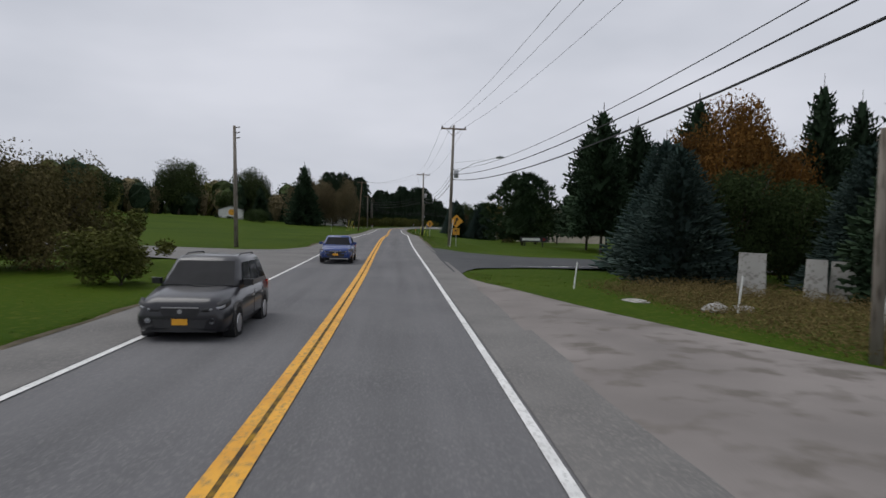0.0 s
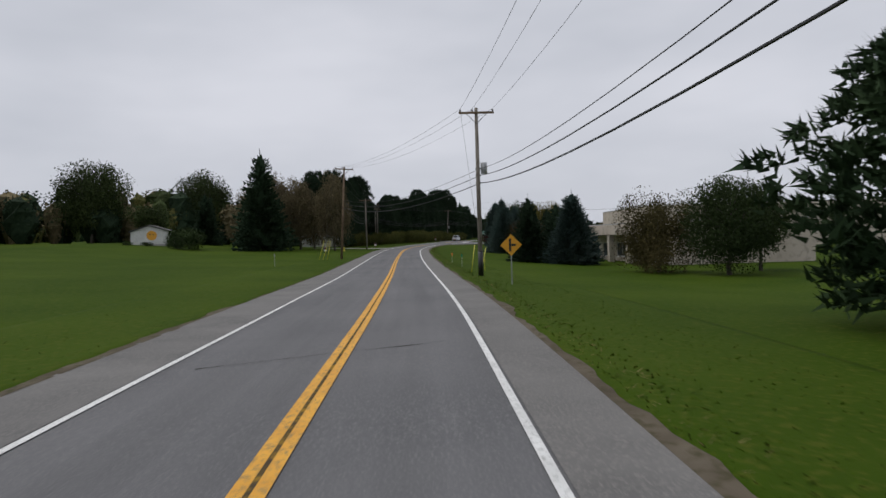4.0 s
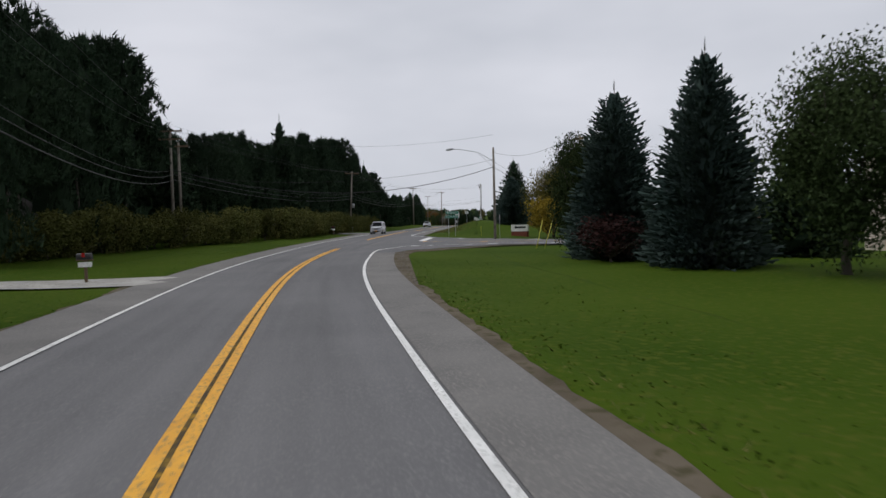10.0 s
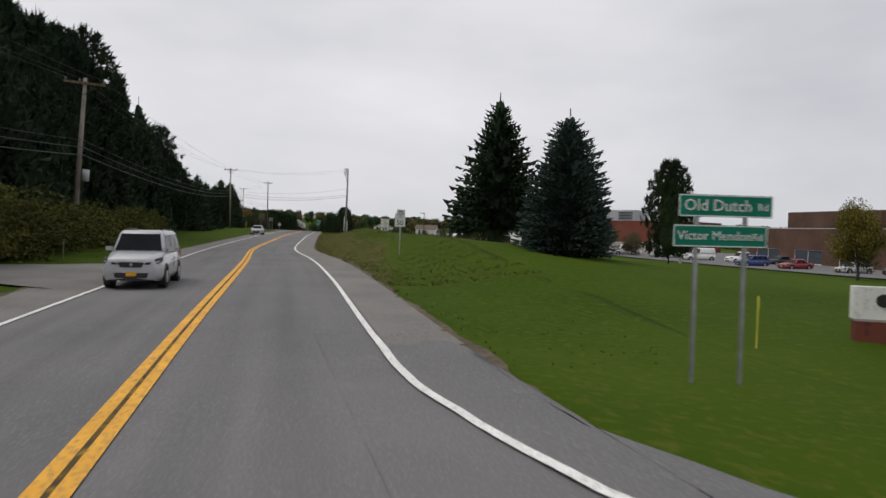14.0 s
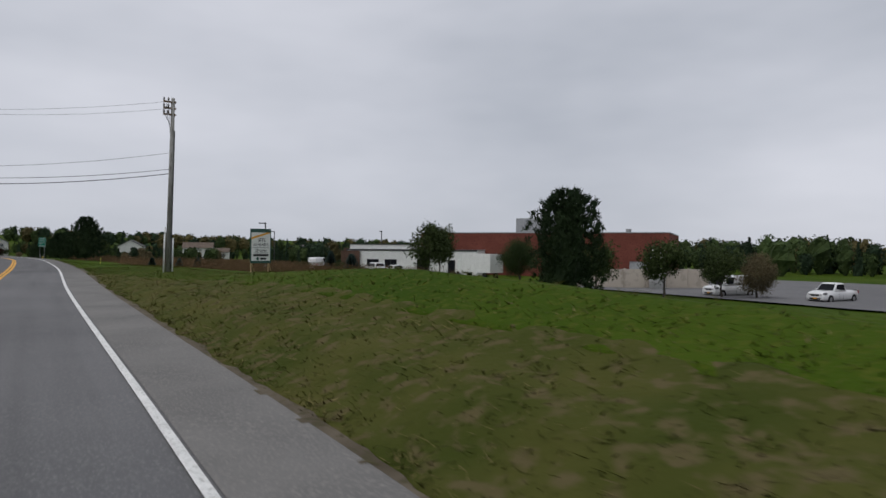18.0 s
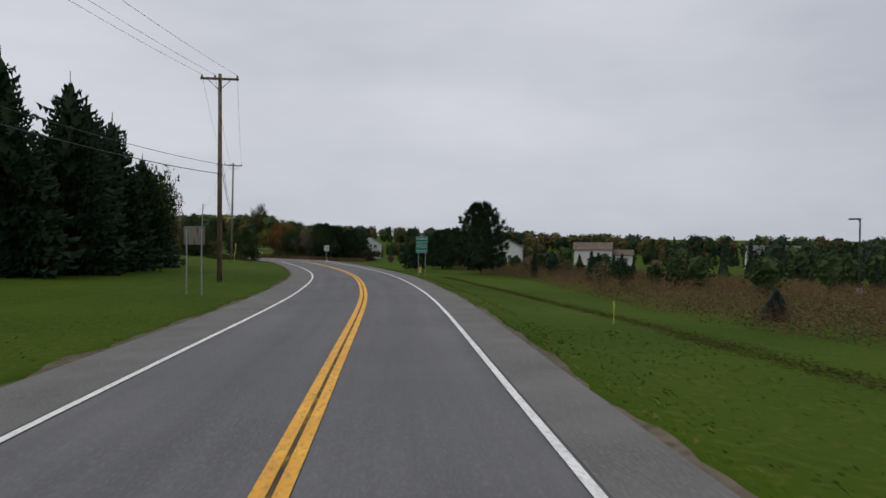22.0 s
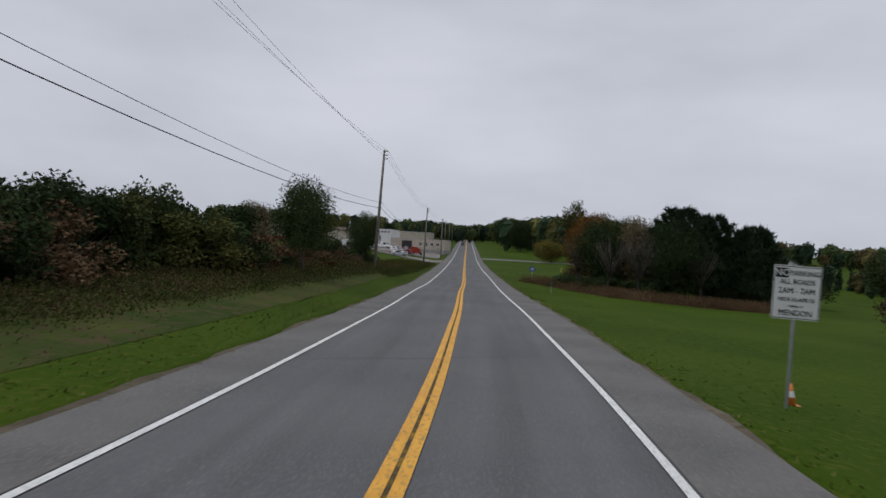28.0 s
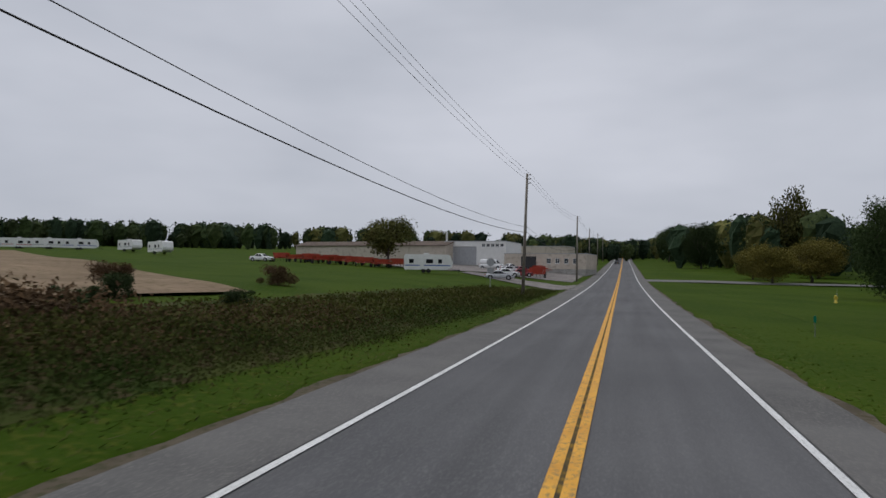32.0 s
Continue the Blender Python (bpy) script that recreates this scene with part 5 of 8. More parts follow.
    part("wiper", Shape().tube([(-w2 * 0.6, cab1 + 0.03, belt + 0.0), (w2 * 0.1, cab1 + 0.05, belt + 0.02)], 0.012, 4), BLACK_PLASTIC, ob)
    if kind == "pickup":
        part("load_bed", Shape().box(-w2 * 0.8, y0 + 0.2, belt - 0.3, w2 * 0.8, cab0 - 0.1, belt - 0.0), BLACK_PLASTIC, ob)
    return ob


def caravan(x, y, turn, length=7.0, label="white travel trailer with dark windows and a blue stripe", group="parked trailers", stripe=BLUE_SIGN):
    ob = thing("travel_trailer", label, "trailer", x, y, None, turn, group)
    prof = [(0.0, 0.75), (0.15, 0.5), (length - 0.9, 0.5), (length - 0.1, 0.95), (length, 1.5), (length - 0.35, 2.7), (length - 0.7, 2.9), (0.25, 2.9), (0.0, 2.65)]
    part("body", Shape().extrude_y(prof, 0.0, 2.4), WHITE_PAINT, ob)
    for a, w in ((0.8, 0.7), (length * 0.45, 1.1), (length * 0.7, 0.6)):
        win = part("window", Shape().box(a, -0.03, 1.5, a + w, 0.01, 2.15), BLACK_PLASTIC, ob)
        part("pane", Shape().box(a + 0.05, -0.04, 1.55, a + w - 0.05, -0.02, 2.1), CAR_GLASS, win)
    part("door", Shape().box(length * 0.32, -0.025, 0.6, length * 0.32 + 0.7, 0.01, 2.5), WHITE_SIGN, ob)
    part("stripe", Shape().box(0.1, -0.018, 1.1, length - 0.4, 0.0, 1.25), stripe, ob)
    for k in (-0.4, 0.4):
        part("wheel", Shape().disc_y(length * 0.45 + k, -0.02, 0.2, 0.34, 0.34), RUBBER, ob)
        part("wheel", Shape().disc_y(length * 0.45 + k, 2.2, 2.42, 0.34, 0.34), RUBBER, ob)
    part("drawbar", Shape().tube([(length - 0.1, 0.5, 0.55), (length + 1.1, 1.2, 0.5), (length - 0.1, 1.9, 0.55)], 0.05, 6), DARK_STEEL, ob)
    part("jack", Shape().tube([(length + 1.0, 1.2, 0.0), (length + 1.0, 1.2, 0.9)], 0.04, 6), DARK_STEEL, ob)
    part("roof_vent", Shape().box(length * 0.4, 0.8, 2.9, length * 0.4 + 0.8, 1.5, 3.15), WHITE_SIGN, ob)
    return ob


def guard_post(x, y, h=2.2, lean=0.0, label="yellow plastic guy-wire guard"):
    ob = thing("guy_guard", label, "guard", x, y, None, 0, "guy-wire guards", tilt=(0, lean))
    part("guard", Shape().tube([(0, 0, -0.1), (0, 0, h)], [0.032, 0.03], 8), GUARD, ob, smooth=True)
    return ob


def marker(x, y, h, material, label):
    ob = thing("marker_post", label, "marker post", x, y, None, heading(y))
    part("stake", Shape().box(-0.014, -0.012, -0.2, 0.014, 0.012, h), STEEL if material is not GUARD else GUARD, ob)
    wide = 0.03 if material is GUARD else 0.065
    part("blade", Shape().extrude_y([(wide * math.cos(0.5236 * k), h - 0.17 + 0.17 * math.sin(0.5236 * k)) for k in range(12)], -0.022, -0.013), material, ob)
    return ob


def mailbox(x, y, turn):
    ob = thing("mailbox", "dark mailbox on a wooden post with a white paper box", "mailbox", x, y, None, turn, "mailboxes")
    part("post", Shape().box(-0.05, -0.05, -0.2, 0.05, 0.05, 1.0), POLE_BROWN, ob)
    part("arm", Shape().box(-0.06, -0.35, 0.98, 0.06, 0.3, 1.03), POLE_BROWN, ob)
    ring = [(-0.12, 1.03), (0.12, 1.03), (0.12, 1.16), (0.085, 1.25), (0.0, 1.28), (-0.085, 1.25), (-0.12, 1.16)]
    part("box", Shape().extrude_y(ring, -0.32, 0.25), BLACK_PLASTIC, ob)
    part("flag", Shape().box(0.12, -0.1, 1.12, 0.135, 0.02, 1.3), TAIL_RED, ob)
    part("paper_box", Shape().box(-0.14, -0.25, 0.72, 0.14, 0.2, 0.92), WHITE_PAINT, ob)
    return ob


def hydrant(x, y):
    ob = thing("fire_hydrant", "yellow fire hydrant standing in the grass", "hydrant", x, y, None, heading(y))
    part("barrel", Shape().tube([(0, 0, -0.1), (0, 0, 0.1), (0, 0, 0.12), (0, 0, 0.6), (0, 0, 0.62), (0, 0, 0.72), (0, 0, 0.8)], [0.17, 0.17, 0.12, 0.11, 0.15, 0.12, 0.03], 12), HYDRANT, ob, smooth=True)
    for sx in (-1, 1):
        part("nozzle", Shape().tube([(0, 0, 0.5), (sx * 0.2, 0, 0.5)], 0.06, 8), HYDRANT, ob)
    part("flag_rod", Shape().tube([(0.1, 0, 0.6), (0.12, 0, 1.4)], 0.01, 5), STEEL, ob)
    return ob


def lot_lamp(x, y, h, turn=0.0, z=None):
    ob = thing("parking_lamp", "dark square parking lot lamp on a tall pole", "lamp", x, y, z, turn, "parking lot lamps")
    part("pole", Shape().box(-0.07, -0.07, 0.6, 0.07, 0.07, h), DARK_STEEL, ob)
    part("base", Shape().prism([(0.25 * math.cos(a * 0.785), 0.25 * math.sin(a * 0.785)) for a in range(8)], -1.0, 0.7), CONCRETE, ob)
    part("head", Shape().box(-0.1, -0.16, h - 0.12, 0.95, 0.16, h + 0.03), DARK_STEEL, ob)
    return ob


def pave_z(x, y):
    """Height of paved ground: flush with the road at its edge, a little over the turf beyond."""
    k, d = nearest(x, y)
    w = np.clip((np.abs(d) - 4.4) / 1.2, 0, 1)
    return (1 - w) * (MID[k, 2] + 0.003) + w * (ground_z(x, y) + 0.09 + 0.05 * np.clip((np.abs(d) - 9) / 5, 0, 1))


def apron(name, near, far, material, label, lift=0.0, n=60, m=30, category="driveway"):
    """Paving between two curved edges."""
    def curve(pts):
        p = spline([(x, y, 0.0) for x, y in pts], 0.5)[:, :2]
        s = np.concatenate([[0], np.cumsum(np.linalg.norm(np.diff(p, axis=0), axis=1))])
        t = np.linspace(0, s[-1], n + 1)
        return np.stack([np.interp(t, s, p[:, 0]), np.interp(t, s, p[:, 1])], 1)
    a, b = curve(near), curve(far)
    v = np.linspace(0, 1, m + 1)[:, None, None]
    p = (a[None] * (1 - v) + b[None] * v).reshape(-1, 2)
    k = np.arange((n + 1) * (m + 1)).reshape(m + 1, n + 1)
    f = np.stack([k[:-1, :-1], k[:-1, 1:], k[1:, 1:], k[1:, :-1]], -1).reshape(-1, 4)
    me = bpy.data.meshes.new(name)
    me.from_pydata(np.column_stack([p, pave_z(p[:, 0], p[:, 1]) + lift]).tolist(), [], f.tolist())
    me.materials.append(material)
    me.shade_smooth()
    return tagged(new(name, me), label, category, kind="structure")


def patch(name, corners, material, label, lift=0.05, n=14, m=14, category="pavement", parent=None):
    """A paved or bare piece that follows the ground between four corners."""
    a, b, c, d = [np.array(p, float) for p in corners]
    u, v = np.meshgrid(np.linspace(0, 1, n + 1), np.linspace(0, 1, m + 1))
    u, v = u.ravel()[:, None], v.ravel()[:, None]
    p = (a * (1 - u) + b * u) * (1 - v) + (d * (1 - u) + c * u) * v
    z = pave_z(p[:, 0], p[:, 1]) + lift - 0.09
    k = np.arange((n + 1) * (m + 1)).reshape(m + 1, n + 1)
    f = np.stack([k[:-1, :-1], k[:-1, 1:], k[1:, 1:], k[1:, :-1]], -1).reshape(-1, 4)
    me = bpy.data.meshes.new(name)
    me.from_pydata(np.stack([p[:, 0], p[:, 1], z], 1).tolist(), [], f.tolist())
    me.materials.append(material)
    me.shade_smooth()
    return tagged(new(name, me), label, category, kind="structure")

# ---- paved side areas ----
def line_strip(name, pts, width, material, label, lift=0.012, on_road=True, category="road marking"):
    """A painted line through a few places, smoothed."""
    p = spline([(x, y, 0.0) for x, y in pts], 0.5)
    d = np.gradient(p[:, :2], axis=0)
    d /= np.linalg.norm(d, axis=1, keepdims=True)
    nrm = np.stack([d[:, 1], -d[:, 0]], 1) * width / 2
    left, right = p[:, :2] - nrm, p[:, :2] + nrm
    v = []
    for q in (left, right):
        k, off = nearest(q[:, 0], q[:, 1])
        rz = pave_z(q[:, 0], q[:, 1])
        v.append(np.stack([q[:, 0], q[:, 1], rz + lift], 1))
    n = len(p)
    me = bpy.data.meshes.new(name)
    me.from_pydata(np.concatenate(v).tolist(), [], [(i, n + i, n + i + 1, i + 1) for i in range(n - 1)])
    me.materials.append(material)
    return tagged(new(name, me), label, category, kind="structure")


near_edge = [along(244.4, 2.4), along(245.0, 4.4), (2.89, 244.82), (4.00, 246.92), (6.01, 250.01), (8.82, 253.11), (13.68, 256.99), (19.77, 259.57), (33.90, 263.33), (60.00, 269.50), (110.00, 282.00)]
far_edge = [along(289.5, 2.6), along(288.6, 4.6), (12.75, 285.1), (12.0, 282.2), (11.5, 279.3), (12.7, 275.4), (16.29, 272.43), (21.89, 270.83), (33.95, 272.22), (60.00, 278.40), (110.00, 291.00)]
apron("side_road", near_edge, far_edge, ASPHALT, "grey asphalt side road joining the main road", 0.004, 160, 40, "road")
apron("corner_dirt", [along(222, 4.72), along(230, 4.78), along(238, 4.85), (2.84, 244.52)] + near_edge[3:8], [along(222, 4.95), along(228, 5.4), along(236, 5.75), along(243, 5.85), (4.55, 246.3), (6.50, 248.42), (9.12, 251.31), (13.97, 256.00), (19.86, 259.17)], CORNER_DIRT, "bare gravelly dirt around the corner", -0.03, 90, 8, "dirt strip")
line_strip("road_crack", [(2.22, 251.71), (2.81, 249.71), (3.50, 247.52), (3.99, 246.42)], 0.06, CRACK, "dark seam across the side road's corner", 0.008, category="crack")
line_strip("edge_line_near_corner", [along(J0 - 12, LANE_R(J0 - 12)), along(J0 - 9.6, LANE_R(J0 - 9.6)), (1.34, 246.12), (1.90, 248.22), (2.81, 250.11), (4.52, 252.31), (7.43, 255.31), (10.26, 257.40), (16.35, 260.27), (33.81, 264.93), (60.00, 271.00)], 0.15, WHITE_LINE, "white edge line sweeping into the side road", 0.04)
line_strip("edge_line_far_corner", [(60.00, 276.90), (33.94, 270.72), (21.88, 269.33), (17.67, 269.55), (14.0, 271.55), (11.3, 274.2), (10.32, 277.7), (10.36, 281.00), along(285.4, LANE_R(285.4) + 0.03), along(287.4, LANE_R(287.4)), along(289, LANE_R(289))], 0.15, WHITE_LINE, "white edge line sweeping out of the side road", 0.04)
line_strip("stop_line", [(10.95, 273.0), (7.9, 263.05)], 0.58, WHITE_LINE, "broad white stop line", 0.045)
for k in (-0.13, 0.13):
    line_strip("side_road_centre_line", [(8.1, 263.0 + k), (11.0, 263.15 + k), (20.0, 264.4 + k), (34.0, 267.3 + k)], 0.11, YELLOW, "yellow centre line of the side road", 0.05)
pebble_rng = np.random.default_rng(77)
peb_r = pebble_rng.uniform(223, 248, 900)
peb_d = 4.95 + pebble_rng.beta(1.4, 1.8, 900) * np.interp(peb_r, (223, 228, 236, 248), (0.1, 0.5, 0.75, 0.85))
peb_x, peb_y = along(peb_r, peb_d)
pebbles = Shape()
for px, py, pz, s in zip(peb_x, peb_y, pave_z(peb_x, peb_y) - 0.03, pebble_rng.gamma(1.6, 0.006, 900) + 0.004):
    a = px * 91.7
    pebbles.prism([(px + s * math.cos(a + q) * (1 + 0.3 * math.sin(5 * q + a)), py + s * math.sin(a + q)) for q in (0, 1.3, 2.4, 3.7, 5.0)], pz - 0.01, pz + s * 0.7, 0.55)
tagged(part("pebbles", pebbles, GRAVEL), "loose pale gravel on the dirt strip", "gravel", kind="stuff")
g_crack = random.Random(4)
line_strip("road_crack", [along(r, g_crack.uniform(-0.06, 0.06) - float(np.interp(r, (258, 268), (0.34, 0.02)))) for r in np.arange(J0, J1, 0.8)], 0.018, CRACK, "dark sealed crack along the road", 0.014, category="crack")
for k in range(6):
    r0 = (40, 93, 160, 305, 470, 560)[k]
    line_strip("road_crack", [along(r0 + 0.5 * j, -3.0 + j * 1.05 + g_crack.uniform(-0.25, 0.25)) for j in range(6)], 0.022, CRACK, "fine dark crack across the road", 0.011, category="crack")
apron("gravel_yard", [along(-60, 4.3), along(-30, 4.3), along(0, 4.3), along(20, 4.3), along(31, 4.4)], [along(-60, 26), along(-20, 23), along(5, 13.4), along(16, 8.6), along(28, 4.9)], GRAVEL, "pale gravel yard entrance", 0.0, 50, 14, "yard")
apron("driveway_right", [along(31, 4.3), along(35.0, 5.6), along(37.4, 8.6), along(38.6, 14), along(40, 26), along(42, 44)], [along(64, 4.3), along(57, 5.2), along(52.5, 8.0), along(50, 14), along(50.5, 26), along(52, 44)], NEW_ASPHALT, "dark asphalt driveway", 0.0, 50, 16)
line_strip("driveway_edge_line", [along(38.6, 8.0), along(39.4, 14), along(40.9, 26), along(42.8, 43)], 0.12, WHITE_LINE, "thin white line along the driveway", 0.012)
apron("driveway_left", [along(31, -4.6), along(36, -6.0), along(38.5, -10), along(40, -20), along(42, -40)], [along(60, -4.6), along(54, -6.0), along(50.5, -10), along(49, -20), along(50, -40)], SHOULDER, "pale asphalt driveway on the far side of the road", 0.0, 50, 16)
patch("house_walk", [along(226.5, -4.6), along(223, -21), along(224.5, -21), along(231, -4.6)], CONCRETE, "pale concrete drive to the white house", 0.090, 16, 4, "driveway")
patch("field_entrance", [along(298, -4.6), along(301, -10), along(306, -10), along(311, -4.6)], SHOULDER, "gravelly driveway mouth by the hedge", 0.090, 8, 8, "driveway")
patch("drive_right_far", [along(746, 4.8), along(750, 60), along(754, 60), along(757, 4.8)], SHOULDER, "pale drive across the lawn", 0.090, 24, 4, "driveway")
patch("farm_drive", [along(705, -4.6), along(735, -26), along(742, -26), along(722, -4.6)], GRAVEL, "gravel drive to the farm yard", 0.100, 14, 6, "driveway")
patch("farm_yard", [(58, 728), (20, 735), (14, 790), (54, 800)], GRAVEL, "gravel yard in front of the farm buildings", 0.110, 16, 16, "yard")
patch("bare_field", [along(508, -22), along(655, -19), along(735, -120), along(600, -190)], FIELD, "bare brown harvested field", 0.12, 40, 40, "field")
patch("parking_lot", [(80, 300), (128, 300), (150, 400), (92, 384)], ASPHALT, "asphalt parking lot below the road", 0.110, 24, 40, "parking lot")

# ---- vehicles on the road ----
DARK_GREY_CAR, BLUE_CAR, SILVER_CAR, WHITE_CAR = paint("dark_grey_car_paint", (0.007, 0.007, 0.010)), paint("blue_car_paint", (0.02, 0.05, 0.2)), paint("silver_car_paint", (0.42, 0.43, 0.45)), paint("white_car_paint", (0.72, 0.72, 0.72))
RED_CAR = paint("dark_red_car_paint", (0.22, 0.015, 0.02))
car("suv", "dark grey compact SUV driving on the road", -5.85, 15.7, heading(16) + 180, DARK_GREY_CAR, "suv", z=0.09)
car("sedan", "blue sedan driving on the road", -5.3, 39.5, heading(41) + 180, BLUE_CAR, "sedan", z=float(np.interp(41.5, MID[:, 1], MID[:, 2])))
car("suv", "silver boxy SUV with a roof rack driving on the road", 8.45, 299.0, heading(299) + 180, SILVER_CAR, "boxy", z=float(np.interp(299.0, MID[:, 1], MID[:, 2])))
car("sedan", "silver sedan driving on the road", 33.0, 384.0, heading(384) + 180, SILVER_CAR, "sedan", z=float(np.interp(384.0, MID[:, 1], MID[:, 2])))
car("sedan", "dark sedan far along the road", *along(900, -1.8), heading(890) + 180, DARK_GREY_CAR, "suv", z=float(np.interp(900 + RUN0, RUN, MID[:, 2])))

# ---- utility poles and their wires ----
behind = utility_pole(*along(2.0, 9.5), 11.6)
p_a = utility_pole(2.7, 65.8, 11.6, can=6.6, lean=1.0)
p_b = utility_pole(1.55, 126.0, 11.5, can=7.0, dark_foot=1.7)
p_c = utility_pole(-13.35, 172.0, 12.5, lean=3.5, wood=POLE_BROWN)
p_d = utility_pole(-13.8, 220.6, 10.5)
p_e = utility_pole(-15.0, 267.1, 11.0, arms=2)
p_f = utility_pole(6.5, 323.1, 10.9, lean=3.4, can=4.4)
p_g = utility_pole(34.6, 413.0, 12.0)
p_q = utility_pole(56.0, 467.2, 13.5, arms=1, cables=(0.565, 0.52), label="tall brown wooden utility pole with a crossarm", wood=POLE_BROWN)
p_r = utility_pole(62.6, 528.1, 14.5, cables=(0.565, 0.52), arm=2.6, lean=1.0)
p_s = utility_pole(62.5, 603.0, 12.6, cables=(0.565, 0.52), arm=0, lean=2.2, label="leaning bare wooden utility pole")
p_t = utility_pole(59.5, 676.2, 12.0, cables=(0.565, 0.52), arm=0, lean=1.5, label="bare wooden utility pole")
p_u = utility_pole(58.2, 732.9, 11.7, cables=(0.565, 0.52), arm=0, label="bare wooden utility pole")
rest = [utility_pole(*along(r, -8.6), 11.8, cables=(0.565, 0.52), arm=0, label="bare wooden utility pole") for r in (818, 880, 945)]
single = utility_pole(-14.6, 54.0, 9.4, arm=0, label="bare wooden pole standing in the grass", lean=-1.5)
spare = utility_pole(-14.6, 269.2, 9.8, arm=2.0)
chain = [behind, p_a, p_b, p_c, p_d, p_e, p_f, p_g, p_q, p_r, p_s, p_t, p_u, *rest]
first = [Vector((p.x + 3.0, p.y - 60, p.z + 0.4)) for p in behind]
string_wires(first, behind)
for one, two in zip(chain, chain[1:]):
    string_wires(one, two)

lamp_pole = thing("street_lamp", "wooden pole with a long-armed street lamp", "street lamp", 17.6, 270.3, None, heading(271))
part("pole", Shape().tube([(0, 0, -0.4), (0, 0, 5), (0, 0, 10.1)], [0.16, 0.14, 0.11], 12), POLE_WOOD, lamp_pole, smooth=True)
part("arm", Shape().tube([(0, 0, 8.6), (-1.6, 0, 9.6), (-3.6, 0, 10.0), (-4.6, 0, 10.05)], 0.035, 6), STEEL, lamp_pole)
part("arm_brace", Shape().tube([(0, 0, 7.9), (-1.6, 0, 9.5)], 0.02, 5), STEEL, lamp_pole)
part("lamp_head", Shape().tube([(-4.3, 0, 10.07), (-4.6, 0, 10.05), (-5.0, 0, 10.0), (-5.2, 0, 9.97)], [0.06, 0.13, 0.14, 0.04], 10), STEEL, lamp_pole, "grey cobra-head lamp", True)
lamp_a = thing("street_lamp", "street lamp on a long arm from the utility pole", "street lamp", 2.7, 65.8, None, heading(66))
part("arm", Shape().tube([(0.15, 0, 6.9), (2.2, -0.4, 8.0), (4.3, -0.9, 8.55)], 0.03, 6), STEEL, lamp_a)
part("arm_brace", Shape().tube([(0.15, 0, 8.0), (3.2, -0.6, 8.35)], 0.012, 5), STEEL, lamp_a)
part("lamp_head", Shape().tube([(4.2, -0.9, 8.55), (4.6, -1.0, 8.6), (5.0, -1.05, 8.55)], [0.08, 0.16, 0.05], 10), STEEL, lamp_a, "grey cobra-head lamp", True)
top = Vector((17.6, 270.3, gz(17.6, 270.3)))
for k, (z, r) in enumerate(((6.1, 0.03), (6.9, 0.012), (9.6, 0.01))):
    far = p_e[min(k + 3, 5)] if k < 2 else p_e[0]
    wire(far, top + Vector((0, 0, z + 1.9)), 2.5 if k == 0 else 1.5, r, "overhead cable slung across the road")
side_pole = utility_pole(20.6, 254.4, 9.9, turn=-70, label="wooden utility pole with a crossarm beside the side road")
for k, z in enumerate((8.0, 8.6, 9.6)):
    wire(top + Vector((0, 0, z)), side_pole[5 - k if k < 2 else 0], 0.9, 0.02 if k == 0 else 0.011)
far_pole = utility_pole(60.0, 272.0, 10.5, turn=-80)
string_wires(side_pole, far_pole)

# pole with a cluster of three at the crest
p_p = thing("utility_pole", "tall grey utility pole with conduit pipes and a cluster of insulators", "utility pole", 50.4, 390.85, None, heading(391), tilt=(0, 1.3))
part("pole", Shape().tube([(0, 0, -0.4), (0, 0, 6), (0, 0, 11.7)], [0.18, 0.15, 0.12], 12), POLE_GREY, p_p, smooth=True)
part("conduit", Shape().tube([(-0.27, 0.05, -0.3), (-0.25, 0.05, 3.0)], 0.06, 10), WHITE_PAINT, p_p, "white plastic conduit", True)
part("conduit_strap", Shape().box(-0.34, -0.02, 1.4, -0.1, 0.12, 1.45).box(-0.34, -0.02, 2.6, -0.1, 0.12, 2.65), DARK_STEEL, p_p)
part("conduit", Shape().tube([(0.26, -0.05, -0.3), (0.24, -0.05, 2.3)], 0.06, 8), WHITE_PAINT, p_p, "white plastic conduit", True)
part("conduit", Shape().tube([(0.16, -0.12, 0.3), (0.14, -0.1, 9.5)], 0.03, 6), DARK_STEEL, p_p)
for k in range(3):
    part("bracket", Shape().box(-0.62, -0.1, 11.35 - 0.42 * k, 0.2, -0.02, 11.47 - 0.42 * k), POLE_BROWN, p_p)
    for u in (-0.58, -0.3):
        part("insulator", Shape().tube([(u, -0.06, 11.45 - 0.42 * k), (u, -0.06, 11.58 - 0.42 * k), (u, -0.06, 11.7 - 0.42 * k)], [0.03, 0.07, 0.04], 7), PORCELAIN, p_p)
    part("jumper", Shape().tube([(-0.58 + 0.15 * k, -0.1, 11.3), (-0.5 + 0.12 * k, -0.3, 10.4), (-0.15, -0.15, 9.9 - 0.3 * k)], 0.015, 5), WIRE, p_p)
bpy.context.view_layer.update()
pp = [p_p.matrix_world @ Vector((-0.5 if z > 11 else -0.14, 0, z)) for z in (11.4, 11.0, 8.0, 6.9, 6.6)]
for a, b, r in zip(pp, (p_g[0], p_g[2], p_g[3], p_g[4], p_g[5]), (0.009, 0.009, 0.012, 0.018, 0.026)):
    wire(a, b, 0.8, r)

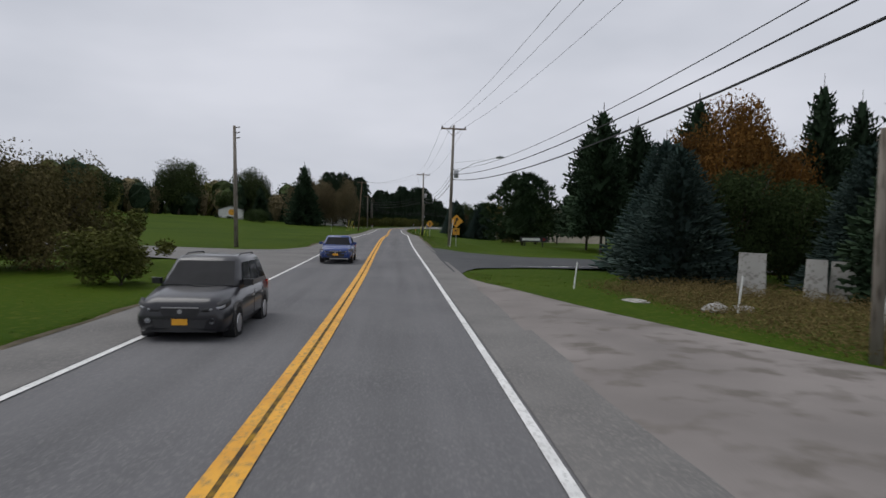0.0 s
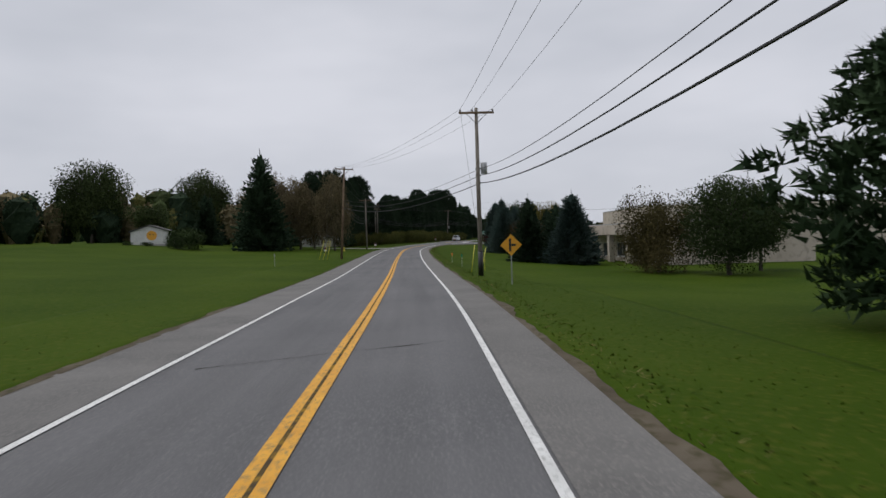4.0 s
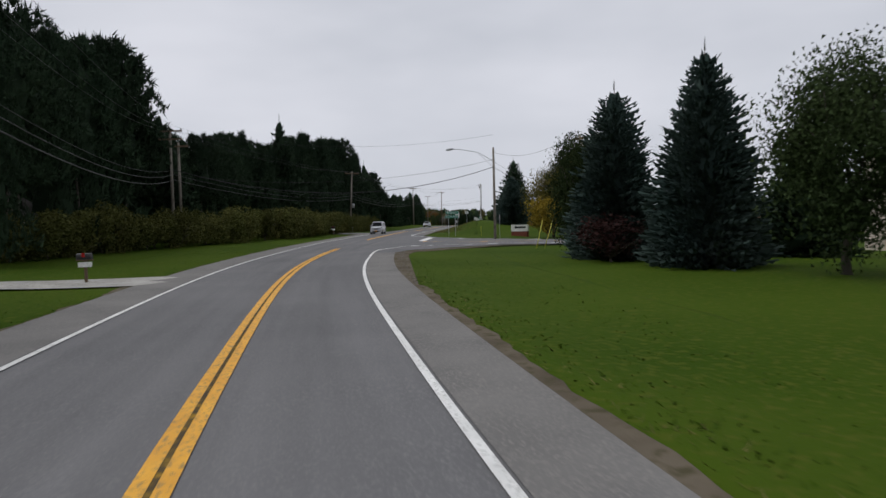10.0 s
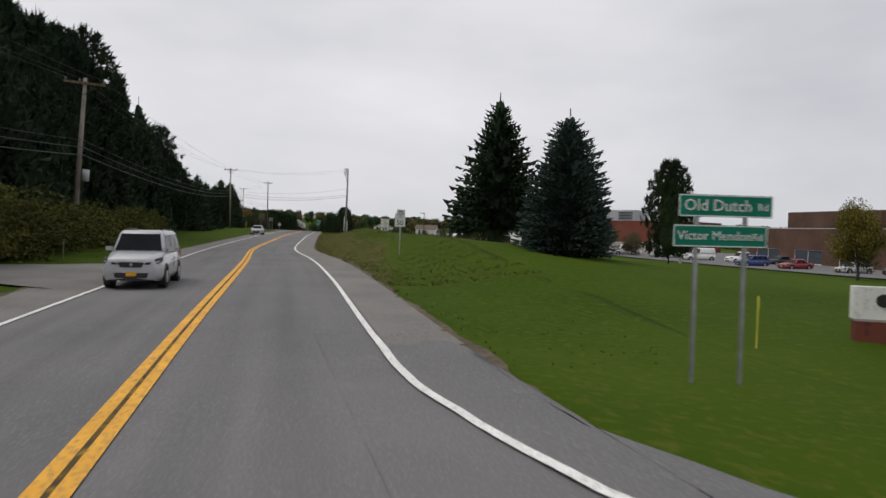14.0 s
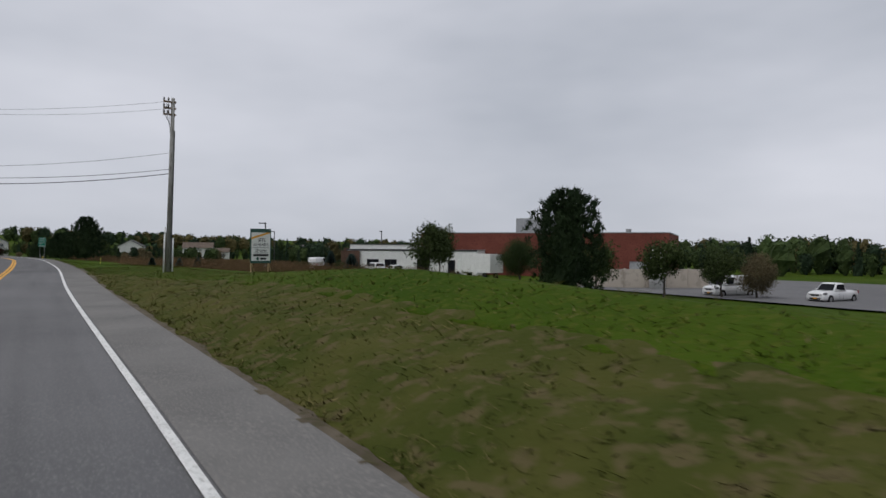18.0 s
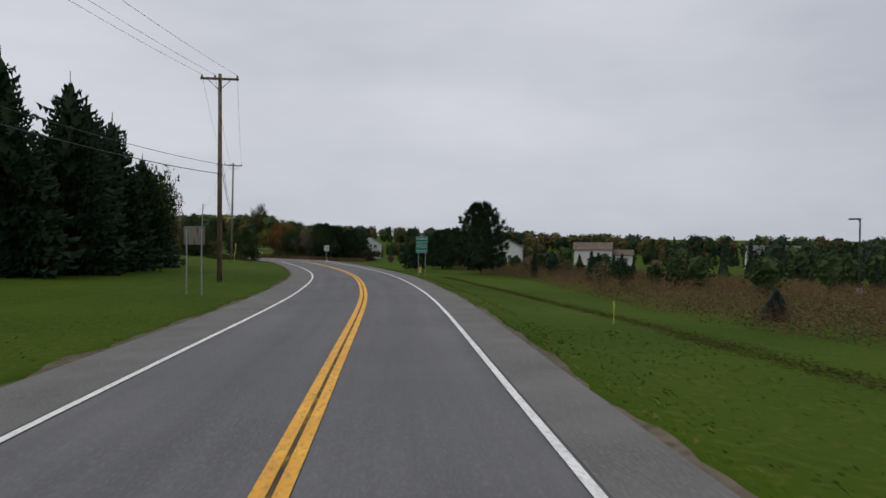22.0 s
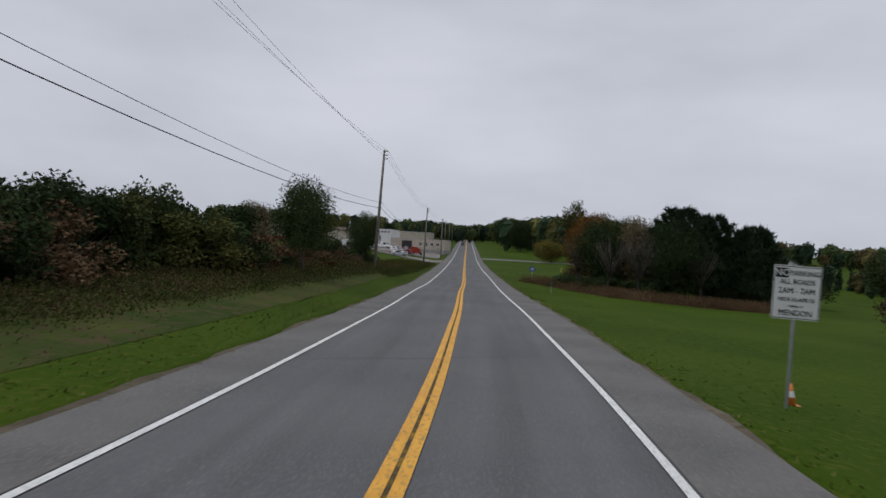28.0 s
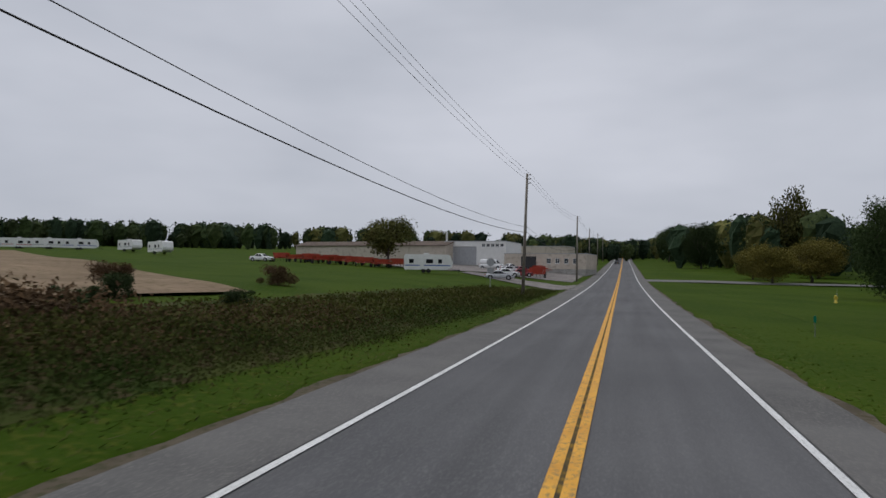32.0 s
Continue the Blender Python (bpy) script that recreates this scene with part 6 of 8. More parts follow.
# ---- guy guards, markers, hydrants, mailboxes ----
for x, y, h, lean in ((-16.1, 170.4, 2.6, 16), (-15.5, 169.7, 2.6, 18), (-14.9, 169.2, 2.5, 12), (1.25, 130.9, 2.1, 8), (1.9, 130.2, 2.0, 12), (15.7, 252.5, 2.4, 14), (16.5, 252.7, 2.4, 18), (62.4, 522.0, 2.4, 6)):
    guard_post(x, y, h, lean)
for one, spot in ((p_c, (-16.4, 169.8)), (p_c, (-15.5, 169.1)), (p_b, (2.2, 131.6)), (p_r, (61.6, 520.4))):
    wire(one[0], (*spot, gz(*spot) + 0.05), 0.0, 0.008, "steel guy wire staying the pole")
marker(0.65, 150.5, 1.05, ORANGE, "orange plastic marker on a thin steel stake")
marker(1.2, 142.4, 1.2, GREEN_SIGN, "green plastic marker on a thin stake")
marker(-17.6, 150.0, 1.3, STEEL, "small grey marker post in the grass")
marker(2.9, 138.0, 1.1, GUARD, "small yellow marker post")
marker(68.9, 442.9, 0.95, GUARD, "yellow marker post at the edge of the verge")
marker(19.9, 283.9, 1.2, GUARD, "thin yellow marker post on the lawn")
marker(*along(609, 8.3), 1.1, GREEN_SIGN, "green marker post beside the road")
marker(*along(655, 9.0), 1.0, GREEN_SIGN, "green marker post beside the lawn")
marker(6.0, 313.0, 1.1, STEEL, "thin marker post by the hedge")
hydrant(-17.3, 210.0)
hydrant(84.9, 506.7)
hydrant(*along(700, 22))
mailbox(-12.6, 228.8, heading(229) - 90)
mailbox(1.9, 298.0, heading(298) - 90)
mailbox(-17.4, 186.0, heading(186) - 90)

# ---- road signs ----
s1 = post_sign("bend_sign", "amber diamond bend warning sign over a speed plate", 3.4, 66.6, heading(66), [("diamond_panel", diamond(2.5, 0.66), YELLOW_SIGN, 0.0), ("speed_plate", rect(0, 1.5, 0.66, 0.66), YELLOW_SIGN, 0.0)], post_h=2.65)
part("arrow", Shape().extrude_y([(-0.22, 2.17), (-0.06, 2.17), (0, 2.37), (0.1, 2.53), (0.13, 2.63), (0.25, 2.61), (0.1, 2.87), (-0.12, 2.69), (-0.01, 2.66), (-0.06, 2.55), (-0.17, 2.37)], -0.01, -0.002), BLACK_INK, s1)
letters("40", 0.42, BLACK_INK, s1, 0, -0.008, 1.58)
letters("MPH", 0.16, BLACK_INK, s1, 0, -0.008, 1.28)
s2 = post_sign("junction_sign", "amber diamond side road warning sign", 2.65, 118.1, heading(118), [("diamond_panel", diamond(2.3, 0.62), YELLOW_SIGN, 0.0)], post_h=2.5)
part("junction_symbol", Shape().extrude_y(rect(-0.06, 2.3, 0.13, 0.72), -0.01, -0.002).extrude_y(rect(0.14, 2.3, 0.28, 0.13), -0.011, -0.003), BLACK_INK, s2)
s3 = post_sign("speed_limit_sign", "white speed limit sign reading 50", 23.4, 310.5, heading(310), [("panel", rect(0, 2.1, 0.62, 0.78, 0.04), WHITE_SIGN, 0.0)], post_h=2.3)
letters("50", 0.42, BLACK_INK, s3, 0, -0.008, 1.93)
letters("SPEED\nLIMIT", 0.14, BLACK_INK, s3, 0, -0.008, 2.32)
s4 = post_sign("small_sign", "small white sign with two lines of print", 27.0, 318.0, heading(318), [("panel", rect(0, 2.0, 0.6, 0.42, 0.03), WHITE_SIGN, 0.0)], post_h=2.1)
bars(s4, 0, 2.08, 0.44, 2, 0.15, 0.07, BLACK_INK)
street = post_sign("street_name_sign", "two green street name boards on steel posts", 15.4, 281.3, heading(281) - 6, [("name_board", rect(0.06, 2.95, 1.62, 0.36, 0.02), GREEN_SIGN, 0.0), ("name_board", rect(-0.02, 2.46, 1.62, 0.36, 0.02), GREEN_SIGN, 0.0)], (-0.42, 0.42), 2.8)
for cx, cz in ((0.06, 2.95), (-0.02, 2.46)):
    for w, h, dx, dz in ((1.62, 0.018, 0, 0.165), (1.62, 0.018, 0, -0.165), (0.018, 0.33, 0.80, 0), (0.018, 0.33, -0.80, 0)):
        part("border", Shape().extrude_y(rect(cx + dx, cz + dz, w, h), -0.006, -0.001), WHITE_SIGN, street)
letters("Old Dutch", 0.27, WHITE_SIGN, street, -0.08, -0.008, 2.95)
letters("Rd", 0.17, WHITE_SIGN, street, 0.7, -0.008, 2.94)
letters("Victor Mendon", 0.21, WHITE_SIGN, street, -0.12, -0.008, 2.46)
letters("Rd", 0.17, WHITE_SIGN, street, 0.62, -0.008, 2.45)
stop = post_sign("stop_sign", "back of an octagonal stop sign on a steel post", 18.2, 270.4, heading(272) + 90, [("panel", [(0.38 * math.cos(math.radians(22.5 + 45 * k)), 2.35 + 0.38 * math.sin(math.radians(22.5 + 45 * k))) for k in range(8)], TAIL_RED, 0.0), ("panel_back", [(0.37 * math.cos(math.radians(22.5 + 45 * k)), 2.35 + 0.37 * math.sin(math.radians(22.5 + 45 * k))) for k in range(8)], STEEL, 0.008)], post_h=2.8)
letters("STOP", 0.25, WHITE_SIGN, stop, 0, -0.008, 2.35)
dan = thing("company_sign", "white company sign on a low red brick base", "sign", 25.0, 283.4, 2.42, heading(284) - 31)
part("base", Shape().box(-1.15, -0.22, -0.6, 1.15, 0.22, 0.72), BRICK, dan, "red brick base")
part("board", Shape().box(-1.22, -0.16, 0.78, 1.22, 0.16, 1.62, 0.02), WHITE_PAINT, dan)
part("ledge", Shape().box(-1.18, -0.2, 0.72, 1.18, 0.2, 0.78), CONCRETE, dan)
part("emblem", Shape().disc_y(-0.52, -0.175, -0.16, 1.27, 0.17, 20), BLACK_INK, dan)
part("name_strip", Shape().extrude_y(rect(0.28, 1.27, 1.25, 0.22, 0.05), -0.172, -0.162), BLACK_INK, dan)
newtex = thing("company_sign", "long dark company sign with pale lettering on two posts", "sign", 16.0, 93.0, None, heading(93) - 10)
part("board", Shape().box(-1.9, -0.08, 0.62, 1.9, 0.08, 1.32, 0.02), BLACK_PLASTIC, newtex)
part("name_strip", Shape().extrude_y(rect(-0.35, 0.97, 2.4, 0.34, 0.05), -0.094, -0.082), WHITE_SIGN, newtex)
part("emblem", Shape().extrude_y([(1.35, 0.8), (1.6, 0.97), (1.35, 1.14), (1.2, 1.14), (1.42, 0.97), (1.2, 0.8)], -0.094, -0.082), TAIL_RED, newtex)
for px in (-1.2, 1.2):
    part("post", Shape().box(px - 0.08, -0.06, -0.3, px + 0.08, 0.06, 0.66), BLACK_PLASTIC, newtex)
site = thing("site_sign", "tall white and green site-available board on timber posts", "sign", 58.8, 392.3, None, heading(392) + 8)
part("backing", Shape().box(-1.05, -0.02, 0.95, 1.05, 0.05, 4.0), DARK_GREEN, site, "dark green backing board")
part("panel", Shape().extrude_y(rect(0, 2.42, 1.9, 2.5), -0.035, -0.022), WHITE_SIGN, site)
part("yellow_band", Shape().extrude_y([(-0.95, 3.25), (0.6, 3.67), (0.95, 3.67), (0.95, 3.62), (-0.95, 3.05)], -0.045, -0.036), YELLOW_SIGN, site)
letters("SITE", 0.42, BLACK_INK, site, 0.1, -0.05, 2.98)
letters("AVAILABLE", 0.36, BLACK_INK, site, 0.0, -0.05, 2.58, squeeze=0.86)
letters("20 acres", 0.38, BLACK_INK, site, 0, -0.05, 2.08, squeeze=0.9)
part("rule", Shape().extrude_y(rect(0, 2.33, 1.6, 0.03), -0.045, -0.036), BLACK_INK, site)
part("rule", Shape().extrude_y(rect(0, 1.86, 1.5, 0.04), -0.045, -0.036), DARK_GREEN, site)
part("number_bar", Shape().extrude_y(rect(0, 1.66, 1.55, 0.2), -0.045, -0.036), BLACK_INK, site)
part("emblem", Shape().disc_y(-0.32, -0.046, -0.036, 1.36, 0.14, 16), DARK_GREEN, site)
part("name_bar", Shape().extrude_y(rect(0.25, 1.36, 0.62, 0.18), -0.045, -0.036), BLACK_INK, site)
site.scale = (0.8, 0.9, 0.88)
for px in (-0.95, 0.8):
    part("post", Shape().box(px - 0.05, 0.05, -0.4, px + 0.05, 0.14, 3.9), TIMBER, site)
    part("brace", Shape().tube([(px, 0.1, 1.2), (px + 0.9, 1.1, -0.1)], 0.05, 4), TIMBER, site)
green = post_sign("county_sign", "tall green county and town sign on two steel posts", 77.5, 486.75, heading(486) - 4, [("upper_board", rect(0.03, 3.93, 1.42, 0.95, 0.06), GREEN_SIGN, 0.0), ("lower_board", rect(-0.03, 3.0, 1.42, 0.88, 0.06), GREEN_SIGN, 0.0)], (-0.4, 0.45), 4.0)
green.scale = (0.84, 1.0, 0.93)
for (cx, cz, hh), words in (((0.03, 3.93, 0.95), ("MONROE", "COUNTY")), ((-0.03, 3.0, 0.88), ("TOWN OF", "MENDON"))):
    for w, h, dx, dz in ((1.3, 0.02, 0, hh / 2 - 0.05), (1.3, 0.02, 0, -hh / 2 + 0.05), (0.02, hh - 0.1, 0.66, 0), (0.02, hh - 0.1, -0.66, 0)):
        part("border", Shape().extrude_y(rect(cx + dx, cz + dz, w, h), -0.006, -0.001), WHITE_SIGN, green)
    for j, word in enumerate(words):
        letters(word, 0.26, WHITE_SIGN, green, cx, -0.008, cz + 0.2 - 0.39 * j)
nop = post_sign("parking_sign", "white no-parking sign with dark print on a thin post", 81.5, 547.4, heading(548), [("panel", rect(0, 2.45, 0.98, 1.12, 0.03), WHITE_SIGN, 0.0)], post_h=2.6, tilt=(0, 2))
for dz in (0.535, -0.535):
    part("border", Shape().extrude_y(rect(0, 2.45 + dz, 0.94, 0.015), -0.006, -0.001), BLACK_INK, nop)
for dx in (0.47, -0.47):
    part("border", Shape().extrude_y(rect(dx, 2.45, 0.015, 1.08), -0.006, -0.001), BLACK_INK, nop)
part("word_block", Shape().extrude_y(rect(-0.32, 2.85, 0.26, 0.2), -0.008, -0.002), BLACK_INK, nop)
letters("NO", 0.2, WHITE_SIGN, nop, -0.32, -0.011, 2.85)
letters("PARKING", 0.15, BLACK_INK, nop, 0.14, -0.008, 2.85)
for word, z, sz in (("ALL ROADS", 2.67, 0.15), ("2AM - 7AM", 2.48, 0.17), ("NOV.15-APR.15", 2.3, 0.12), ("TOWN OF", 2.16, 0.07), ("MENDON", 2.02, 0.17)):
    letters(word, sz, BLACK_INK, nop, 0, -0.008, z, squeeze=0.92)
cone = thing("traffic_cone", "small faded traffic cone at the foot of the sign post", "cone", 81.85, 548.1, None, 0)
part("cone", Shape().tube([(0, 0, 0.03), (0, 0, 0.48)], [0.12, 0.025], 12), ORANGE, cone, smooth=True)
part("band", Shape().tube([(0, 0, 0.2), (0, 0, 0.33)], [0.088, 0.062], 12), WHITE_PAINT, cone)
part("foot", Shape().box(-0.17, -0.17, 0, 0.17, 0.17, 0.03), ORANGE, cone)
blue = post_sign("blue_sign", "small blue sign in the grass", 79.8, 624.5, heading(624), [("panel", rect(0, 1.75, 0.75, 0.55, 0.03), BLUE_SIGN, 0.0)], post_h=1.9)
bars(blue, 0, 1.85, 0.55, 2, 0.2, 0.08, WHITE_SIGN)
back = post_sign("sign_back", "weathered brown back of a large road sign", 53.9, 455.6, heading(456) + 180, [("panel", rect(0, 2.9, 1.0, 0.9), GREEN_SIGN, 0.0), ("panel_back", rect(0, 2.9, 0.98, 0.88), POLE_WOOD, 0.008)], (-0.35, 0.35), 3.2)
yard = post_sign("sign_back", "grey back of a stop sign by the farm drive", *along(694, -13), heading(690) + 180, [("panel", [(0.45 * math.cos(math.radians(22.5 + 45 * k)), 3.0 + 0.45 * math.sin(math.radians(22.5 + 45 * k))) for k in range(8)], STEEL, 0.0), ("panel", rect(0, 2.1, 0.7, 0.5), STEEL, 0.0)], post_h=3.2)

# ---- buildings ----
shed = house("shed", "white gabled shed with a round orange disc on its wall", -59.0, 214.2, 8, 7.0, 5.0, 2.4, SIDING, ROOF, 1.2, gable_front=True, category="shed")
part("round_disc", Shape().disc_y(3.9, -0.05, -0.005, 1.7, 0.95, 28), YELLOW_SIGN, shed, "plain orange disc")
part("disc_spot", Shape().disc_y(3.6, -0.07, -0.05, 1.9, 0.12, 12).disc_y(4.2, -0.07, -0.05, 1.9, 0.12, 12), BLACK_INK, shed)
w_house = house("house", "white weatherboard house with a dark roof and a porch", -24.0, 243.0, heading(240) + 78, 9.0, 8.0, 2.5, SIDING, ROOF_DARK, 2.4, windows=((1.2, 0.9, 1.0, 1.3), (6.6, 0.9, 1.0, 1.3)), doors=((4.2, 0.1, 0.95, 2.05),), side_windows=((1.5, 0.9, 1.0, 1.3), (5.0, 0.9, 1.0, 1.3)), chimney=(4.5, 4.0, 2.6))
for k in range(12):
    part("weatherboard", Shape().box(0.0, -0.025, 0.05 + 0.2 * k, 9.0, -0.002, 0.1 + 0.2 * k) if k % 2 else Shape().box(0.0, -0.03, 0.06 + 0.2 * k, 1.15, -0.002, 0.1 + 0.2 * k), SIDING, w_house)
porch = Shape().extrude_y([(-0.4, 2.1), (3.4, 3.5), (7.2, 2.1), (7.2, 2.25), (3.4, 3.68), (-0.4, 2.25)], -2.9, -0.01)
porch.v = [(p[1], p[0], p[2]) for p in porch.v]
part("porch_roof", porch, ROOF_DARK, w_house)
rake = Shape().extrude_y([(-0.4, 2.05), (3.4, 3.42), (7.2, 2.05), (7.2, 2.2), (3.4, 3.58), (-0.4, 2.2)], -2.96, -2.91)
rake.v = [(p[1], p[0], p[2]) for p in rake.v]
part("rake_board", rake, WHITE_PAINT, w_house)
part("porch_floor", Shape().box(-2.8, 0.0, -0.6, -0.02, 6.8, 0.12), CONCRETE, w_house)
for k in range(4):
    part("porch_post", Shape().box(-2.75, 0.1 + 2.15 * k, 0.12, -2.62, 0.23 + 2.15 * k, 2.1), WHITE_PAINT, w_house)
for a in (0.8, 2.3, 6.2, 7.7):
    part("shutter", Shape().box(a, -0.04, 0.9, a + 0.32, -0.004, 2.2), BLACK_PLASTIC, w_house)
plant_hall = house("factory", "long beige precast factory building with a flat roof", 42.0, 246.0, -90, 34.0, 70.0, 9.6, BEIGE, ROOF, 0, windows=(), doors=(), z=-0.5, category="factory")
for k in range(5):
    part("panel_joint", Shape().box(5.9 + 6 * k, -0.015, 0, 6.0 + 6 * k, -0.001, 9.6), CONCRETE, plant_hall)
part("parapet_band", Shape().box(0, -0.08, 4.9, 34, -0.002, 5.1), BEIGE, plant_hall)
wing = house("office_wing", "low beige office wing with a deep canopy and dark windows", 22.5, 190.0, -82, 30.0, 20.0, 5.4, BEIGE, ROOF, 0, windows=tuple((1.5 + 4.8 * k, 1.0, 3.4, 1.9) for k in range(6)), z=-0.3, category="office")
part("canopy", Shape().box(-0.3, -2.2, 4.0, 30.3, 0, 5.2), BEIGE, wing)
for k in range(6):
    part("canopy_column", Shape().box(0.2 + 5.8 * k, -2.1, 0, 0.9 + 5.8 * k, -1.4, 4.0), BEIGE, wing)
white_hall = house("white_building", "white painted block building with dark doors and a flat roof", 109.2, 437.8, -70, 24.0, 5.2, 4.6, WHITE_PAINT, ROOF, 0, z=0.9, category="building")
part("roof_box", Shape().box(0.3, 0.6, 4.4, 12.0, 5.0, 5.5), WHITE_PAINT, white_hall)
part("roof_box_coping", Shape().box(0.2, 0.5, 5.5, 12.1, 5.1, 5.65), DARK_STEEL, white_hall)
part("dark_trim", Shape().box(-0.05, -0.08, 4.45, 24.05, -0.065, 4.72), DARK_STEEL, white_hall)
part("entrance_block", Shape().box(-0.9, 0.5, 0, -0.07, 4.8, 4.9), BROWN_BRICK, white_hall)
part("entrance_pier", Shape().box(-0.9, -0.5, 0, 0.3, -0.1, 4.4).box(1.9, -0.5, 0, 2.6, -0.1, 4.4), BROWN_BRICK, white_hall)
part("entrance_lintel", Shape().box(0.3, -0.5, 2.9, 1.9, -0.1, 4.4), BROWN_BRICK, white_hall)
part("entrance_door", Shape().box(0.4, -0.06, 0.1, 1.8, -0.02, 2.6), DARK_STEEL, white_hall)
for a in (4.0, 7.4, 13.4, 19.0):
    win = part("window", Shape().box(a - 0.08, -0.05, 0.62, a + 2.18, -0.012, 0.7).box(a - 0.08, -0.05, 2.9, a + 2.18, -0.012, 2.98).box(a - 0.08, -0.05, 0.7, a, -0.012, 2.9).box(a + 2.1, -0.05, 0.7, a + 2.18, -0.012, 2.9).box(a + 1.0, -0.05, 0.7, a + 1.08, -0.012, 2.9), DARK_STEEL, white_hall, "dark square window")
    part("pane", Shape().box(a, -0.035, 0.7, a + 2.1, -0.02, 2.9), CAR_GLASS, win)
brick_hall = house("brick_building", "long red brick factory building with a flat roof", 118.0, 428.2, -72, 42.0, 28.0, 8.1, BRICK, ROOF, 0, doors=((36.0, 0, 3.6, 3.6),), z=0.4, category="factory")
part("rooftop_unit", Shape().box(12.4, 18, 7.8, 22, 27, 11.4), GREY_PAINT, brick_hall, "grey rooftop ventilation unit")
for k in range(6):
    part("louvre", Shape().box(17.5, 17.9, 8.5 + 0.42 * k, 21.6, 17.99, 8.72 + 0.42 * k), DARK_STEEL, brick_hall)
part("rooftop_vent", Shape().tube([(34, 16, 7.8), (34, 16, 9.2)], 0.5, 10), GREY_PAINT, brick_hall)
dark_hall = house("brown_building", "low brown brick building with dark windows", 113.0, 356.0, -107.7, 62.0, 24.0, 6.4, BROWN_BRICK, ROOF, 0, windows=tuple((4.0 + 9.5 * k, 0.9, 6.0, 2.2) for k in range(6)), z=0.3, category="building")
part("upper_storey", Shape().box(4, 6, 6.4, 24, 20, 9.4), BROWN_BRICK, dark_hall)
for name, x, y, turn, L, D, H, wall, roof, rise, gf in (
    ("house", 155.5, 624.5, -32, 9.5, 9.0, 4.6, SIDING, ROOF, 2.6, True),
    ("house", 163.0, 588.0, -36, 10.5, 8.0, 4.4, SIDING, ROOF_BROWN, 2.0, False),
    ("house", 173.5, 584.0, -36, 5.5, 7.0, 2.9, SIDING, ROOF_BROWN, 1.5, False),
    ("house", 180.8, 541.5, -40, 14.0, 9.0, 2.9, SIDING, ROOF, 2.6, False),
    ("house", 117.0, 652.0, -20, 7.6, 9.0, 5.1, SIDING, ROOF, 2.2, True),
    ("house", 104.5, 650.0, -30, 9.0, 8.0, 6.4, SIDING, ROOF_GREEN, 2.6, True),
):
    house(name, "pale sided house among the trees", x, y, turn, L, D, H, wall, roof, rise, windows=((1.0, 0.9, 1.2, 1.4), (L * 0.5, 0.9, 1.3, 1.4), (L - 2.4, 0.9, 1.2, 1.4)) + (((1.0, 3.4, 1.2, 1.3), (L - 2.4, 3.4, 1.2, 1.3)) if H > 5 else ()), gable_front=gf)
barn = house("farm_building", "white metal-clad farm building with a dark open bay", 22.0, 770.0, -4, 15.5, 14.0, 5.6, WHITE_PAINT, ROOF, 0, windows=tuple((9.5 + 1.15 * k, 4.3, 0.85, 0.8) for k in range(5)), doors=((2.2, 0, 6.0, 4.4),), category="barn")
part("stack", Shape().tube([(0.4, 0.3, 5), (0.4, 0.3, 8.0)], 0.25, 8), WHITE_PAINT, barn)
barn_low = house("farm_building", "long low pale farm building with a white door", 37.8, 766.0, -6, 19.0, 12.0, 3.4, BEIGE, ROOF, 0, windows=tuple((10.0 + 2.0 * k, 1.2, 1.0, 1.2) for k in range(4)), doors=((4.0, 0, 3.6, 2.8),), category="barn")
house("farm_building", "long low brown farm building far along the road", 10.0, 818.0, -4, 36.0, 12.0, 4.2, BEIGE, ROOF_BROWN, 0, category="barn")
house("shed", "long dark shed roof beyond the trees", -20.0, 772.0, -8, 44.0, 10.0, 3.0, BEIGE, ROOF_BROWN, 1.2, category="shed")

# ---- parked vehicles and machines ----
for x, y, turn, c, kind, text in ((90.5, 337.0, 70, BLUE_CAR, "suv", "blue hatchback parked in the lot"), (90.5, 330.5, 78, RED_CAR, "sedan", "dark red sedan parked in the lot"), (90.8, 323.0, 74, SILVER_CAR, "sedan", "silver sedan parked in the lot"), (93.0, 318.5, 74, DARK_GREY_CAR, "suv", "dark SUV parked in the lot"),
                                  (97.0, 352.0, 70, WHITE_CAR, "van", "white van parked in the lot"), (99.0, 345.0, 70, WHITE_CAR, "pickup", "white pickup parked in the lot"), (101.0, 340.0, 76, DARK_GREY_CAR, "sedan", "dark sedan parked in the lot"), (98.0, 360.0, 70, WHITE_CAR, "pickup", "white work truck parked in the lot"),
                                  (96.0, 306.0, 75, WHITE_CAR, "suv", "white SUV parked in the lot"), (97.5, 369.0, 64, WHITE_CAR, "van", "white van parked by the brick building"), (99.5, 434.0, -60, WHITE_CAR, "van", "white van beside the white building"), (98.5, 420.0, -20, WHITE_CAR, "suv", "white SUV beside the white building"), (95.5, 413.0, -20, WHITE_CAR, "sedan", "white car beside the white building")):
    car("car" if kind in ("suv", "sedan") else kind, text, x, y, turn, c, kind, group="parked cars")
box_truck = thing("box_truck", "white box body standing beside the brick building", "truck", 108.7, 408.5, None, -17)
part("body", Shape().box(-1.2, -4.5, 0.9, 1.2, 2.6, 3.6, 0.05), WHITE_PAINT, box_truck)
part("cab", Shape().box(-1.1, 2.7, 0.6, 1.1, 4.6, 2.6, 0.15), WHITE_PAINT, box_truck)
for yy in (-3.0, 3.6):
    for sx in (-1, 1):
        part("wheel", Shape().tube([(sx * 0.85, yy, 0.45), (sx * 1.15, yy, 0.45)], 0.45, 14), RUBBER, box_truck)
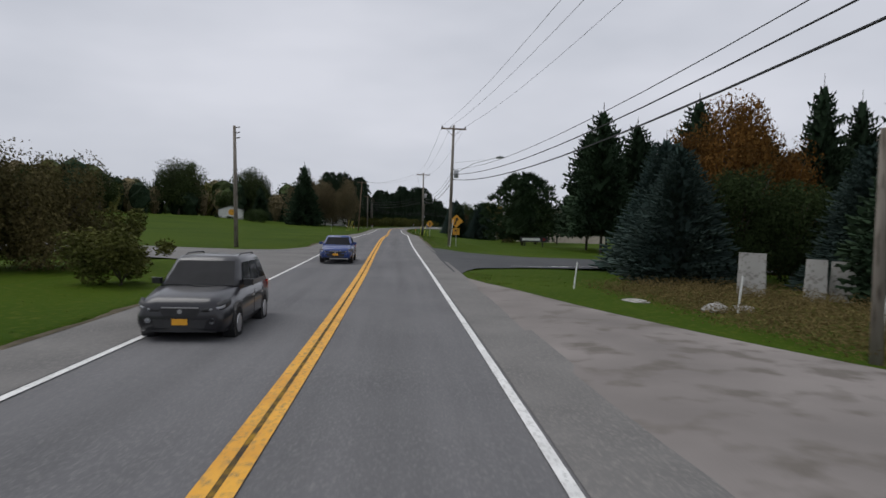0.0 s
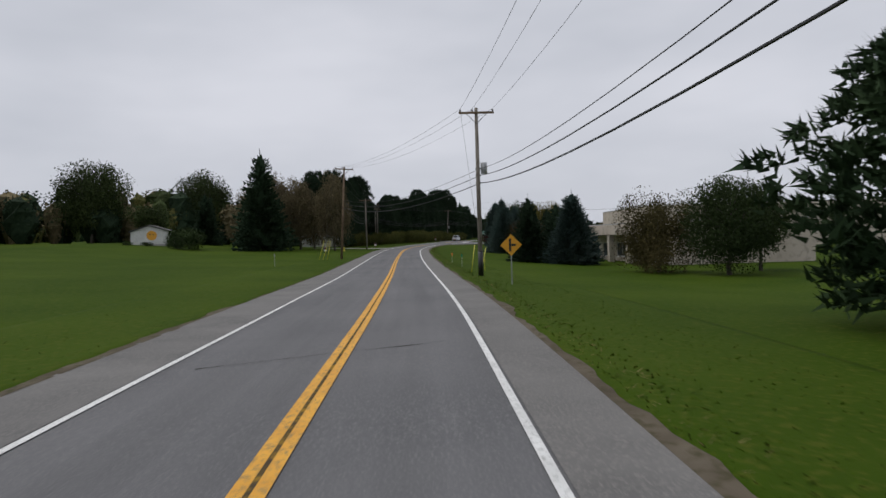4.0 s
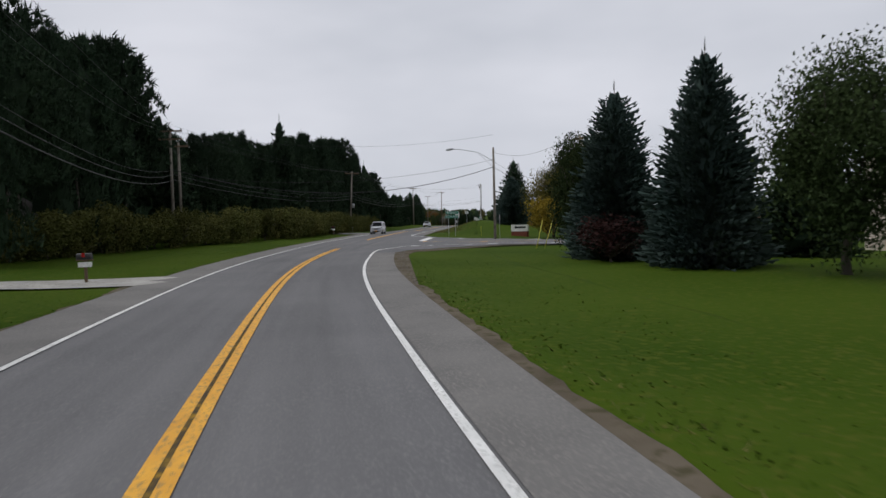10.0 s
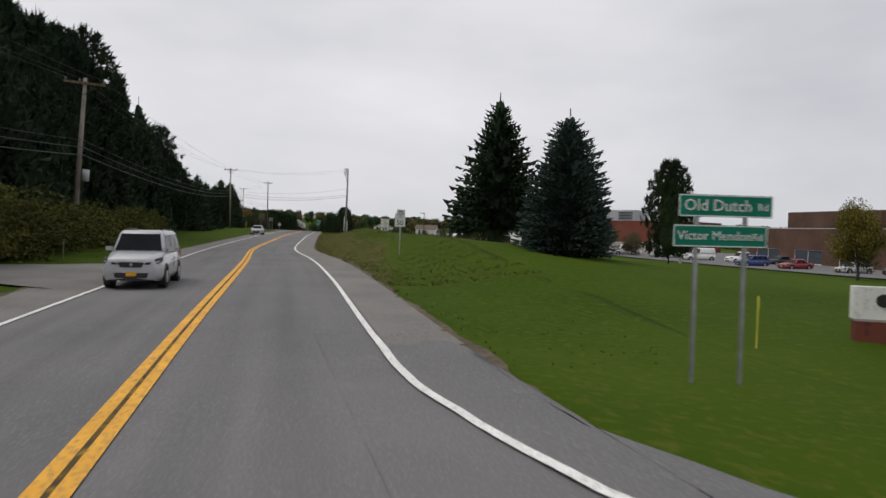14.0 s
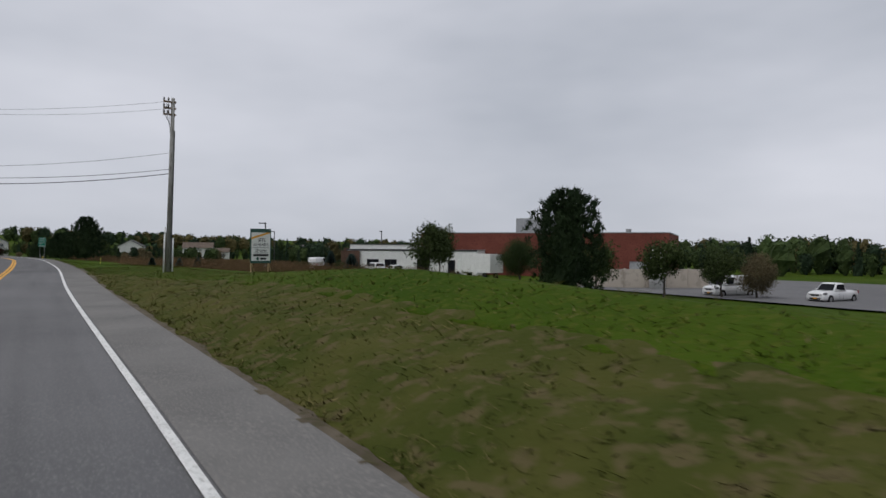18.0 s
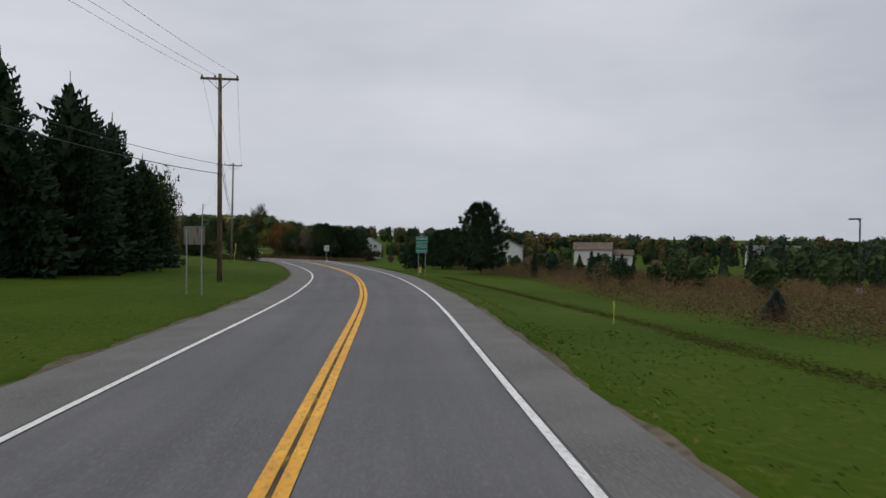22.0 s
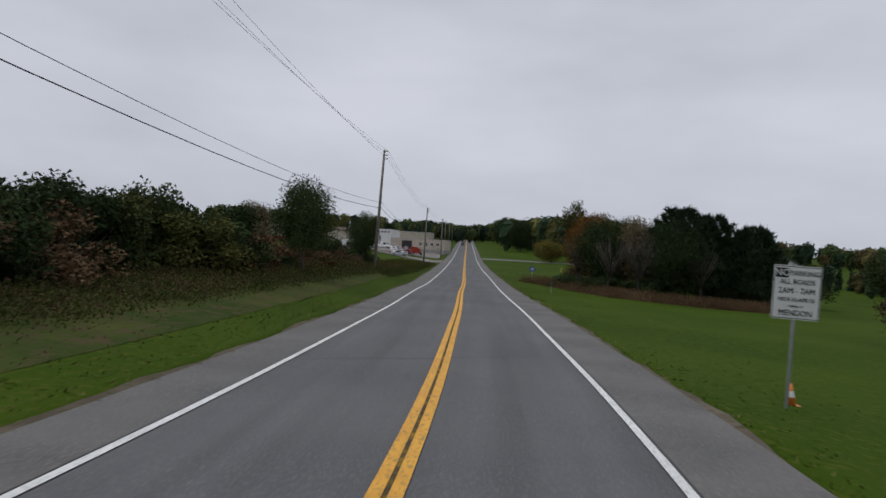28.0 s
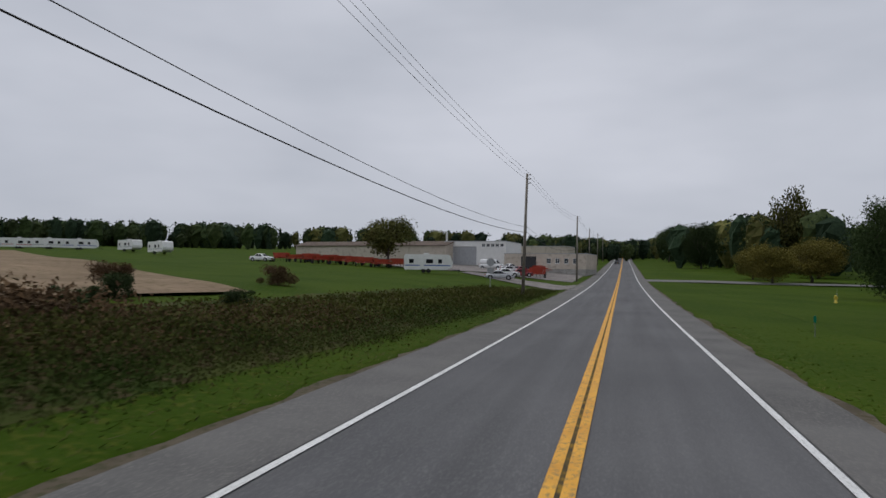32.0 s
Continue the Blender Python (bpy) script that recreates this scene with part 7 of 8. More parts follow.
fence = thing("panel_fence", "long pale solid panel fence around the yard", "fence", 94.5, 386.6, None, -42)
for k in range(7):
    part("panel", Shape().box(2.6 * k, 0, -0.4, 2.6 * k + 2.5, 0.08, 2.0), BEIGE, fence)
    part("post", Shape().box(2.6 * k - 0.06, -0.05, -0.4, 2.6 * k + 0.06, 0.13, 2.1), BEIGE, fence)
car("sedan", "silver sedan parked on the grass by the farm drive", 48.6, 714.0, -80, SILVER_CAR, "sedan", group="farm cars")
car("sedan", "white sedan parked far out on the grass", 2.2, 720.6, -95, WHITE_CAR, "sedan", group="farm cars")
car("suv", "white van parked by the farm building", 37.0, 757.0, -100, WHITE_CAR, "van", group="farm cars")
for k in range(5):
    car("car", "red car parked in the farm yard", 47 + 2.4 * (k % 2) - 3.5 * k * 0.4, 726 + 7.5 * k, -70 + 9 * k, RED_CAR if k % 2 else WHITE_CAR, "sedan", group="farm cars")
caravan(34.2, 710.1, 18, 7.6)
caravan(-42.0, 742.0, -30, 9.5, "long white mobile home on wheels", stripe=GREY_PAINT)
caravan(-60.0, 752.0, -25, 9.0, "white mobile home on wheels", stripe=GREY_PAINT)
for k in range(6):
    caravan(-78.0 - 7 * k, 752.0 - 3 * k, 40, 8.5, "white travel trailer parked in a row", stripe=(BLUE_SIGN, GREY_PAINT, RED_MACHINE)[k % 3])


def farm_machine(x, y, turn, k):
    ob = thing("farm_machine", "red farm implement with a frame and small wheels", "machine", x, y, None, turn, "red farm implements")
    g = random.Random(k)
    part("frame", Shape().box(-1.6, -0.1, 0.7, 1.6, 0.1, 0.9).box(-1.6, 0.9, 0.7, 1.6, 1.1, 0.9).box(-0.1, -1.6, 0.75, 0.1, 1.2, 0.92), RED_MACHINE, ob)
    part("hopper", Shape().prism([(-1.2, -0.2), (1.2, -0.2), (1.2, 0.9), (-1.2, 0.9)], 0.95, 1.2 + g.uniform(0.2, 0.6), 1.25), RED_MACHINE, ob)
    for sx in (-1.7, 1.7):
        part("wheel", Shape().tube([(sx - 0.1, 0.5, 0.4), (sx + 0.1, 0.5, 0.4)], 0.4, 14), RUBBER, ob)
    part("drawbar", Shape().tube([(0, -1.5, 0.8), (0, -2.6, 0.5)], 0.05, 6), RED_MACHINE, ob)
    for j in range(5):
        part("tine", Shape().tube([(-1.3 + 0.65 * j, 1.0, 0.8), (-1.3 + 0.65 * j, 1.3, 0.1)], 0.03, 5), DARK_STEEL, ob)


for k in range(16):
    farm_machine(4 + 2.9 * (k % 8) + (k // 8) * 1.2, 724 + 6 * (k // 8) + 0.5 * (k % 3), 20 * (k % 5), k)
for k in range(7):
    farm_machine(50.5 - 0.8 * k, 735 + 6.0 * k, 15 * k, 40 + k)

# ---- slabs, stones and posts beside the gravel yard ----
for x, y, turn, w, h in ((12.2, 26.4, -22, 1.05, 1.75), (14.2, 25.4, -30, 0.8, 1.6), (15.2, 25.3, -34, 0.9, 1.55), (12.9, 27.6, -20, 0.9, 1.5)):
    ob = thing("concrete_slab", "weathered concrete slab leaning upright in the weeds", "slab", x, y, None, turn, "concrete slabs", tilt=(-12, 2))
    part("slab", Shape().box(-w / 2, -0.09, -0.1, w / 2, 0.09, h * 0.52, 0.02), CONCRETE, ob)
    part("slab_top", Shape().box(-w / 2 + 0.02, -0.085, h * 0.52 + 0.004, w / 2 - 0.02, 0.085, h, 0.02), CONCRETE, ob)


def stone(x, y, w, h, seed):
    g = random.Random(seed)
    s = Shape()
    rings = []
    for z, r in ((-0.1, 0.9), (h * 0.35, 1.0), (h * 0.75, 0.8), (h, 0.35)):
        rings.append([(w / 2 * r * math.cos(a * 0.785) * g.uniform(0.85, 1.15), w / 2 * 0.7 * r * math.sin(a * 0.785) * g.uniform(0.85, 1.15), z) for a in range(8)])
    loft(s, rings)
    ob = part("stone", s, CONCRETE)
    ob.matrix_world = pose(x, y, gz(x, y), 0, 0, g.uniform(0, 360))
    tagged(ob, "pale field stone lying in the weeds", "stone", "stones in the weeds")


for k, (x, y, w, h) in enumerate(((8.2, 20.9, 1.0, 0.28), (9.3, 21.3, 0.8, 0.22), (8.8, 22.0, 0.6, 0.2), (6.4, 23.0, 1.2, 0.12), (11.5, 17.5, 0.4, 0.3))):
    stone(x, y, w, h, k)
old_post = thing("wooden_post", "old grey wooden post beside the yard entrance", "post", 7.7, 12.8, None, 10)
part("post", Shape().tube([(0, 0, -0.3), (0, 0, 2.4), (0.02, 0, 4.6)], [0.13, 0.11, 0.1], 9), POLE_WOOD, old_post, smooth=True)
for x, y, h in ((8.8, 20.6, 1.2), (5.2, 26.8, 1.1), (11.0, 17.2, 1.0), (2.6, 63.4, 2.6)):
    ob = thing("white_stake", "thin white plastic stake", "stake", x, y, None, 0, "white stakes", tilt=(0, 6))
    part("stake", Shape().tube([(0, 0, -0.2), (0, 0, h)], 0.03, 6), WHITE_PAINT, ob)

lot_lamp(86.8, 430.6, 6.7, 130)
lot_lamp(114.3, 465.7, 7.4, 130)
lot_lamp(84.0, 344.0, 9.0, 60)
lot_lamp(118.0, 438.0, 7.5, 60)
flag = thing("flag_pole", "white flag pole with a pale flag before the brown building", "flag", 78.0, 300.0, None, 0)
part("pole", Shape().tube([(0, 0, 0), (0, 0, 8.5)], [0.08, 0.05], 8), WHITE_PAINT, flag)
part("flag", Shape().extrude_y([(-0.05, 8.2), (-1.6, 7.7), (-1.5, 6.8), (-0.05, 7.2)], -0.01, 0.01), WHITE_SIGN, flag)
tank = thing("storage_tank", "white cylindrical tank beside the yard fence", "tank", 101.5, 378.0, None, 0)
part("tank", Shape().tube([(0, 0, 0), (0, 0, 4.2), (0, 0, 4.6)], [0.9, 0.9, 0.5], 18), WHITE_PAINT, tank, smooth=True)
part("band", Shape().tube([(0, 0, 3.0), (0, 0, 3.12)], 0.92, 18), GREY_PAINT, tank)

# ---- trees, right side of the road ----
row_of("orange", ((16.2, 36.0, 10.3, 5.6), (14.6, 38.0, 9.4, 4.6), (19.3, 37.0, 8.4, 4.6)))
row_of("dark_leafy", ((14.6, 32.2, 6.2, 4.8), (17.2, 32.0, 5.6, 4.6)))
row_of("blue_spruce", ((11.3, 31.5, 7.0, 4.4), (12.7, 37.0, 8.2, 5.2), (19.0, 29.0, 7.4, 4.8)))
row_of("spruce", ((23.7, 40.6, 12.6, 4.6), (27.1, 42.0, 12.0, 4.4), (31.0, 40.0, 11.0, 4.6), (24.0, 33.0, 11.5, 5.0), (28.5, 31.0, 12.0, 5.0), (17.0, 24.0, 7.0, 4.4)))
row_of("bare_spruce", ((20.6, 83.0, 15.6, 7.0), (19.5, 73.0, 16.5, 7.0), (27.0, 84.0, 17.0, 8.0), (27.6, 98.0, 18.0, 7.4), (31.0, 92.0, 16.0, 8.0), (33.0, 80.0, 19.6, 8.6), (36.0, 70.0, 14.0, 7.0)))
row_of("pine", ((15.7, 100.7, 10.5, 10.4),))
row_of("thicket", ((21.3, 147.3, 9.4, 8.4),))
row_of("dark_leafy", ((25.4, 140.5, 9.8, 9.4),))
row_of("leafy", ((31.0, 146.0, 8.0, 7.5),))
row_of("blue_spruce", ((16.5, 165.0, 9.7, 6.0), (11.9, 196.6, 8.9, 5.3), (12.8, 208.0, 8.6, 4.9), (14.6, 236.0, 10.8, 5.4), (15.0, 227.5, 11.1, 4.8), (19.5, 213.0, 7.0, 5.2), (14.6, 203.5, 9.0, 4.0)), "blue spruces on the lawn")
row_of("spruce", ((11.5, 168.3, 9.2, 4.9), (16.0, 172.6, 8.6, 4.8), (24.3, 214.0, 7.0, 2.8), (26.0, 234.0, 9.0, 5.4)))
plant("dark_leafy", 17.2, 221.4, 9.8, 7.5, label="dense dark green tree among the spruces")
plant("maple", 14.0, 184.9, 6.3, 7.6, label="low broad dark maple on the lawn")
plant("red_bush", 12.7, 233.0, 2.7, 5.0, label="low dark red bush beside the spruces")
plant("dark_leafy", 14.2, 240.6, 8.8, 4.8)
row_of("grove", ((28.3, 280.0, 9.8, 8.0), (31.0, 276.5, 12.0, 9.0), (35.2, 277.0, 12.2, 8.6)), "autumn trees by the side road")
row_of("dark_leafy", ((92.5, 628.0, 9.0, 7.0),))
row_of("gold", ((26.5, 277.5, 6.2, 5.5),))
row_of("bare_spruce", ((36.9, 320.6, 13.0, 6.4),))
row_of("blue_spruce", ((31.3, 304.8, 8.5, 4.9),))
plant("leafy", 46.5, 321.0, 5.0, 3.4)
row_of("pine", ((46.8, 311.6, 7.9, 3.5),))
row_of("grove", ((76.0, 314.0, 8.6, 6.4),))
row_of("leafy", ((80.0, 307.0, 8.0, 5.6), (84.0, 300.0, 7.0, 5.6), (73.0, 306.0, 6.6, 5.0)))
row_of("pine", ((69.2, 371.2, 7.5, 4.8),))
row_of("dark_leafy", ((71.8, 373.0, 4.6, 4.4),))
row_of("leafy", ((77.0, 390.8, 6.2, 5.0), (87.8, 398.4, 7.0, 4.2), (83.6, 376.4, 5.2, 5.0), (86.0, 371.0, 5.8, 5.0), (92.0, 368.0, 5.4, 4.6)))
plant("dark_leafy", 106.5, 399.8, 6.2, 7.0)
row_of("russet", ((96.0, 366.0, 4.6, 4.4),))
row_of("bush", tuple((96.5 - 0.30 * d, 436.0 - 0.95 * d, 1.0 + 0.9 * ((d * 7) % 3) / 2, 1.6) for d in (1, 4, 9, 12, 17, 21, 24, 30, 34)), "shrubs before the white building")
row_of("blue_spruce", ((93.5, 424.0, 3.4, 2.0), (91.6, 417.5, 3.0, 2.2)))

# ---- trees, left side of the road ----
row_of("thicket", ((-17.2, 30.6, 6.0, 5.2), (-20.4, 28.4, 6.4, 6.0)), "thicket beside the driveway")
row_of("hedge_bush", ((-16.0, 34.0, 3.4, 4.4), (-11.6, 25.0, 2.6, 3.6), (-22.0, 25.0, 4.0, 4.6)))
row_of("spruce", ((-32.2, 208.4, 19.6, 9.4), (-50.0, 232.0, 12.0, 6.0), (-41.0, 240.0, 14.0, 6.5)))
row_of("full_leafy", ((-80.8, 244.7, 21.0, 21.0), (-59.6, 263.6, 20.5, 20.0)))
row_of("leafy", ((-84.0, 190.0, 12.0, 12.0), (-92.0, 170.0, 12.0, 12.0), (-60.0, 226.0, 9.0, 9.0)))
row_of("bush", ((-44.5, 204.5, 4.4, 6.8), (-47.8, 207.0, 3.6, 4.8), (-58.5, 211.4, 1.0, 2.2), (-55.0, 211.8, 0.9, 2.0)))
row_of("russet", ((-19.6, 214.7, 15.6, 8.6), (-32.3, 225.8, 17.5, 11.0), (-27.0, 219.0, 14.5, 10.0), (-25.5, 227.0, 13.0, 9.0), (-36.0, 216.0, 13.0, 9.0)), "brown trees by the white house")
conifer_rng = random.Random(8)


def stand_height(r):
    """Height of the conifer stand along the road."""
    return float(np.interp(r, (238, 243, 248, 253, 259, 264, 267, 278, 290, 305, 315, 329, 343, 354, 370, 383, 414, 440), (12, 13, 15.0, 16.8, 18.2, 16.2, 12.8, 11.3, 12, 15.6, 15.6, 17, 19.2, 17, 13.7, 10.2, 9, 8)))


r = 238.0
while r < 438:
    for d, share in ((-16.0, 1.0), (-21.0, 1.03), (-27.0, 1.02)):
        q = r + conifer_rng.uniform(-1.2, 1.2)
        x, y = along(q, d - float(np.interp(q, (250, 257, 286, 300), (2.0, 5.0, 5.0, 0.0))) + conifer_rng.uniform(-1.4, 1.4))
        h = stand_height(q) * share * conifer_rng.uniform(0.86, 1.04) * float(np.interp(q, (250, 257, 286, 300), (1.02, 1.1, 1.06, 1.0)))
        if x < -21.5 and y < 256:  # the white house and its yard
            continue
        kind = conifer_rng.choice(("high_pine", "high_pine", "tall_pine") if q < 268 else ("stand_spruce", "stand_spruce", "tall_pine", "high_pine"))
        plant(kind, x, y, h, h * conifer_rng.uniform(0.36, 0.46) * (0.85 if "spruce" in kind else 1.0) + 0.8, "dark conifer stand", "" if kind == "high_pine" else "tall dark conifer in a dense roadside stand")
    r += 3.3 if r < 360 else 4.2
plant("high_pine", -19.5, 266.6, 18.4, 6.8, "dark conifer stand")
plant("stand_spruce", -5.2, 299.4, 17.6, 6.3, "dark conifer stand")
for k in range(34):
    r = 241 + 2.3 * k
    x, y = along(r, -(10.0 + 1.2 * conifer_rng.random() + max(0, 8 - 0.16 * (r - 236)) * (r < 300)))
    plant("hedge_bush", x, y, conifer_rng.uniform(3.0, 4.4), conifer_rng.uniform(3.6, 5.0), "roadside hedge")
for k in range(10):
    x, y = along(322 + 3.1 * k, -(10.6 + conifer_rng.random()))
    plant("hedge_bush", x, y, conifer_rng.uniform(2.8, 3.8), conifer_rng.uniform(3.4, 4.6), "roadside hedge")
row_of("spruce", ((43.5, 469.0, 14.2, 6.6), (47.4, 477.5, 13.4, 6.4), (46.8, 473.0, 14.0, 6.4), (41.0, 478.0, 13.6, 6.2), (49.0, 480.0, 12.6, 6.0), (45.0, 486.0, 13.4, 6.4), (38.0, 470.0, 13.0, 6.4), (36.0, 462.0, 13.0, 6.4), (51.0, 489.0, 10.6, 5.2)))
row_of("leafy", ((51.8, 490.5, 10.0, 6.0), (47.5, 493.5, 9.0, 6.0)))
row_of("russet", ((52.6, 493.0, 8.6, 4.8),))

# ---- trees and bushes of the last stretch ----
row_of("pine", ((93.1, 504.8, 9.7, 6.4), (95.2, 524.0, 6.4, 5.2), (97.4, 529.0, 6.0, 5.0), (101.0, 533.5, 7.0, 5.6), (87.0, 514.0, 4.0, 3.4)), "pines behind the county sign")
row_of("full_leafy", ((62.2, 577.9, 6.8, 4.8), (60.3, 607.5, 6.1, 4.6)))
for k in range(24):
    x, y = along(552 + 1.4 * k, -(13.0 + conifer_rng.uniform(0, 5)))
    plant(("bush", "hedge_bush", "bush", "bush", "hedge_bush", "brown_bush")[k % 6], x, y, conifer_rng.uniform(3.0, 5.4) * (1 if y < 570 else 0.6), conifer_rng.uniform(4.0, 6.0), "bushes on the bank")
row_of("bush", (along(541, -8.8) + (6.4, 4.0), along(545.5, -10.2) + (5.2, 4.4)), "bushes on the bank")
plant("bush", 59.8, 589.0, 3.3, 3.6, "bushes on the bank")
for k in range(9):
    x, y = along(602 + 2.4 * k, -(12.0 + conifer_rng.uniform(0, 4)))
    plant(("bush", "brown_bush")[k % 2], x, y, conifer_rng.uniform(1.7, 2.9), conifer_rng.uniform(2.8, 4.2), "bushes on the bank")
for k in range(12):
    x, y = along(590 + 4.2 * k, -(11.5 + conifer_rng.uniform(0, 6)))
    plant("brown_bush" if k % 3 else "bush", x, y, conifer_rng.uniform(0.9, 2.2), conifer_rng.uniform(2.4, 4.4), "brush on the bank")
row_of("russet", ((91.5, 613.0, 9.4, 7.4),))
row_of("bare", ((87.0, 606.5, 8.6, 6.0), (90.0, 606.0, 9.4, 6.4), (84.5, 613.0, 8.0, 5.4), (96.5, 606.5, 8.4, 5.6)), "leafless trees at the edge of the woods")
row_of("pine", ((95.0, 610.0, 10.2, 7.4), (99.0, 612.0, 9.8, 7.0)))
row_of("pine", ((102.5, 609.0, 8.6, 6.2),))
row_of("dark_leafy", ((87.0, 613.0, 9.0, 7.6), (90.5, 617.0, 9.4, 7.4), (94.0, 607.5, 8.8, 6.6), (103.0, 618.0, 8.4, 6.6), (94.0, 640.0, 11.0, 9.0), (101.0, 648.0, 10.0, 8.0)))
row_of("bush", ((83.5, 616.0, 2.0, 4.2), (86.5, 609.5, 2.2, 4.6), (90.0, 609.5, 2.4, 4.8), (94.5, 608.5, 3.4, 5.0), (99.0, 611.0, 3.2, 5.0), (103.5, 613.5, 3.4, 5.4), (107.5, 612.0, 3.2, 5.0), (112.0, 618.0, 3.6, 5.6)), "undergrowth below the trees")
row_of("spruce", ((111.0, 628.0, 10.5, 6.5), (112.5, 640.0, 11.0, 6.5), (108.0, 618.0, 8.4, 6.0)))
row_of("leafy", ((133.0, 640.0, 8.6, 8.0), (134.0, 618.0, 8.0, 8.0), (141.0, 606.0, 8.0, 8.0), (127.0, 596.0, 6.5, 5.5)))
row_of("red_bush", ((96.0, 569.0, 3.0, 4.0),))
row_of("brown_bush", ((86.4, 628.8, 2.6, 5.6), (89.6, 630.0, 2.4, 5.0)))
row_of("orange", ((88.6, 630.5, 10.4, 9.4), (92.1, 660.9, 13.4, 10.0)))
row_of("grove", ((91.0, 742.0, 7.6, 11.0), (99.0, 752.0, 8.0, 12.0), (104.0, 772.0, 9.0, 13.0), (90.0, 760.0, 6.8, 9.0)))
row_of("dark_leafy", ((97.4, 700.0, 13.0, 10.0), (104.0, 712.0, 14.0, 11.0), (110.0, 690.0, 13.0, 10.0), (97.4, 804.8, 16.0, 14.0), (84.0, 830.0, 15.0, 13.0), (80.0, 880.0, 16.0, 14.0), (76.0, 930.0, 16.0, 14.0), (112.0, 742.0, 13.0, 11.0), (118.0, 770.0, 14.0, 12.0)))
plant("olive", 103.0, 799.6, 21.8, 13.0, label="tall pale poplar above the other trees")
plant("olive", 22.9, 731.3, 10.2, 13.0, label="broad willow-like tree in the grass")
row_of("russet", ((51.0, 599.0, 5.2, 6.0), (92.2, 650.8, 12.0, 9.0)))
row_of("brown_bush", ((4.7, 647.8, 5.0, 7.0), (-8.0, 655.0, 4.0, 6.0), (47.0, 652.0, 1.6, 2.6), (44.0, 640.0, 1.4, 2.4), (40.0, 628.0, 2.4, 4.0)))
row_of("bush", ((51.0, 633.0, 1.3, 1.8), (53.0, 629.0, 1.0, 1.6), (54.5, 636.0, 0.9, 1.6)))

row_of("blue_spruce", ((69.5, 430.0, 1.3, 0.9), (71.5, 427.0, 1.4, 0.9), (72.5, 424.5, 1.6, 1.0), (80.0, 445.0, 1.8, 1.1)), "small spruces in the brush")

# ---- far belts of trees ----
woods("woods_left_start", "dark mixed belt of trees beyond the left field", [(-150, 90), (-140, 160), (-105, 225), (-70, 262), (-40, 275)], 14.6, 7, 95, (SPRUCE, LEAF, OLIVE, RUSSET), 201, 0.36, 0.05, 190)
woods("woods_left_mid", "dense dark conifer woods behind the roadside stand", [(-45, 262), (-32, 300), (-22, 340), (-8, 390)], 11.5, 4, 80, (SPRUCE, SPRUCE), 202, 0.42, 0.8, 300)
woods("woods_right_start", "dark trees behind the yard", [(42, 20), (46, 50), (52, 80), (70, 105)], 14, 5, 40, (SPRUCE, LEAF, OLIVE), 203, 0.3, 0.5, 160)
woods("woods_right_lot", "belt of autumn trees beyond the parking lot", [(150, 290), (185, 330), (215, 380), (240, 440), (250, 500)], 8.2, 9, 150, (SPRUCE, SHADY, SHADY, OLIVE_BROWN), 204, 0.3, 0.25, 180)
woods("woods_right_mid", "belt of mixed trees behind the houses", [(128, 472), (150, 500), (190, 520), (222, 548), (205, 596), (182, 622), (165, 655), (138, 700)], 5.4, 7, 200, (SPRUCE, SHADY, SHADY, OLIVE_BROWN), 205, 0.22, 0.4, 170)
woods("woods_right_gap", "low trees between the brush and the houses", [(96, 470), (108, 498), (122, 530), (118, 560), (112, 590)], 3.0, 5, 60, (SPRUCE, SHADY, SHADY, RUSSET), 206, 0.15, 0.35, 380)
woods("woods_right_far", "dark belt of trees along the far road", [(105, 790), (96, 860), (92, 960), (82, 1080), (60, 1200), (30, 1290)], 15, 8, 150, (SPRUCE, LEAF, OLIVE), 207, 0.45, 0.12)
woods("woods_left_far", "low wooded ridge beyond the fields", [(-90, 900), (0, 930), (40, 1000), (30, 1200)], 10.5, 14, 220, (SPRUCE, OLIVE, LEAF), 208, 0.6, 0.1, 60)
woods("woods_left_rise", "wooded rise beyond the bare field", [(-340, 700), (-200, 830), (-100, 890)], 10.5, 14, 300, (SPRUCE, SHADY, LEAF), 212, 0.6, 0.1, 60)
woods("woods_left_ridge", "distant wooded ridge on the skyline", [(-420, 300), (-330, 420), (-300, 560), (-330, 720)], 23, 18, 220, (SPRUCE, OLIVE, LEAF), 209, 0.8, 0.1, 60)
woods("woods_far_right", "distant wooded skyline", [(300, 250), (330, 420), (330, 600), (280, 760), (200, 900), (140, 1000)], 9.5, 20, 380, (SPRUCE, SHADY, OLIVE_BROWN), 210, 0.7, 0.12, 60)
woods("woods_left_back", "mixed trees behind the white house", [(-42, 236), (-40, 262), (-36, 285)], 11, 4, 30, (SPRUCE, LEAF, RUSSET), 211, 0.4, 0.3, 300)


def brushland(name, label, corners, count, height, material, seed, leaf=0.16):
    """Waist-high dry brush as one mass."""
    g = np.random.default_rng(seed)
    a, b, c, d = [np.array(p, float) for p in corners]
    u, v = g.random((count, 1)), g.random((count, 1))
    p = (a * (1 - u) + b * u) * (1 - v) + (d * (1 - u) + c * u) * v
    z = ground_z(p[:, 0], p[:, 1])
    k = 16
    q = np.repeat(np.column_stack([p, z]), k, 0) + g.normal(size=(count * k, 3)) * np.array([0.45, 0.45, 0.0])
    q[:, 2] += g.random(count * k) ** 1.4 * np.repeat(height * g.uniform(0.4, 1.2, count), k)
    return tagged(new(name, leaf_mesh(name, q, leaf, material, seed)), label, "brush", kind="stuff")


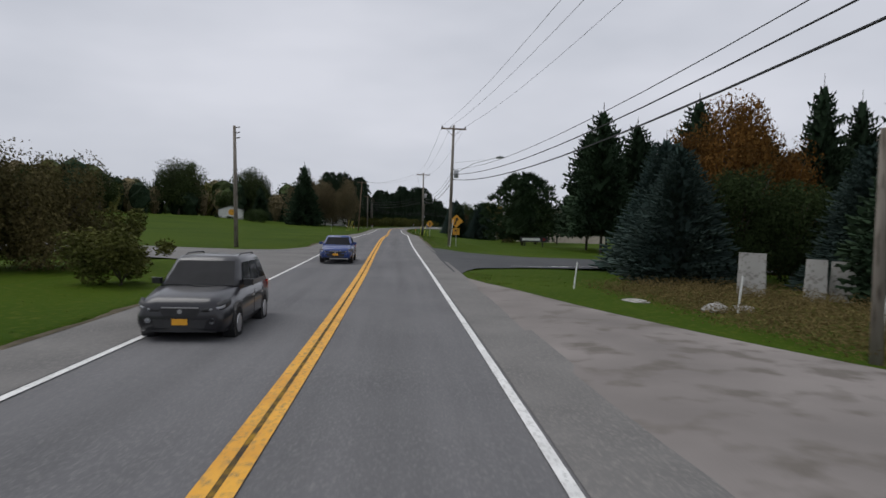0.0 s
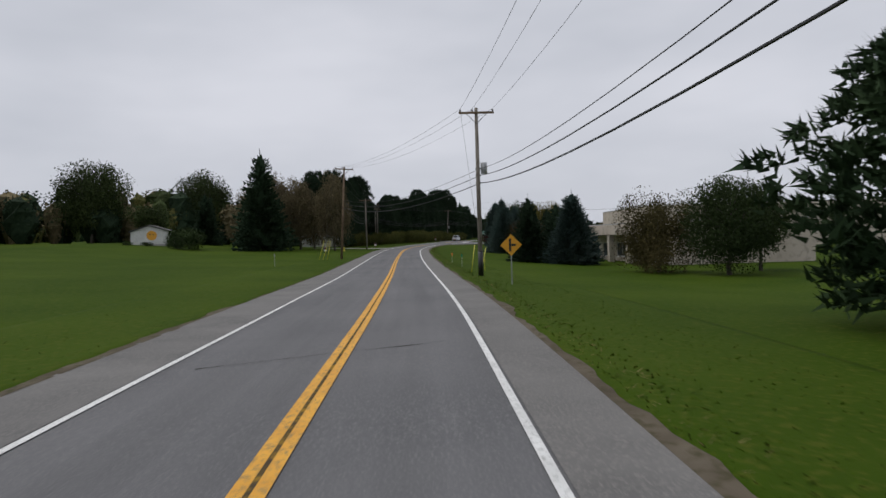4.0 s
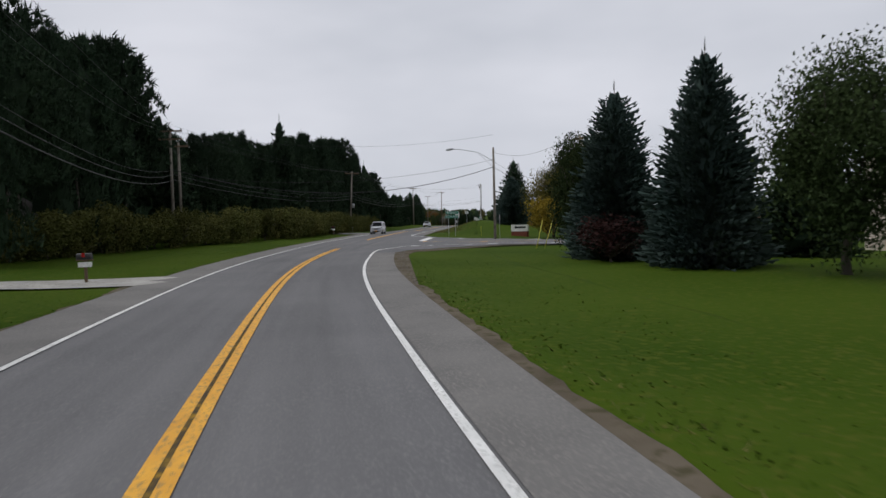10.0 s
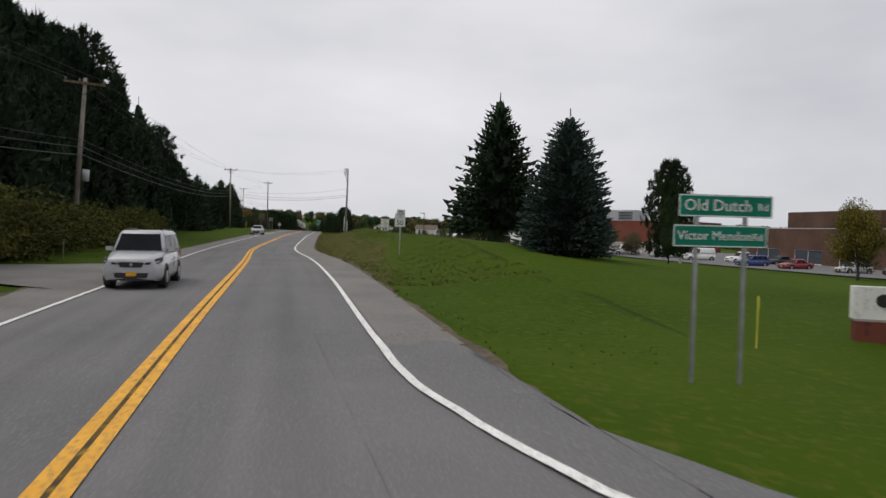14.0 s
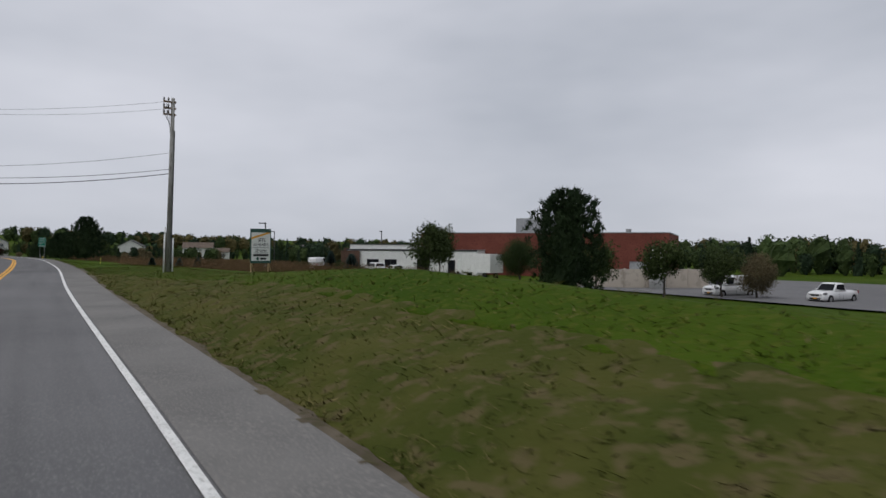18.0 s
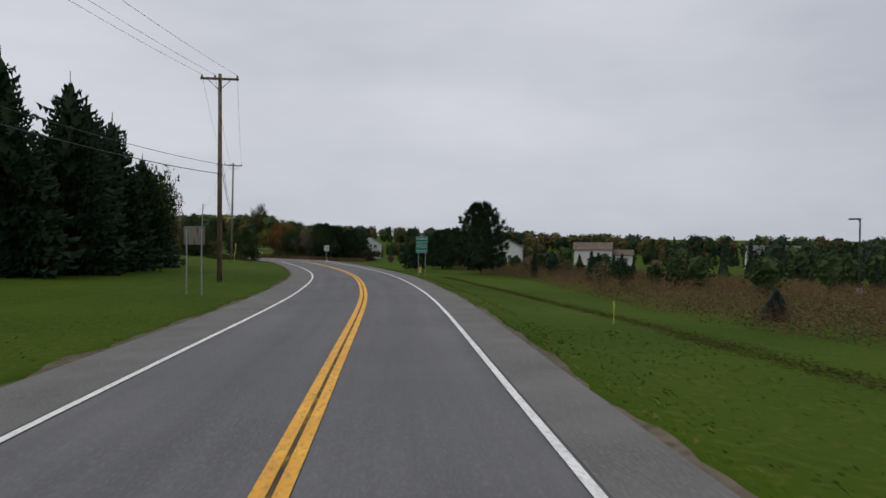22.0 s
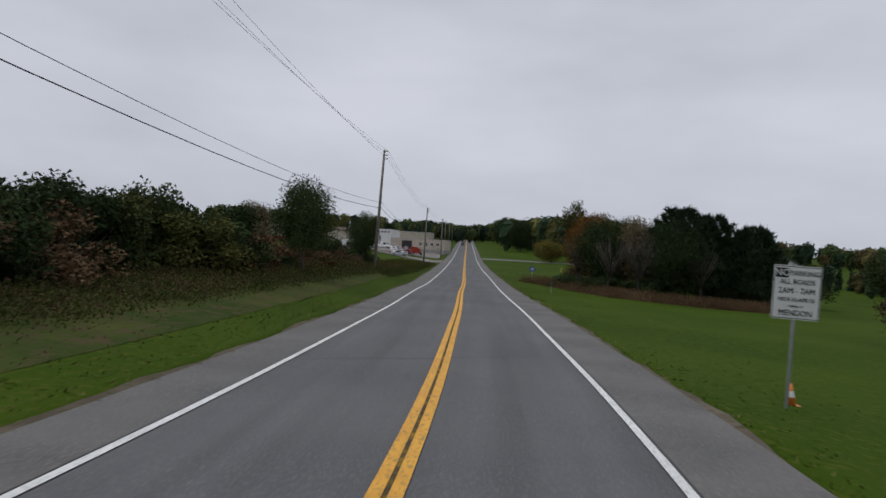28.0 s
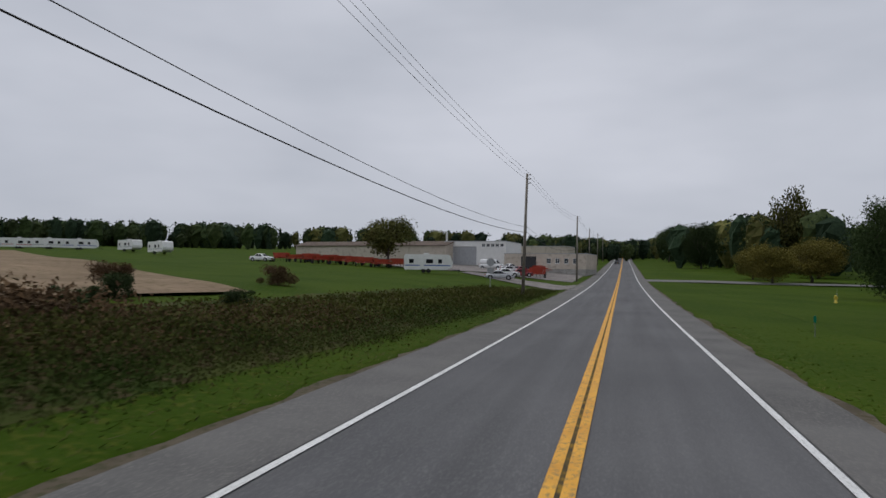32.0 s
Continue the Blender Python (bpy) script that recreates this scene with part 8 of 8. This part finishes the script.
for r0, r1, a0, a1, b0, b1 in ((426, 462, 17.5, 15.5, 50, 54), (462, 500, 15.5, 20.5, 54, 58), (500, 545, 20.5, 24.5, 58, 62)):
    brushland("dry_brush", "waist-high reddish brown brush below the verge", [along(r0, a0), along(r0, b0), along(r1, b1), along(r1, a1)], 8200, 1.2, BRUSH, 300 + r0, 0.045)
brushland("ditch_grass", "taller uncut grass along the ditch", [along(412, 11.4), along(412, 12.2), along(470, 12.0), along(470, 11.2)], 1700, 0.1, BANK_GRASS, 308, 0.03)
brushland("ditch_grass", "taller uncut grass along the ditch", [along(470, 11.2), along(470, 12.0), along(505, 12.0), along(505, 11.1)], 900, 0.1, BANK_GRASS, 318, 0.03)
brushland("brush_woods_edge", "low dark brown brush at the edge of the woods", [(78.0, 624.0), (86.0, 602.0), (92.0, 606.5), (84.0, 628.0)], 3800, 0.95, BRUSH, 309, 0.05)
brushland("brush_woods_front", "low dark brown brush before the leafless trees", [(86.0, 602.0), (104.0, 598.0), (106.0, 604.0), (90.0, 607.5)], 3000, 0.95, BRUSH, 310, 0.05)
brushland("weeds_bank", "tall weeds and brush on the left bank", [along(585, -10.5), along(585, -18), along(700, -15), along(700, -8.0)], 2600, 0.42, BANK_GRASS, 303, 0.085)
brushland("brush_bank", "brown brush along the top of the bank", [along(580, -15), along(580, -26), along(640, -22), along(640, -13)], 2200, 1.0, BRUSH, 304, 0.09)
brushland("weeds_bank_near", "dark weeds on the slope beside the road", [along(536, -8.6), along(536, -14), along(640, -14), along(640, -8.0)], 7000, 0.45, WEEDS, 306, 0.05)
brushland("dry_weeds_bank", "brown dry weeds scattered over the bank", [along(560, -9.6), along(560, -15), along(650, -14), along(650, -8.6)], 2600, 0.55, BRUSH, 319, 0.045)
brushland("weeds_roadside", "green weeds and grass beside the road", [along(610, -7.4), along(610, -10.5), along(705, -10.0), along(705, -7.0)], 3600, 0.34, WEEDS, 307, 0.045)
brushland("weeds_yard", "dry pale weeds around the concrete slabs", [along(12, 11.0), along(14, 19.0), along(30, 17.0), along(28, 9.5)], 3600, 0.5, STRAW, 305, 0.03)


PAVED = {1: ((-60, 27), (33, 59), (240, 286), (745, 758)), -1: ((32, 56), (225, 233), (297, 312), (703, 724))}


def tufts(name, label, run0, run1, d0, d1, count, height, material, seed, broad=0.03):
    """Grass blades near the road, as one mass."""
    g = np.random.default_rng(seed)
    r, d = g.uniform(run0, run1, count), g.uniform(0, 1, count) ** 1.6 * (d1 - d0) + d0
    keep = np.ones(count, bool)
    for a, b in PAVED[1 if d0 > 0 else -1]:
        keep &= ~((r > a) & (r < b))
    edge = np.array([EDGE_R(v) if d0 > 0 else EDGE_L(v) for v in r])
    keep &= np.abs(d) > np.abs(edge) + 0.12
    r, d = r[keep], d[keep]
    n = len(r)
    x, y = along(r, d)
    z = ground_z(x, y) + 0.03
    a = g.uniform(0, 6.283, n)
    h = height * g.uniform(0.4, 1.3, n)
    w = broad * g.uniform(0.5, 1.2, n)
    dx, dy = np.cos(a) * w, np.sin(a) * w
    lx, ly = g.normal(0, 2.4, n) * h, g.normal(0, 2.4, n) * h
    turned = dx * (ly + dy) - dy * (lx + dx) < 0
    dx, dy = np.where(turned, -dx, dx), np.where(turned, -dy, dy)
    v = np.stack([np.stack([x - dx, y - dy, z - 0.02], 1), np.stack([x + dx, y + dy, z - 0.02], 1), np.stack([x + lx, y + ly, z + h], 1)], 1).reshape(-1, 3)
    k = np.arange(n) * 3
    me = bpy.data.meshes.new(name)
    me.from_pydata(v.tolist(), [], np.stack([k, k + 1, k + 2], 1).tolist())
    me.materials.append(material)
    lean = np.column_stack([g.normal(0, 0.25, n), g.normal(0, 0.25, n), np.ones(n)])
    me.shade_smooth()
    me.normals_split_custom_set(np.repeat(lean / np.linalg.norm(lean, axis=1, keepdims=True), 3, 0).tolist())
    return tagged(new(name, me), label, "grass", kind="stuff")


tufts("grass_right", "short green grass beside the road", -10, 298, 5.0, 10.0, 28000, 0.035, BLADE, 311)
tufts("grass_right_beyond", "short green grass beside the road", 412, 660, 5.0, 10.0, 26000, 0.035, BLADE, 317)
tufts("grass_left", "short green grass beside the road", -10, 700, -5.2, -10.0, 36000, 0.035, BLADE, 312)
tufts("dry_grass_right", "dry straw-coloured grass on the bank", 300, 405, 5.4, 11.0, 11000, 0.07, DRY_BLADE, 313, 0.016)
tufts("rough_grass_right", "rough green grass on the bank", 300, 420, 5.4, 12.0, 42000, 0.065, BANK_GRASS, 316, 0.02)
tufts("rough_grass_left", "rough uncut grass on the bank", 540, 700, -6.0, -10.5, 10000, 0.08, BANK_GRASS, 318, 0.022)
tufts("dry_grass_left", "dry grass along the left edge of the road", 480, 700, -5.0, -6.0, 8000, 0.06, DRY_BLADE, 314, 0.016)
tufts("dry_grass_edge", "dry grass along the right edge of the road", 0, 680, 5.0, 5.7, 9000, 0.05, DRY_BLADE, 315, 0.018)
